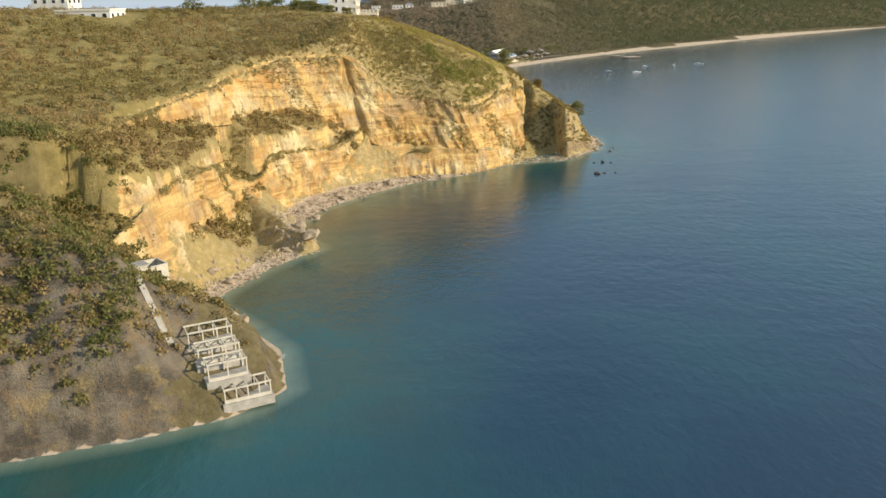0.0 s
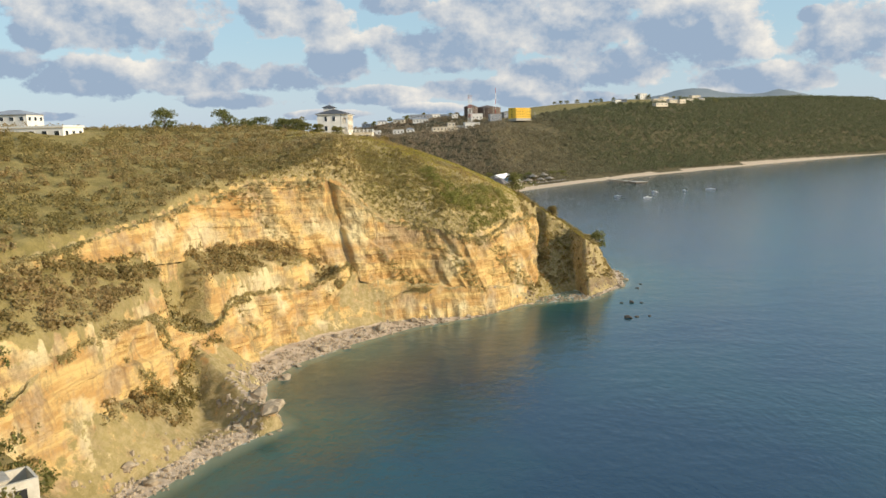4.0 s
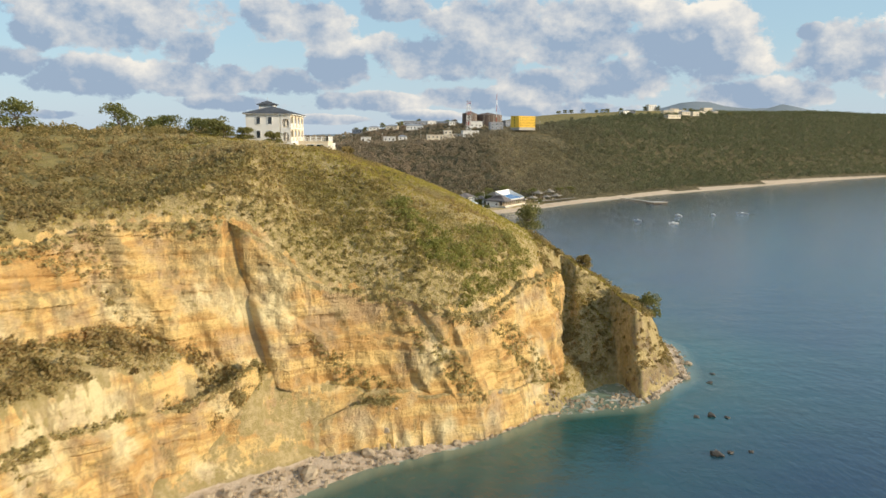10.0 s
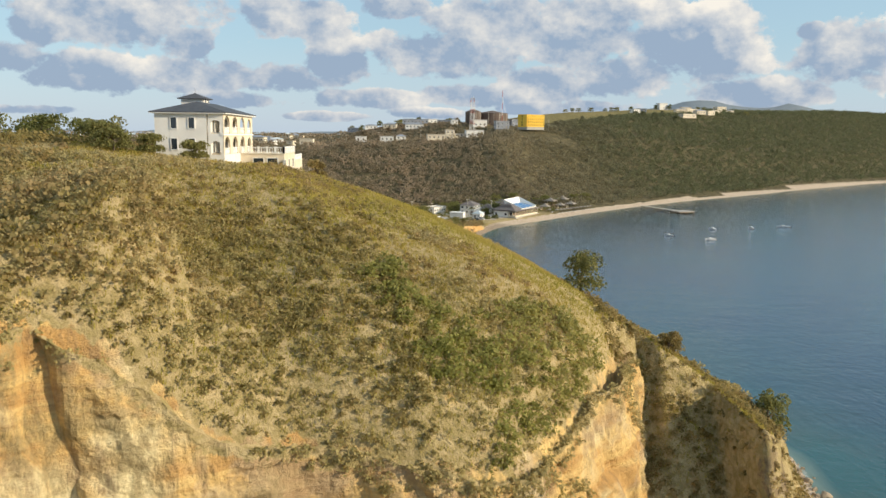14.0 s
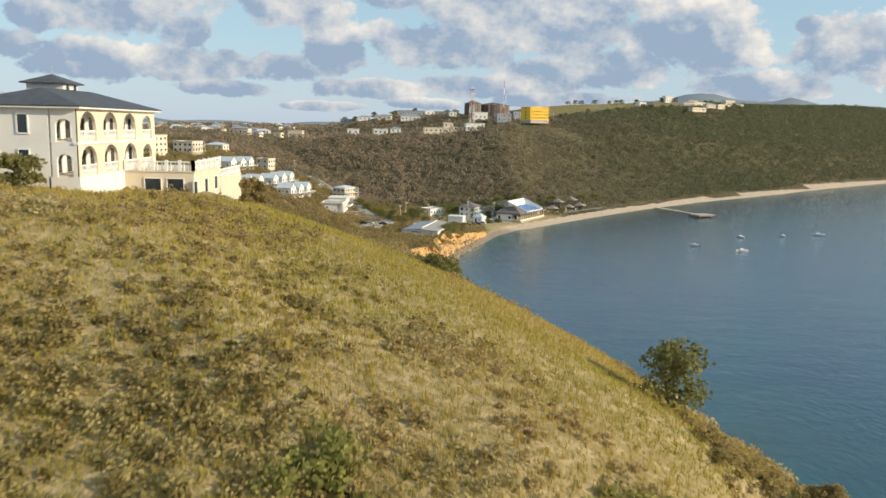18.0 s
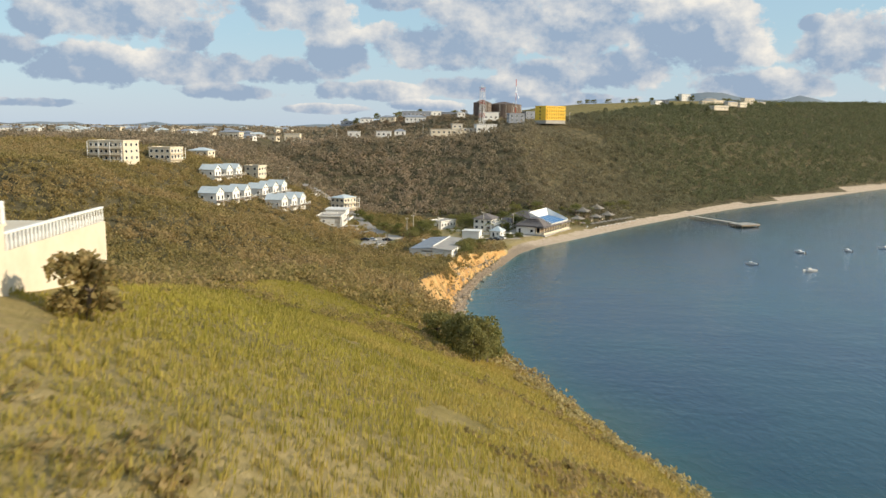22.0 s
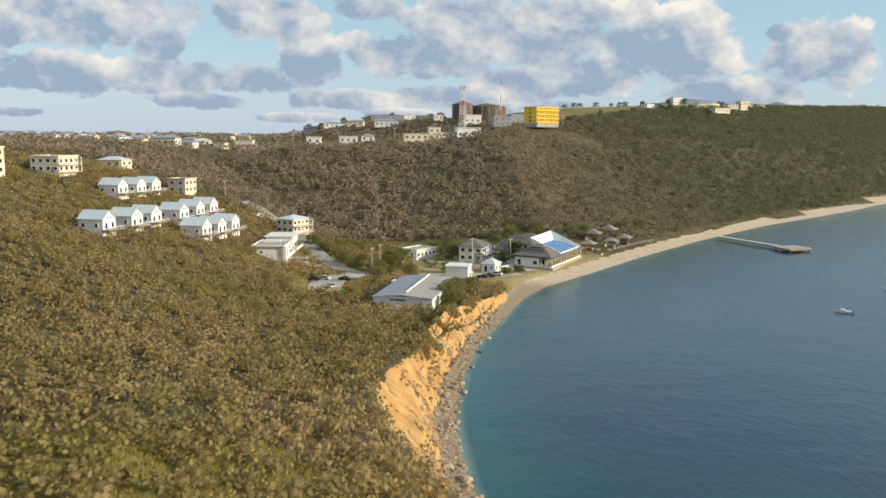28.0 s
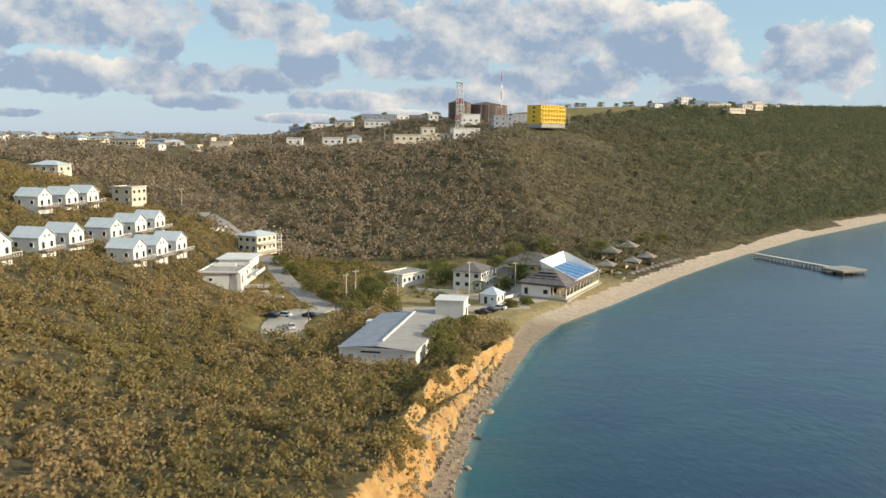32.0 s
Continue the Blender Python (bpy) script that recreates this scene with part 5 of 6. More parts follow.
def kiosk():
    o = thing("kiosk", 42.2, 230.4, 2.4, -33, "small white kiosk with pale blue hip roof", "kiosk")
    part("wall", B(0, 0, 1.3, 5.4, 5.2, 3.2), M_WHITE, o)
    roof = part("roof", hip(bmesh.new(), 5.4, 5.2, 2.95, 2.0, 0.45), M_BLUEROOF, o, "pale blue hip roof")
    part("finial", rod(bmesh.new(), (0, 0, 4.8), (0, 0, 5.3), 0.10, 0.03), M_TRIM, roof)
    part("door", B(-0.9, -2.62, 1.05, 0.9, 0.1, 2.1), M_DARK, o)
    windows_on(o, "y-", 2.6, 1.3, 1.6, 0.8, 0.9)
    for y in (-1.3, 1.3):
        windows_on(o, "x+", 2.7, y, 1.5, 0.9, 1.5)


warehouse()
restaurant()
kiosk()
house("guest_house", "white two-storey guest house with balcony and grey hip roof", 39, 256, -25, 9.5, 11, 2, "hip", M_WHITE, M_SHINGLE, 2.6, 2.4, 2.9, (3, 4), porch=("x+", 1.8), over=0.8)
house("guest_house", "single-storey white cottage with grey hip roof", 51, 266, -25, 8, 9, 1, "hip", M_WHITE, M_SHINGLE, 2.8, 2.4, 3.0, (2, 3), over=0.8)
house("dining_hall", "low hall with a broad weathered shingle roof", 65, 286, -32, 18, 13, 1, "hip", M_CREAM, M_SHINGLE, 3.0, 3.6, 3.0, (4, 3), over=1.4)
house("bungalow", "white single-storey bungalow with flat roof and dark windows", 16.8, 264, -42, 8, 12, 1, "flat", M_WHITE, M_CONCRETE, 2.8, 1, 3.1, (2, 5))
house("hillside_house", "white two-storey house with pale hip roof and terrace", -37.5, 297, -32, 9, 11, 2, "hip", M_CREAM, M_BLUEROOF, 9.0, 1.5, 3.0, (3, 4), porch=("x+", 2.6), over=0.6)
house("pump_house", "small cream block beside a utility pole", 8.5, 239, -20, 3.2, 3.2, 1, "flat", M_CREAM, M_CREAM, None, 1, 2.6, (0, 0))


def modern_house():
    o = thing("modern_house", -38, 250, 4.9, -4, "white modern two-level house with flat roof slabs", "house")
    part("wall", B(-0.5, -2, 1.2, 11, 24, 9.2), M_WHITE, o)
    part("upper_wall", B(0.6, 6, 6.4, 10, 12, 2.8), M_WHITE, o)
    part("roof", B(-0.5, -5, 5.92, 12.0, 19.5, 0.26), M_CONCRETE, o)
    part("upper_roof", B(0.8, 6.2, 7.9, 11.6, 13.6, 0.3), M_WHITE, o)
    bm = bmesh.new()
    for cx, cy, w, d in ((-0.5, -14.6, 12, 0.25), (-6.4, -5, 0.25, 19.4), (5.4, -7, 0.25, 15)):
        box(bm, cx, cy, 6.25, w, d, 0.5)
    part("parapet", bm, M_WHITE, o)
    part("clerestory", B(-1.5, -3.2, 6.6, 7, 1.2, 1.0), M_WHITE, o)
    part("tower", B(4.2, -12.0, 0.8, 3.6, 4.0, 10.2), M_WHITE, o)
    for y in (-8, -2, 4.5, 9):
        windows_on(o, "x+", 5.0 if y < 1 else 5.6, y, 4.2, 1.5, 1.5)
    windows_on(o, "x+", 6.0, -12, 3.6, 1.2, 2.6, pane=M_DARK)
    windows_on(o, "y-", 14, -3, 3.8, 1.1, 0.9)
    part("balcony", B(6.8, 4, 3.0, 2.4, 13, 0.2), M_WHITE, o)
    part("balcony_wall", B(7.9, 4, 3.5, 0.15, 13, 0.9), M_WHITE, o)
    part("carport_roof", B(9.5, -8, 0.8, 7, 6, 0.2), M_TANROOF, o)
    part("garden_wall", B(10, -12.5, -0.9, 8, 0.3, 2.6), M_CREAM, o)


modern_house()


# ---- gabled cottages on the valley side ----
def cottage(x, y, turn, z, long=9.0, group="gabled cottages"):
    o = thing("cottage", x, y, z, turn, "white gabled cottage with pale blue-grey roof and veranda", "cottage", group)
    h = 3.4
    part("wall", B(0, 0, h / 2 - 1.5, long, 6.4, h + 3), M_WHITE, o)
    for k, (cx, w, up) in enumerate(((0, 6.4, 2.6), )):
        bm = gable(bmesh.new(), 6.4, long, h, up, 0.35)
        bmesh.ops.rotate(bm, verts=bm.verts, cent=(0, 0, 0), matrix=Matrix.Rotation(radians(90), 3, "Z"))
        part("roof", bm, M_BLUEROOF, o)
    for s in (-1, 1):
        bm = bmesh.new()
        v = [bm.verts.new((s * (long / 2 - 0.05), p, q)) for p, q in ((-3.2, h - 0.1), (3.2, h - 0.1), (0, h + 2.3))]
        w = [bm.verts.new((s * long / 2, p.co.y, p.co.z)) for p in v]
        bm.faces.new(v), bm.faces.new(w[::-1])
        for i in range(3):
            bm.faces.new((v[i], v[(i + 1) % 3], w[(i + 1) % 3], w[i]))
        part("gable_wall", bm, M_WHITE, o)
    for yy in (-1.6, 1.6):
        windows_on(o, "x+", long / 2, yy, 1.3, 1.2, 1.8)
        windows_on(o, "x+", long / 2, yy * 0.5, 3.7, 0.6, 0.8)
    for xx in (-2.5, 2.0):
        windows_on(o, "y-", 3.2, xx, 1.5, 1.1, 1.3)
    deck = part("veranda", B(long / 2 + 1.3, 0, 0.0, 2.6, 7.4, 0.22), M_WOOD, o)
    for i in range(4):
        part("deck_post", B(long / 2 + 2.5, -3.5 + 7 * i / 3, -1.4, 0.18, 0.18, 2.8), M_WOOD, deck)
    r = part("railing", rail(bmesh.new(), (long / 2 + 2.5, -3.7), (long / 2 + 2.5, 3.7), 1.05, 0.12), M_TRIM, o)
    balusters(r, (long / 2 + 2.5, -3.6), (long / 2 + 2.5, 3.6), 0.12, 0.8)
    return o


first = cottage(-62.7, 225.6, -16, ground_at(-62.7, 225.6) + 0.7, 8.4)
for x, y in ((-60.2, 239), (-57.8, 252), (-84.5, 192), (-82.2, 212), (-79.9, 226), (-75.1, 245), (-73, 262), (-70.8, 276), (-101, 258), (-98.8, 274), (-96.9, 288)):
    copy_thing(first, pose(x, y, ground_at(x, y) + 0.7, 0, 0, -16))
house("hillside_house", "cream two-storey house with flat roof", -90, 318, -20, 9, 9, 2, "flat", M_CREAM, M_CONCRETE, None, 1, 3.0, (2, 3))
house("hillside_house", "cream house with pale hip roof", -122.5, 326, -12, 12, 9, 1, "hip", M_CREAM, M_BLUEROOF, None, 1.6, 3.2, (3, 2))
house("apartment_block", "cream three-storey apartments with long balconies", -133, 216, -14, 17, 12, 3, "flat", M_CREAM, M_CREAM, None, 1, 2.9, (7, 3), porch=("y-", 1.6))
house("apartment_block", "cream stepped apartments with flat roofs", -124, 262, -14, 12, 12, 2, "flat", M_CREAM, M_CREAM, None, 1, 2.9, (4, 4), porch=("x+", 1.6))
house("apartment_block", "white three-storey apartments behind hilltop trees", -100, -6, -10, 16, 14, 3, "hip", M_CREAM, M_SLATE, None, 1.8, 3.0, (5, 4), porch=("x+", 1.6))
house("hilltop_house", "white two-storey hilltop house with flat roof", -110, -167, -6, 18, 11, 2, "flat", M_WHITE, M_CREAM, 46.4, 1, 3.0, (5, 3))
house("hilltop_house", "cream hilltop house with hip roof", -122, -60, -6, 12, 9, 1, "hip", M_CREAM, M_GREYROOF, None, 1.6, 3.2, (3, 2))
house("hilltop_house", "white hilltop house with hip roof", -140, -120, -6, 14, 10, 2, "hip", M_WHITE, M_GREYROOF, None, 1.6, 3.0, (4, 3))

# ---- on the far ridge ----


def yellow_block():
    o = thing("office_block", 117, 527, 59.6, 37, "bright yellow four-storey block with rows of windows", "building")
    o.scale = (0.86, 0.86, 0.86)
    part("base", B(0, 0, 0, 27, 15, 3.2), M_CONCRETE, o)
    part("wall", B(0, 0.3, 8.2, 26.5, 14, 13.4), M_YELLOW, o)
    part("side_wall", B(-13.35, 0.3, 8.2, 0.4, 14.1, 13.6), M_YELLOW, o)
    for f in range(4):
        windows_on(o, "x-", 13.55, 0.5, 3.5 + 3.3 * f, 2.2, 1.4, trim=M_YELLOW, pane=M_DARK)
    part("roof", B(0, 0.3, 15.1, 27.3, 14.8, 0.4), M_YELLOW, o)
    for f in range(4):
        z = 3.2 + 3.3 * f
        part("gallery", B(0, -7.3, z - 1.35, 26.5, 1.6, 0.2), M_YELLOW, o)
        part("gallery_rail", B(0, -8.05, z - 0.75, 26.5, 0.12, 1.0), M_YELLOW, o)
        for i in range(8):
            windows_on(o, "y-", 6.7, -11.4 + 3.25 * i, z + 0.3, 1.7, 1.5, trim=M_YELLOW, pane=M_DARK)
    for i in range(9):
        part("column", B(-13 + 3.25 * i, -8.0, 8.3, 0.35, 0.35, 13.4), M_YELLOW, o)


def tanks():
    for x, y, z, r, h in ((67, 612, 65.5, 8.5, 12.5), (89, 628, 66, 17.0, 13.0)):
        z = ground_at(x, y) + 0.2
        o = thing("storage_tank", x, y, z, 0, "large rust-brown cylindrical storage tank", "tank", "storage tanks")
        bm = bmesh.new()
        bmesh.ops.create_cone(bm, cap_ends=True, segments=40, radius1=r, radius2=r, depth=h, matrix=pose(0, 0, h / 2))
        part("shell", bm, M_TANK, o)
        bm = bmesh.new()
        bmesh.ops.create_cone(bm, cap_ends=True, segments=40, radius1=r + 0.25, radius2=0.5, depth=3.0, matrix=pose(0, 0, h + 1.5))
        part("roof", bm, M_TANK, o)
        for i in range(2):
            bm = bmesh.new()
            bmesh.ops.create_cone(bm, segments=40, radius1=r + 0.12, radius2=r + 0.12, depth=0.3, matrix=pose(0, 0, h * (i + 1) / 3))
            part("rim_band", bm, M_TANK, o)
        for i in range(5):
            part("ladder", B(r * math.cos(-1.9 + 0.35 * i), r * math.sin(-1.9 + 0.35 * i), h / 2, 0.3, 0.3, h), M_BLEACHED, o)


def lattice(x, y, z, h, w):
    o = thing("radio_tower", x, y, z, 15, "tall white and red lattice radio tower", "tower")
    for sx in (-1, 1):
        for sy in (-1, 1):
            part("leg", rod(bmesh.new(), (sx * w / 2, sy * w / 2, -2), (sx * w / 2.6, sy * w / 2.6, h), 0.16, 0.12, 5), M_TRIM, o)
    n = 9
    for i in range(n):
        a, b = h * i / n, h * (i + 1) / n
        k = w / 2 * (1 - 0.2 * i / n)
        for p, q in (((-k, -k), (k, -k)), ((k, -k), (k, k)), ((k, k), (-k, k)), ((-k, k), (-k, -k))):
            for u, v in (((*p, a), (*q, b)), ((*q, a), (*p, b)), ((*p, b), (*q, b))):
                part("brace", rod(bmesh.new(), u, v, 0.08, None, 4), M_RED if i % 3 == 2 else M_TRIM, o)
    part("platform", B(0, 0, h, w, w, 0.3), M_STEEL, o)
    for i in range(3):
        part("antenna", rod(bmesh.new(), (-1 + i, 0, h), (-1 + i, 0, h + 2.5), 0.09), M_TRIM, o)


def mast(x, y, z, h):
    o = thing("radio_mast", x, y, z, 0, "slender red and white radio mast", "mast")
    for i in range(6):
        part("section", rod(bmesh.new(), (0, 0, h * i / 6), (0, 0, h * (i + 1) / 6), 0.26, 0.24, 6), M_RED if i % 2 else M_TRIM, o)
    for i in range(3):
        a = i * 2.09
        part("stay", rod(bmesh.new(), (0, 0, h * 0.8), (8 * math.cos(a), 8 * math.sin(a), 0), 0.03, None, 3), M_STEEL, o)


yellow_block()
tanks()
lattice(62, 556, ground_at(62, 556), 89 - ground_at(62, 556), 4.5)
mast(96, 592, ground_at(96, 592) - 0.3, 99 - ground_at(96, 592))
RIDGE = (("white flat-roofed house with dark veranda on the ridge", 58, 478, 8, 16, 9, 1, "flat", M_WHITE, 5.0), ("low cream house with stepped flat roofs on the ridge", 27, 476, 5, 24, 9, 1, "flat", M_CREAM, 3.4),
         ("small cream house on the ridge", 36, 486, 5, 8, 8, 2, "flat", M_CREAM, 3.2), ("white block beside the tanks", 72, 585, 5, 14, 8, 1, "flat", M_WHITE, 5.5),
         ("white house on the wooded ridge", -47, 515, 0, 10, 7, 1, "flat", M_WHITE, 3.6), ("white house on the wooded ridge", -22, 500, 0, 12, 7, 1, "flat", M_WHITE, 3.6), ("white house on the wooded ridge", -9, 506, 0, 9, 7, 1, "hip", M_WHITE, 3.2),
         ("pale house with grey roof on the ridge", 4, 640, 0, 20, 9, 1, "hip", M_WHITE, 4), ("pale yellow house at the edge of the town", -137, 470, -10, 16, 9, 1, "hip", M_CREAM, 4), ("cream house at the edge of the town", -108, 590, -5, 14, 8, 1, "flat", M_CREAM, 5),
         ("grey and white house beside the yellow block", 92, 560, 10, 14, 8, 2, "flat", M_GREYROOF, 3.4),
         ("long cream terrace house on the bluff", 358.7, 783, 24, 22, 9, 1, "flat", M_CREAM, 3.4), ("cream villa with hip roof on the bluff", 392.5, 833.5, 18, 14, 9, 1, "hip", M_CREAM, 3.6), ("pale yellow house on the bluff", 411, 847, 26, 12, 9, 1, "flat", M_CREAM, 4.2),
         ("cream house with a low hip roof on the plateau", 403, 943, 10, 18, 10, 1, "hip", M_CREAM, 4.0), ("white house on the plateau", 338, 957, 30, 13, 9, 1, "hip", M_WHITE, 3.6), ("grey-roofed house on the plateau", 352, 975, -10, 16, 9, 1, "flat", M_GREYROOF, 3.4),
         ("tall white house on the plateau", 411, 1060, 15, 15, 11, 2, "flat", M_WHITE, 4.2), ("cream house on the plateau", 450, 1060, 5, 16, 10, 1, "hip", M_CREAM, 4.4), ("long cream house on the plateau", 432, 985, 28, 24, 9, 1, "flat", M_CREAM, 3.8),
         ("cream house on the plateau", 500, 1040, 20, 18, 10, 2, "flat", M_CREAM, 3.8), ("pale house on the plateau", 470, 930, 14, 14, 9, 1, "hip", M_CREAM, 4.2), ("cream house with flat roof on the plateau", 440, 900, 18, 15, 9, 1, "flat", M_CREAM, 3.6),
         ("small white shed on the dry plateau", 46, 600, 8, 7, 5, 1, "flat", M_WHITE, 3.0), ("long low grey house on the plateau", 5.5, 705, 4, 30, 9, 1, "flat", M_GREYROOF, 4.0), ("white house with grey hip roof on the plateau", 0.5, 655, 10, 12, 9, 1, "hip", M_WHITE, 3.6),
         ("pale house on the plateau", -24, 690, -6, 15, 9, 1, "hip", M_CREAM, 3.6), ("white house on the plateau", 24, 716, 12, 15, 8, 1, "flat", M_WHITE, 3.8), ("low grey house on the plateau", 40, 690, -5, 18, 8, 1, "flat", M_GREYROOF, 3.4),
         ("white house on the plateau", -48, 720, 6, 14, 8, 1, "hip", M_WHITE, 3.4), ("grey-roofed house on the plateau", -70, 760, 0, 18, 9, 1, "flat", M_GREYROOF, 3.6), ("low cream outbuilding on the ridge", 46, 479, 5, 13, 7, 1, "flat", M_CREAM, 2.6),
         ("grey house behind the yellow block", 118, 640, 15, 16, 9, 2, "flat", M_GREYROOF, 3.4), ("white house behind the yellow block", 132, 655, 5, 10, 8, 2, "hip", M_WHITE, 3.4))
for label, x, y, turn, w, dd, fl, roof, wall, st in RIDGE:
    house("ridge_house", label, x, y, turn, w, dd, fl, roof, wall, M_GREYROOF, ground_at(x, y) + 1.4, 1.6, st, (max(2, int(w / 4)), 2))


def town():
    r = np.random.default_rng(31)
    kinds = []
    for k, (wall, cover, roof) in enumerate(((M_WHITE, M_GREYROOF, "hip"), (M_CREAM, M_CONCRETE, "flat"), (M_WHITE, M_BLUEROOF, "hip"))):
        label = ("white town house with grey hip roof", "cream town house with flat roof", "white town house with pale blue roof")[k]
        x, y = (-210, -260, -330)[k], (470, 540, 500)[k]
        kinds.append(house("town_house", label, x, y, 5 * k, 12, 8, 1, roof, wall, cover, None, 1.6, 3.0, (2, 1), "houses of the distant town"))
    for i in range(270):
        y = 480 + 1900 * r.random() ** 1.3
        x = -(0.10 + 0.62 * r.random()) * (y + 60) - 60
        copy_thing(kinds[i % 3], pose(x, y, ground_at(x, y) - 0.4, 0, 0, r.uniform(-25, 25)))


town()


# ---- roads, poles, cars ----
def ribbon(name, line, width, material, label, lift=0.08):
    pts = []
    for (ax, ay), (bx, by) in zip(line, line[1:]):
        n = max(2, int(math.hypot(bx - ax, by - ay) / 2.5))
        pts += [(ax + (bx - ax) * i / n, ay + (by - ay) * i / n) for i in range(n)]
    pts.append(line[-1])
    for _ in range(4):
        pts = [pts[0]] + [((a[0] + 2 * b[0] + c[0]) / 4, (a[1] + 2 * b[1] + c[1]) / 4) for a, b, c in zip(pts, pts[1:], pts[2:])] + [pts[-1]]
    bm, rows = bmesh.new(), []
    for i, p in enumerate(pts):
        q, s = pts[min(i + 1, len(pts) - 1)], pts[max(i - 1, 0)]
        d = Vector((q[0] - s[0], q[1] - s[1], 0)).normalized()
        side = Vector((-d.y, d.x, 0))
        z = max(ground_at(p[0] + k * side.x * width / 2, p[1] + k * side.y * width / 2) for k in (-1, 0, 1))
        low = [Vector((p[0], p[1], z + lift)) + side * k for k in (-width / 2, width / 2)]
        rows.append([bm.verts.new(v) for v in (low[0] - Vector((0, 0, 1.2)), low[0], low[1], low[1] - Vector((0, 0, 1.2)))])
    for a, b in zip(rows, rows[1:]):
        for i in range(3):
            bm.faces.new((a[i], a[i + 1], b[i + 1], b[i]))
    me = bpy.data.meshes.new(name)
    bm.to_mesh(me)
    bm.free()
    me.materials.append(material)
    return tagged(new(name, me), label, "road", kind="structure")


ribbon("road", ROAD, 6.4, M_ASPHALT, "pale worn village road climbing the slope")
ribbon("road_car_park", ((-14, 188), (-17, 202), (-15, 214), (-9, 226)), 11, M_GRAVEL, "pale gravel car park", 0.10)
ribbon("road_beach_lane", ((2, 219), (18, 222), (36, 222), (52, 226)), 6, M_GRAVEL, "sandy lane behind the beach", 0.06)
ribbon("path", ((38, 240), (50, 246), (57, 258)), 7, M_GRAVEL, "pale yard between the houses", 0.05)


ribbon("path_yard", ((40, 222), (50, 232), (58, 238)), 8, M_GRAVEL, "pale sandy yard before the restaurant", 0.04)


def wall_run(name, a, b, h, label):
    d = Vector((b[0] - a[0], b[1] - a[1]))
    m = ((a[0] + b[0]) / 2, (a[1] + b[1]) / 2)
    o = thing(name, m[0], m[1], ground_at(*m), math.degrees(math.atan2(d.y, d.x)), label, "wall")
    part("masonry", B(0, 0, h / 2 - 0.4, d.length, 0.22, h + 0.8), M_WHITE, o)
    part("coping", B(0, 0, h + 0.06, d.length + 0.1, 0.34, 0.12), M_TRIM, o)
    for i in range(max(2, int(d.length / 3))):
        part("pier", B(-d.length / 2 + d.length * i / max(1, int(d.length / 3) - 1), 0, h / 2 - 0.2, 0.36, 0.36, h + 0.75), M_WHITE, o)


wall_run("garden_wall", (20, 250), (33, 246), 0.9, "low white garden wall beside the guest house")
wall_run("garden_wall", (30, 240), (40, 237), 0.9, "low white garden wall along the lane")
wall_run("garden_wall", (47, 236), (56, 245), 0.8, "low white garden wall before the restaurant")
wall_run("retaining_wall", (-52, 312), (-57, 306), 1.6, "curved cream retaining wall at the road bend")
wall_run("retaining_wall", (-27, 234), (-20, 231), 1.4, "cream wall at the car park entrance")


def pole(x, y, h, group="utility poles"):
    o = thing("utility_pole", x, y, ground_at(x, y) - 0.2, 20, "grey wooden utility pole with crossarm", "utility pole", group)
    part("shaft", rod(bmesh.new(), (0, 0, 0), (0, 0, h), 0.17, 0.12), M_BLEACHED, o)
    arm = part("crossarm", B(0, 0, h - 0.5, 1.8, 0.14, 0.16), M_BLEACHED, o)
    for i in range(3):
        part("insulator", rod(bmesh.new(), (-0.75 + 0.75 * i, 0, h - 0.42), (-0.75 + 0.75 * i, 0, h - 0.15), 0.06), M_TRIM, arm)
    return o


for x, y, h in ((-30, 520, 9), (10, 530, 9), (40, 545, 9), (140, 560, 9), (-60, 500, 8), (36.5, 243, 11), (-1.5, 233, 9), (1.5, 228, 11), (-30, 300, 9), (-73, 330, 10), (14, 240, 9), (52, 248, 10)):
    pole(x, y, h)


def car(x, y, turn, paint, label):
    o = thing("car", x, y, ground_at(x, y) + 0.12, turn, label, "car", "parked cars")
    bm = B(0, 0, 0.62, 1.75, 4.3, 0.62)
    bmesh.ops.bevel(bm, geom=bm.edges[:], offset=0.14, segments=2, affect="EDGES")
    part("body", bm, paint, o)
    bm = B(0, -0.2, 1.12, 1.55, 2.4, 0.55)
    for v in bm.verts:
        if v.co.z > 1.2:
            v.co.y = -0.2 + (v.co.y + 0.2) * 0.68
            v.co.x *= 0.84
    part("cabin", bm, M_GLASS, o, "dark glazed cabin")
    part("roof_panel", B(0, -0.2, 1.42, 1.25, 1.6, 0.06), paint, o)
    for sx in (-0.82, 0.82):
        for sy in (-1.35, 1.35):
            part("wheel", rod(bmesh.new(), (sx - 0.1, sy, 0.32), (sx + 0.1, sy, 0.32), 0.32, None, 12), M_TYRE, o)
        part("headlight", B(sx * 0.72, 2.13, 0.68, 0.3, 0.06, 0.16), M_TRIM, o)


car(-20.5, 211, 70, M_CARGREY, "dark parked car on the gravel car park")
car(-17.5, 213, 72, M_CARWHITE, "white parked car on the gravel car park")
car(-10.5, 212, 60, M_CARGREY, "dark parked car beside the car park edge")
car(33, 226, 40, M_CARWHITE, "white parked car by the kiosk lane")
car(37.5, 216, 62, M_CARGREY, "dark parked car on the sandy yard by the kiosk")
car(40, 218.5, 62, M_CARGREY, "dark parked car on the sandy yard by the kiosk")
car(43, 221, 60, M_CARWHITE, "white parked car on the sandy yard by the kiosk")
car(-14, 199, 15, M_CARWHITE, "white parked car on the gravel car park")


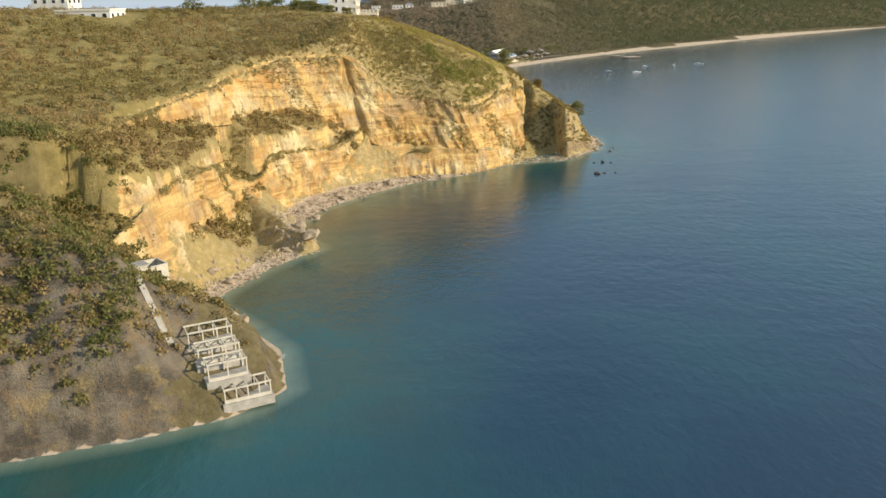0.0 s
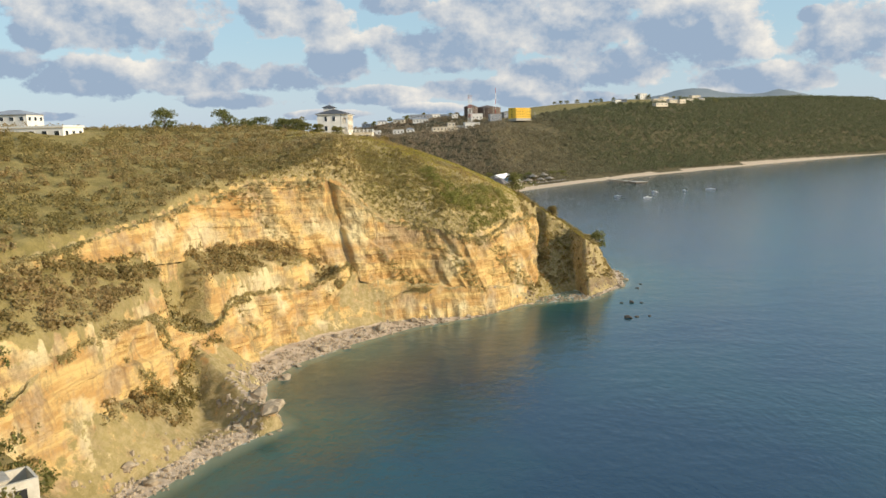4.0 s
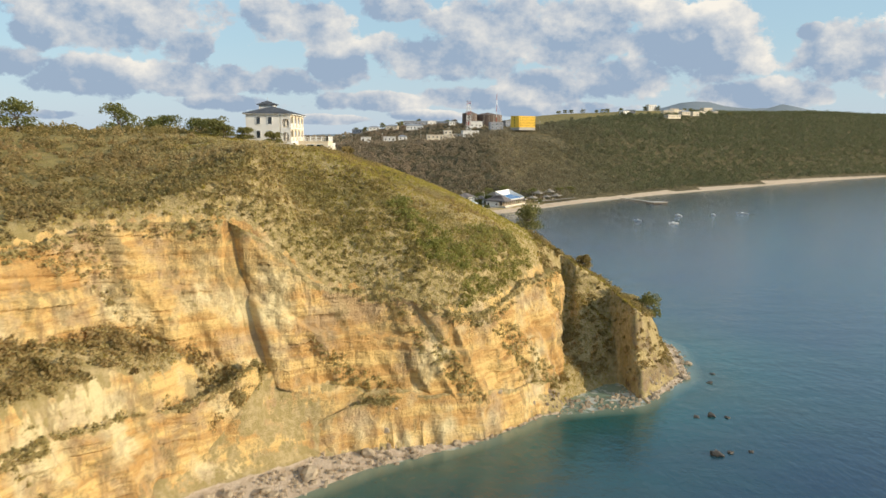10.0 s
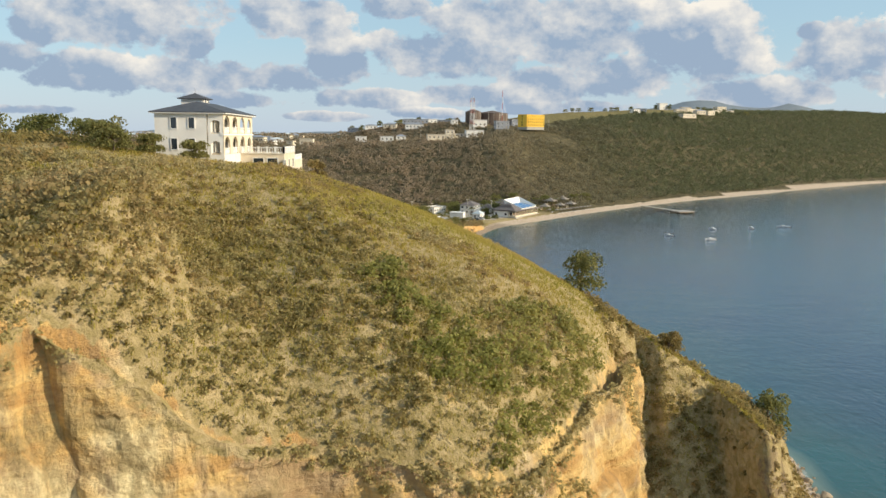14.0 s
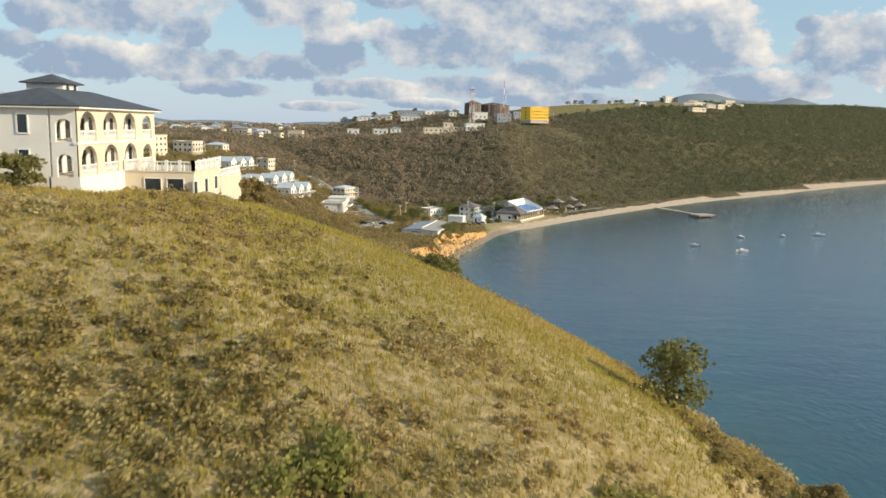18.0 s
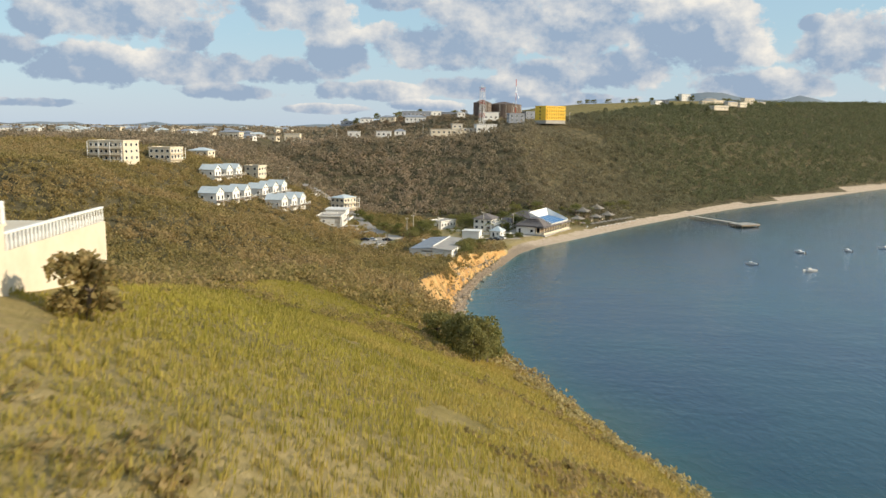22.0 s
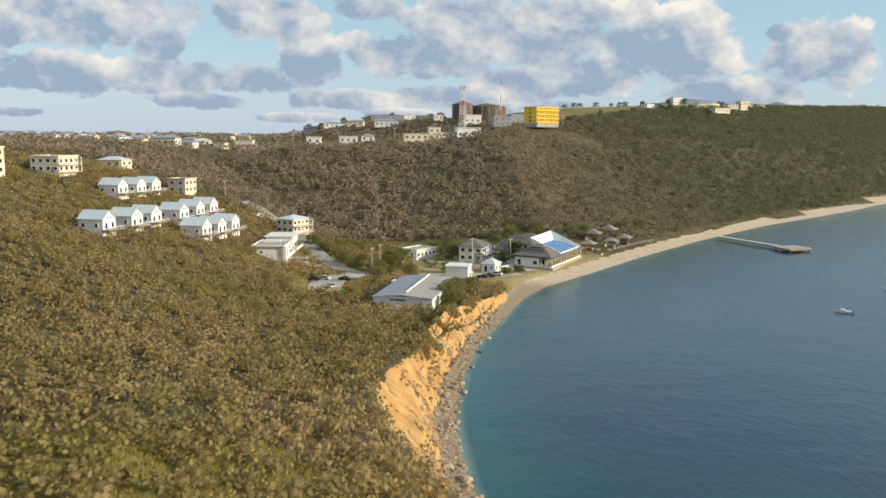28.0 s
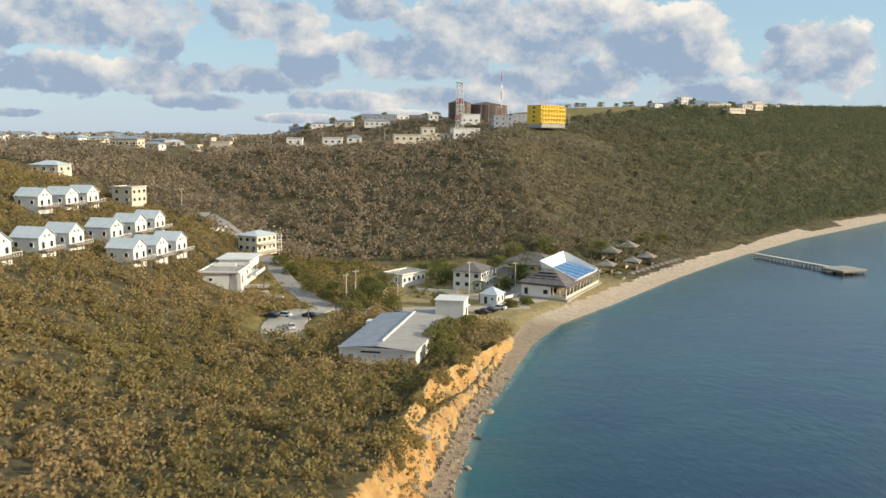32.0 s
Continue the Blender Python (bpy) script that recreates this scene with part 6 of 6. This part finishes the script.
# ---- beach ----
def hut(x, y, r, h, label="thatched beach shelter on wooden posts"):
    o = thing("beach_hut", x, y, ground_at(x, y) - 0.1, -30, label, "hut", "thatched beach huts")
    for sx in (-1, 1):
        for sy in (-1, 1):
            part("post", rod(bmesh.new(), (sx * r * 0.7, sy * r * 0.7, -0.3), (sx * r * 0.7, sy * r * 0.7, h), 0.11), M_WOOD, o)
    roof = part("thatch", hip(bmesh.new(), r * 1.6, r * 1.6, h, r * 0.45, 0.6, 0.3, 0.25), M_THATCH, o)
    part("thatch_cap", hip(bmesh.new(), r * 0.4, r * 0.4, h + r * 0.36, r * 0.2, 0.25, 0.1, 0.15), M_THATCH, roof)
    part("back_wall", B(-r * 0.68, 0, h / 2, 0.15, r * 1.3, h), M_CREAM, o)
    part("counter", B(r * 0.6, 0, 0.5, 0.3, r * 1.2, 1.0), M_WOOD, o)
    return o


for x, y, r, h in ((92, 284, 3.4, 3.0), (104, 291, 3.0, 3.2), (113, 301, 3.6, 3.2), (99, 303, 4.0, 3.4), (110, 316, 4.2, 3.4), (84, 277, 2.4, 2.6)):
    hut(x, y, r, h)


def parasol(x, y):
    o = thing("beach_parasol", x, y, ground_at(x, y) - 0.15, 0, "small thatched parasol on the sand", "parasol", "beach parasols")
    part("pole", rod(bmesh.new(), (0, 0, 0), (0, 0, 2.5), 0.06), M_WOOD, o)
    bm = bmesh.new()
    bmesh.ops.create_cone(bm, cap_ends=True, segments=12, radius1=1.5, radius2=0.05, depth=0.75, matrix=pose(0, 0, 2.5))
    part("canopy", bm, M_THATCH, o)
    return o


def lounger(x, y, turn):
    o = thing("sun_lounger", x, y, ground_at(x, y) + 0.02, turn, "white sun lounger on the beach", "lounger", "sun loungers")
    part("seat", B(0, -0.3, 0.34, 0.62, 1.3, 0.07), M_TRIM, o)
    part("backrest", B(0, 0.62, 0.52, 0.62, 0.75, 0.07, rx=32), M_TRIM, o)
    for sx in (-0.27, 0.27):
        for sy in (-0.8, 0.5):
            part("leg", B(sx, sy, 0.16, 0.06, 0.06, 0.34), M_TRIM, o)
    return o


para = parasol(93, 272)
bed = lounger(94.5, 270, -40)
for i in range(11):
    x, y = 97 + 3.1 * i, 274.5 + 3.3 * i
    d = shore_distance(np.array([x]), np.array([y]))[0][0]
    x, y = x - 0.7 * (8.5 - d) * 0.72, y + 0.7 * (8.5 - d) * 0.72
    copy_thing(para, pose(x, y, ground_at(x, y) - 0.15))
    copy_thing(bed, pose(x + 1.3, y - 1.2, ground_at(x + 1.3, y - 1.2) + 0.02, 0, 0, -45))


def pier():
    o = thing("pier", 174, 338, 1.5, math.degrees(math.atan2(-42, 15)), "grey timber pier with wide head over the water", "pier")
    L = 41.0
    for i in range(int(L / 0.6)):
        part("plank", B(0.3 + 0.6 * i, 0, 0, 0.55, 2.6, 0.12), M_BLEACHED, o)
    for s in (-1, 1):
        part("stringer", B(L / 2, s * 1.05, -0.22, L, 0.22, 0.30), M_WOOD, o)
    for i in range(10):
        for s in (-1, 1):
            part("pile", rod(bmesh.new(), (2 + 4 * i, s * 1.05, -6.5), (2 + 4 * i, s * 1.05, -0.05), 0.2), M_WOOD, o)
    part("head", B(L + 5.0, 1.5, -0.02, 10, 13, 0.30), M_CONCRETE, o)
    part("fender", B(L + 5.0, 1.5, -0.45, 10.4, 13.4, 0.5), M_WOOD, o)
    for a in (0.8, 5, 9.2):
        for b in (-4.2, 1.5, 7.2):
            part("pile", rod(bmesh.new(), (L + a, b, -6.5), (L + a, b, -0.1), 0.28), M_WOOD, o)


pier()


def boat(x, y, turn, long, label, mast_h=0.0):
    o = thing("boat", x, y, 0.0, turn, label, "boat", "moored boats")
    bm, rings = bmesh.new(), []
    for k in range(7):
        t = k / 6
        w = 0.17 * long * (1 - (2 * t - 0.72) ** 2 * (1.0 if t > 0.36 else 0.35)) if t < 1 else 0.02
        w = max(w, 0.03)
        y0 = (t - 0.5) * long
        rings.append([bm.verts.new(v) for v in ((-w, y0, 0.55 + 0.25 * t), (-w * 0.75, y0, -0.1), (0, y0, -0.3), (w * 0.75, y0, -0.1), (w, y0, 0.55 + 0.25 * t))])
    for a, b in zip(rings, rings[1:]):
        for i in range(4):
            bm.faces.new((a[i], a[i + 1], b[i + 1], b[i]))
        bm.faces.new((a[4], a[0], b[0], b[4]))
    bm.faces.new(rings[0])
    part("hull", bm, M_CARWHITE, o)
    part("cabin", B(0, 0.05 * long, 0.85, 0.16 * long, 0.25 * long, 0.6), M_TRIM, o)
    part("windscreen", B(0, 0.19 * long, 0.95, 0.15 * long, 0.03 * long, 0.35), M_GLASS, o)
    part("outboard", B(0, -0.52 * long, 0.45, 0.35, 0.4, 0.7), M_TYRE, o)
    if mast_h:
        part("mast", rod(bmesh.new(), (0, 0.1 * long, 0.6), (0, 0.1 * long, mast_h), 0.06), M_TRIM, o)


for x, y, turn, long, label in ((140, 167, 60, 5.0, "small white open boat at its mooring"), (176, 199, 30, 5.5, "small white motorboat at its mooring"), (157, 152, 100, 6.0, "white motorboat with low cabin at its mooring"),
                               (201, 204, 20, 4.5, "small dark-trimmed dinghy at its mooring"), (224, 212, 80, 7.5, "larger white motorboat at its mooring")):
    boat(x, y, turn, long, label)


# ---- ruins on the point ----
def ruin_frame(x, y, z, turn, w, dd, h, bays):
    o = thing("ruin", x, y, z, turn, "roofless concrete frame of a ruined beach house", "ruin", "ruined frames")
    part("slab", B(0, 0, -0.6, w + 0.8, dd + 0.8, 1.3), M_CONCRETE, o, "cracked grey floor slab")
    for i in range(bays + 1):
        for s in (-1, 1):
            part("column", B(-w / 2 + w * i / bays, s * dd / 2, h / 2, 0.17, 0.17, h), M_BLEACHED, o)
        part("cross_beam", B(-w / 2 + w * i / bays, 0, h - 0.1, 0.16, dd, 0.2), M_BLEACHED, o)
    for s in (-1, 1):
        part("beam", B(0, s * dd / 2, h + 0.02, w + 0.3, 0.18, 0.22), M_BLEACHED, o)
    part("low_wall", B(0, -dd / 2, 0.25, w, 0.2, 0.5), M_BLEACHED, o)
    return o


for x, y, turn, w, dd, h, bays in ((-37.0, -332.9, 25, 6.0, 3.0, 2.3, 3), (-35.2, -335.8, 25, 5.6, 2.8, 2.2, 3), (-33.5, -338.7, 25, 5.2, 2.8, 2.5, 2), (-30.8, -339.9, 25, 6.2, 2.8, 2.0, 4)):
    ruin_frame(x, y, ground_at(x, y) + 0.35, turn, w, dd, h, bays)


def hut_ruin():
    o = thing("ruined_hut", -51.5, -314, ground_at(-51.5, -314) - 0.4, 40, "small roofless concrete hut with dark openings", "ruin")
    for cx, cy, w, dd in ((0, -2, 6, 0.3), (0, 2, 6, 0.3), (-3, 0, 0.3, 4), (3, 0, 0.3, 4)):
        part("wall", B(cx, cy, 1.4, w, dd, 3.4), M_BLEACHED, o)
    for x in (-1.5, 1.2):
        windows_on(o, "y-", 2.15, x, 1.6, 1.4, 1.3, trim=M_BLEACHED, pane=M_DARK)
    part("roof_slab", B(-1.2, 0.6, 3.15, 3.6, 3.0, 0.2), M_CONCRETE, o)


hut_ruin()
ribbon("path_steps", ((-41, -337), (-44, -333.5), (-47, -330), (-50, -326)), 0.9, M_CONCRETE, "worn concrete steps down to the ruins", 0.15)


# ---- rocks ----
def boulder(seed, r, material):
    bm = bmesh.new()
    bmesh.ops.create_icosphere(bm, subdivisions=2, radius=r)
    for v in bm.verts:
        n = noise.noise(v.co * (1.1 / r) + Vector((seed * 3.7, seed, 1))) * 0.55 + noise.noise(v.co * (2.6 / r) + Vector((seed, 5, 2))) * 0.22
        v.co *= 1 + n
        v.co.z *= 0.72
    me = bpy.data.meshes.new("boulder")
    bm.to_mesh(me)
    bm.free()
    me.materials.append(material)
    return me


def rocks():
    r = np.random.default_rng(41)
    shapes = [boulder(i, 1.0, M_ROCK) for i in range(6)]
    dark = [boulder(10 + i, 1.0, M_DARKROCK) for i in range(4)]

    def lay(x, y, size, mesh, z=None, label="brown weathered boulder on the strand"):
        o = new("boulder", mesh)
        zz = ground_at(x, y) if z is None else z
        o.matrix_basis = pose(x, y, zz + 0.2 * size, r.uniform(-15, 15), r.uniform(-15, 15), r.uniform(0, 360)) @ Matrix.Diagonal((size, size * r.uniform(0.7, 1.2), size * r.uniform(0.7, 1), 1))
        tagged(o, label, "boulder", "boulders along the shore")

    for x, y, s in ((50, -196, 1.6), (52.5, -195.3, 0.9), (56, -195, 0.8), (53, -178.5, 1.0), (56, -178, 1.3), (58.5, -179, 0.9), (63, -158, 1.0), (66, -152, 0.8), (30, 150, 0.9), (26, 128, 1.0)):
        lay(x, y, 0.62 * s, dark[int(s * 7) % 4], -0.15, "dark wet rock standing in the water")
    for x, y, s in ((-14.5, -203, 1.7), (-20, -209, 1.0), (-27, -220, 1.2), (-33, -240, 1.4), (-31, -264, 2.4), (-34, -262, 2.0), (-30.5, -268, 1.8), (-38, -312, 2.2), (-40, -309, 1.8)):
        lay(x, y, s, shapes[int(s * 9) % 6])
    done = 0
    while done < 250:
        i = (r.integers(9, 31) if done < 200 else r.integers(27, 31))
        a, b = SH[i], SH[i + 1]
        t = r.random()
        d = (b - a) / np.linalg.norm(b - a)
        p = a + (b - a) * t + np.array([-d[1], d[0]]) * r.uniform(-1.5, 6)
        if -120 < p[1] < 20 or p[1] > 178:
            continue
        lay(p[0], p[1], 0.3 + 0.75 * r.random() ** 3, shapes[done % 6], max(-0.1, ground_at(p[0], p[1])))
        done += 1
    n = 3400
    i = r.integers(9, 31, n)
    t = r.random(n)[:, None]
    a, b = SH[i], SH[i + 1]
    d = (b - a) / np.linalg.norm(b - a, axis=1, keepdims=True)
    p = a + (b - a) * t + np.stack([-d[:, 1], d[:, 0]], 1) * r.uniform(-0.5, 7.5, (n, 1))
    z = np.maximum(land(p[:, 0], p[:, 1])[0], 0)
    keep = ((p[:, 1] < -120) | (p[:, 1] > 20)) & (p[:, 1] < 185) & (z < 4)
    p, z = p[keep], z[keep]
    s = 0.12 + 0.3 * r.random(len(p)) ** 2
    cube = np.array([(-1, -1, -1), (1, -1, -1), (1, 1, -1), (-1, 1, -1), (-0.7, -0.6, 0.8), (0.6, -0.7, 0.7), (0.7, 0.6, 0.9), (-0.6, 0.7, 0.6)])
    v = np.stack([p[:, 0], p[:, 1], z + 0.1], 1)[:, None] + s[:, None, None] * cube[None] * r.uniform(0.7, 1.3, (len(p), 8, 3))
    faces = np.array([(0, 1, 5, 4), (1, 2, 6, 5), (2, 3, 7, 6), (3, 0, 4, 7), (4, 5, 6, 7)])
    me = bpy.data.meshes.new("shore_stones")
    me.from_pydata(v.reshape(-1, 3).tolist(), [], (np.arange(len(p))[:, None, None] * 8 + faces).reshape(-1, 4).tolist())
    me.materials.append(M_ROCK)
    tagged(new("shore_stones", me), "loose brown stones strewn along the strand", "stones", kind="stuff")


rocks()


# ---- trees that stand alone ----
def tree(x, y, h, w, seed, label, leaves=L_GREEN, name="tree", z=None, group=""):
    r = np.random.default_rng(seed)
    o = thing(name, x, y, (ground_at(x, y) if z is None else z) - 0.2, r.uniform(0, 360), label, "tree", group)
    bm = bmesh.new()
    top = Vector((r.uniform(-0.1, 0.1) * h, r.uniform(-0.1, 0.1) * h, h * 0.5))
    rod(bm, (0, 0, 0), top, 0.045 * h, 0.028 * h, 8)
    part("trunk", bm, M_BARK, o)
    tips = []
    for i in range(7):
        a = i * 0.9 + r.random()
        tip = Vector((math.cos(a) * w * 0.36, math.sin(a) * w * 0.36, h * r.uniform(0.55, 0.9)))
        part("limb", rod(bmesh.new(), top * r.uniform(0.7, 1.0), tip, 0.018 * h, 0.006 * h, 5), M_BARK, o)
        tips.append(tip)
    c = np.array([[t.x, t.y, t.z - 0.16 * h] for t in tips] + [[t.x * 1.15, t.y * 1.15, h * 0.16] for t in tips] + [[0, 0, h * 0.6]] + [[r.uniform(-0.2, 0.2) * w, r.uniform(-0.2, 0.2) * w, h * r.uniform(0.5, 0.75)] for _ in range(4)])
    quads, tint = clumps(c, np.full(len(c), w * 0.5), np.full(len(c), h * 0.36), 130, 0.085 * h ** 0.6 + 0.12, r)
    crown = new("crown", leaf_mesh("crown", quads, tint, leaves))
    crown.parent = o
    return o


def palm(x, y, h, seed):
    r = np.random.default_rng(seed)
    o = thing("palm_tree", x, y, ground_at(x, y) - 0.2, r.uniform(0, 360), "coconut palm with slim leaning trunk", "palm tree", "palms of the village")
    bm = bmesh.new()
    lean, p = r.uniform(0.05, 0.14) * h, Vector((0, 0, 0))
    for i in range(6):
        q = Vector((lean * ((i + 1) / 6) ** 2, 0, h * (i + 1) / 6))
        rod(bm, p, q, 0.2 - 0.018 * i, 0.19 - 0.018 * i, 7)
        p = q
    part("trunk", bm, M_BARK, o)
    for i in range(13):
        a, droop = i * 2.4, r.uniform(0.1, 1.0)
        quads = []
        for k in range(9):
            t0 = k / 9
            c = p + Vector((math.cos(a) * 2.6 * t0, math.sin(a) * 2.6 * t0, 0.9 * t0 - (0.8 + droop) * 1.5 * t0 * t0))
            for s in (-1, 1):
                out = Vector((-math.sin(a) * s, math.cos(a) * s, -0.45)) * (0.75 * math.sin(0.5 + 2.4 * t0))
                f = Vector((math.cos(a), math.sin(a), 0)) * 0.16
                quads.append([c - f * 0.6, c + f * 0.6, c + out + f * 1.8, c + out + f * 1.2])
        fr = new("frond", leaf_mesh("frond", np.array([[list(v) for v in q] for q in quads]), r.random(len(quads)), L_GREEN))
        fr.parent = o
    return o


tree(27.5, -135.5, 6.6, 5.4, 1, "rounded green tree standing alone on the grassy slope")
tree(53, -146, 6.0, 4.6, 2, "small dark tree at the tip of the headland")
tree(-15.5, -111, 3.4, 2.8, 4, "small umbrella-shaped tree beside the villa", L_SCRUB)
tree(39, -143, 3.4, 3.0, 3, "thin-leaved shrub tree on the headland edge", L_SCRUB)
for i, (x, y, h, w) in enumerate(((10.5, -37, 7.2, 4.6), (8, -35, 6, 5), (12.3, -31, 7, 4.6), (5, -30, 4.5, 5), (9.5, -42, 5.5, 4), (13, -25, 5.5, 4.6))):
    tree(x, y, h, w, 20 + i, "dense green bush tree on the cliff edge", group="cliff-edge trees")
for i, (x, y, h, w) in enumerate(((-40, -141, 3.5, 4.5), (-36, -138, 3, 3.6), (-30, -137.5, 3.0, 3.4), (-43, -136, 4.5, 5), (-70, -118, 8, 8), (-64, -112, 7, 7), (-58, -122, 5.5, 7), (-50, -120, 5, 7), (-84, -140, 7, 7), (-48, -128, 4.5, 6))):
    tree(x, y, h, w, 40 + i, "dark bushy tree on the hilltop", group="hilltop trees")
for i, (x, y, h, w) in enumerate(((22, 178, 5, 6), (24, 184, 5.5, 6), (26, 190, 5, 5.5), (23, 170, 4.5, 5.5), (31, 198, 4, 5), (29, 262, 7, 8), (33, 268, 6, 7), (48, 248, 5, 5), (56, 262, 7, 6), (5, 244, 6, 6), (8, 232, 6, 6), (1, 212, 5, 6),
                                  (47, 224, 2.6, 4), (52, 228, 2.6, 4), (10, 252, 5.5, 6), (23, 272, 6, 7), (29, 278, 6.5, 7), (44, 266, 6, 6), (50, 278, 7, 7), (60, 298, 6, 7), (72, 302, 6, 7), (-6, 240, 5, 5.5), (-13, 248, 4.5, 6), (-22, 270, 5, 6), (-27, 280, 5, 6), (12, 222, 4, 5), (2, 226, 5, 5), (26, 228, 4, 4.5), (80, 286, 6, 6), (96, 308, 6, 7), (120, 326, 6, 7), (131, 335, 6, 7))):
    tree(x, y, h, w, 60 + i, "leafy green tree among the village houses", group="village trees")
rr = np.random.default_rng(77)
for i in range(34):
    x = rr.uniform(-75, 60) if i < 18 else rr.uniform(125, 330)
    y = rr.uniform(505, 690) if i < 18 else 520 + 0.75 * (x - 125) + rr.uniform(60, 120)
    tree(x, y, rr.uniform(4.5, 7.5), rr.uniform(4, 7), 120 + i, "small dark tree on the ridge skyline", L_FOREST, group="ridge trees")
for i in range(26):
    x, y = (rr.uniform(-95, 48), rr.uniform(700, 790)) if i < 12 else (rr.uniform(228, 350), rr.uniform(965, 1040)) if i < 20 else (rr.uniform(360, 520), rr.uniform(900, 1080))
    tree(x, y, rr.uniform(5, 9), rr.uniform(5, 9), 170 + i, "dark tree on the dry plateau", L_GREEN, group="plateau trees")
for i, (x, y, h) in enumerate(((50, 250, 8), (53, 255, 9), (58, 268, 8), (0, 205, 6), (-3, 208, 5), (-27, 240, 6), (46, 243, 7), (88, 290, 7), (102, 297, 7), (39, 235, 6), (57, 247, 8), (-10, 204, 5), (93, 294, 7), (60, 274, 9))):
    palm(x, y, h, 80 + i)

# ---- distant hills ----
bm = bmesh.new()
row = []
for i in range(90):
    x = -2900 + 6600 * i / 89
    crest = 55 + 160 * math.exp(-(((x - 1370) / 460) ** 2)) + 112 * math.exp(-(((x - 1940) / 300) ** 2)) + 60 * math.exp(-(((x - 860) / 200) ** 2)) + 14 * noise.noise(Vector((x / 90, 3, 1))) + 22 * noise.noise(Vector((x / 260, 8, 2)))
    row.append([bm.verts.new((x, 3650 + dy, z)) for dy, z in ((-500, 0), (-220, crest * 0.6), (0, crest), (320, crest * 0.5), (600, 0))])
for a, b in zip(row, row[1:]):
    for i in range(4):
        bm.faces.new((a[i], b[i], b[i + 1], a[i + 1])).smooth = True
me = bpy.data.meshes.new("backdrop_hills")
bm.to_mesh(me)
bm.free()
# Distance haze is put into the pale blue-grey base colour of the hills.
me.materials.append(plain("haze_tinted_hills", (0.20, 0.24, 0.27), (0.26, 0.29, 0.31), 0.004, 0.95, 0.0, 0.03))
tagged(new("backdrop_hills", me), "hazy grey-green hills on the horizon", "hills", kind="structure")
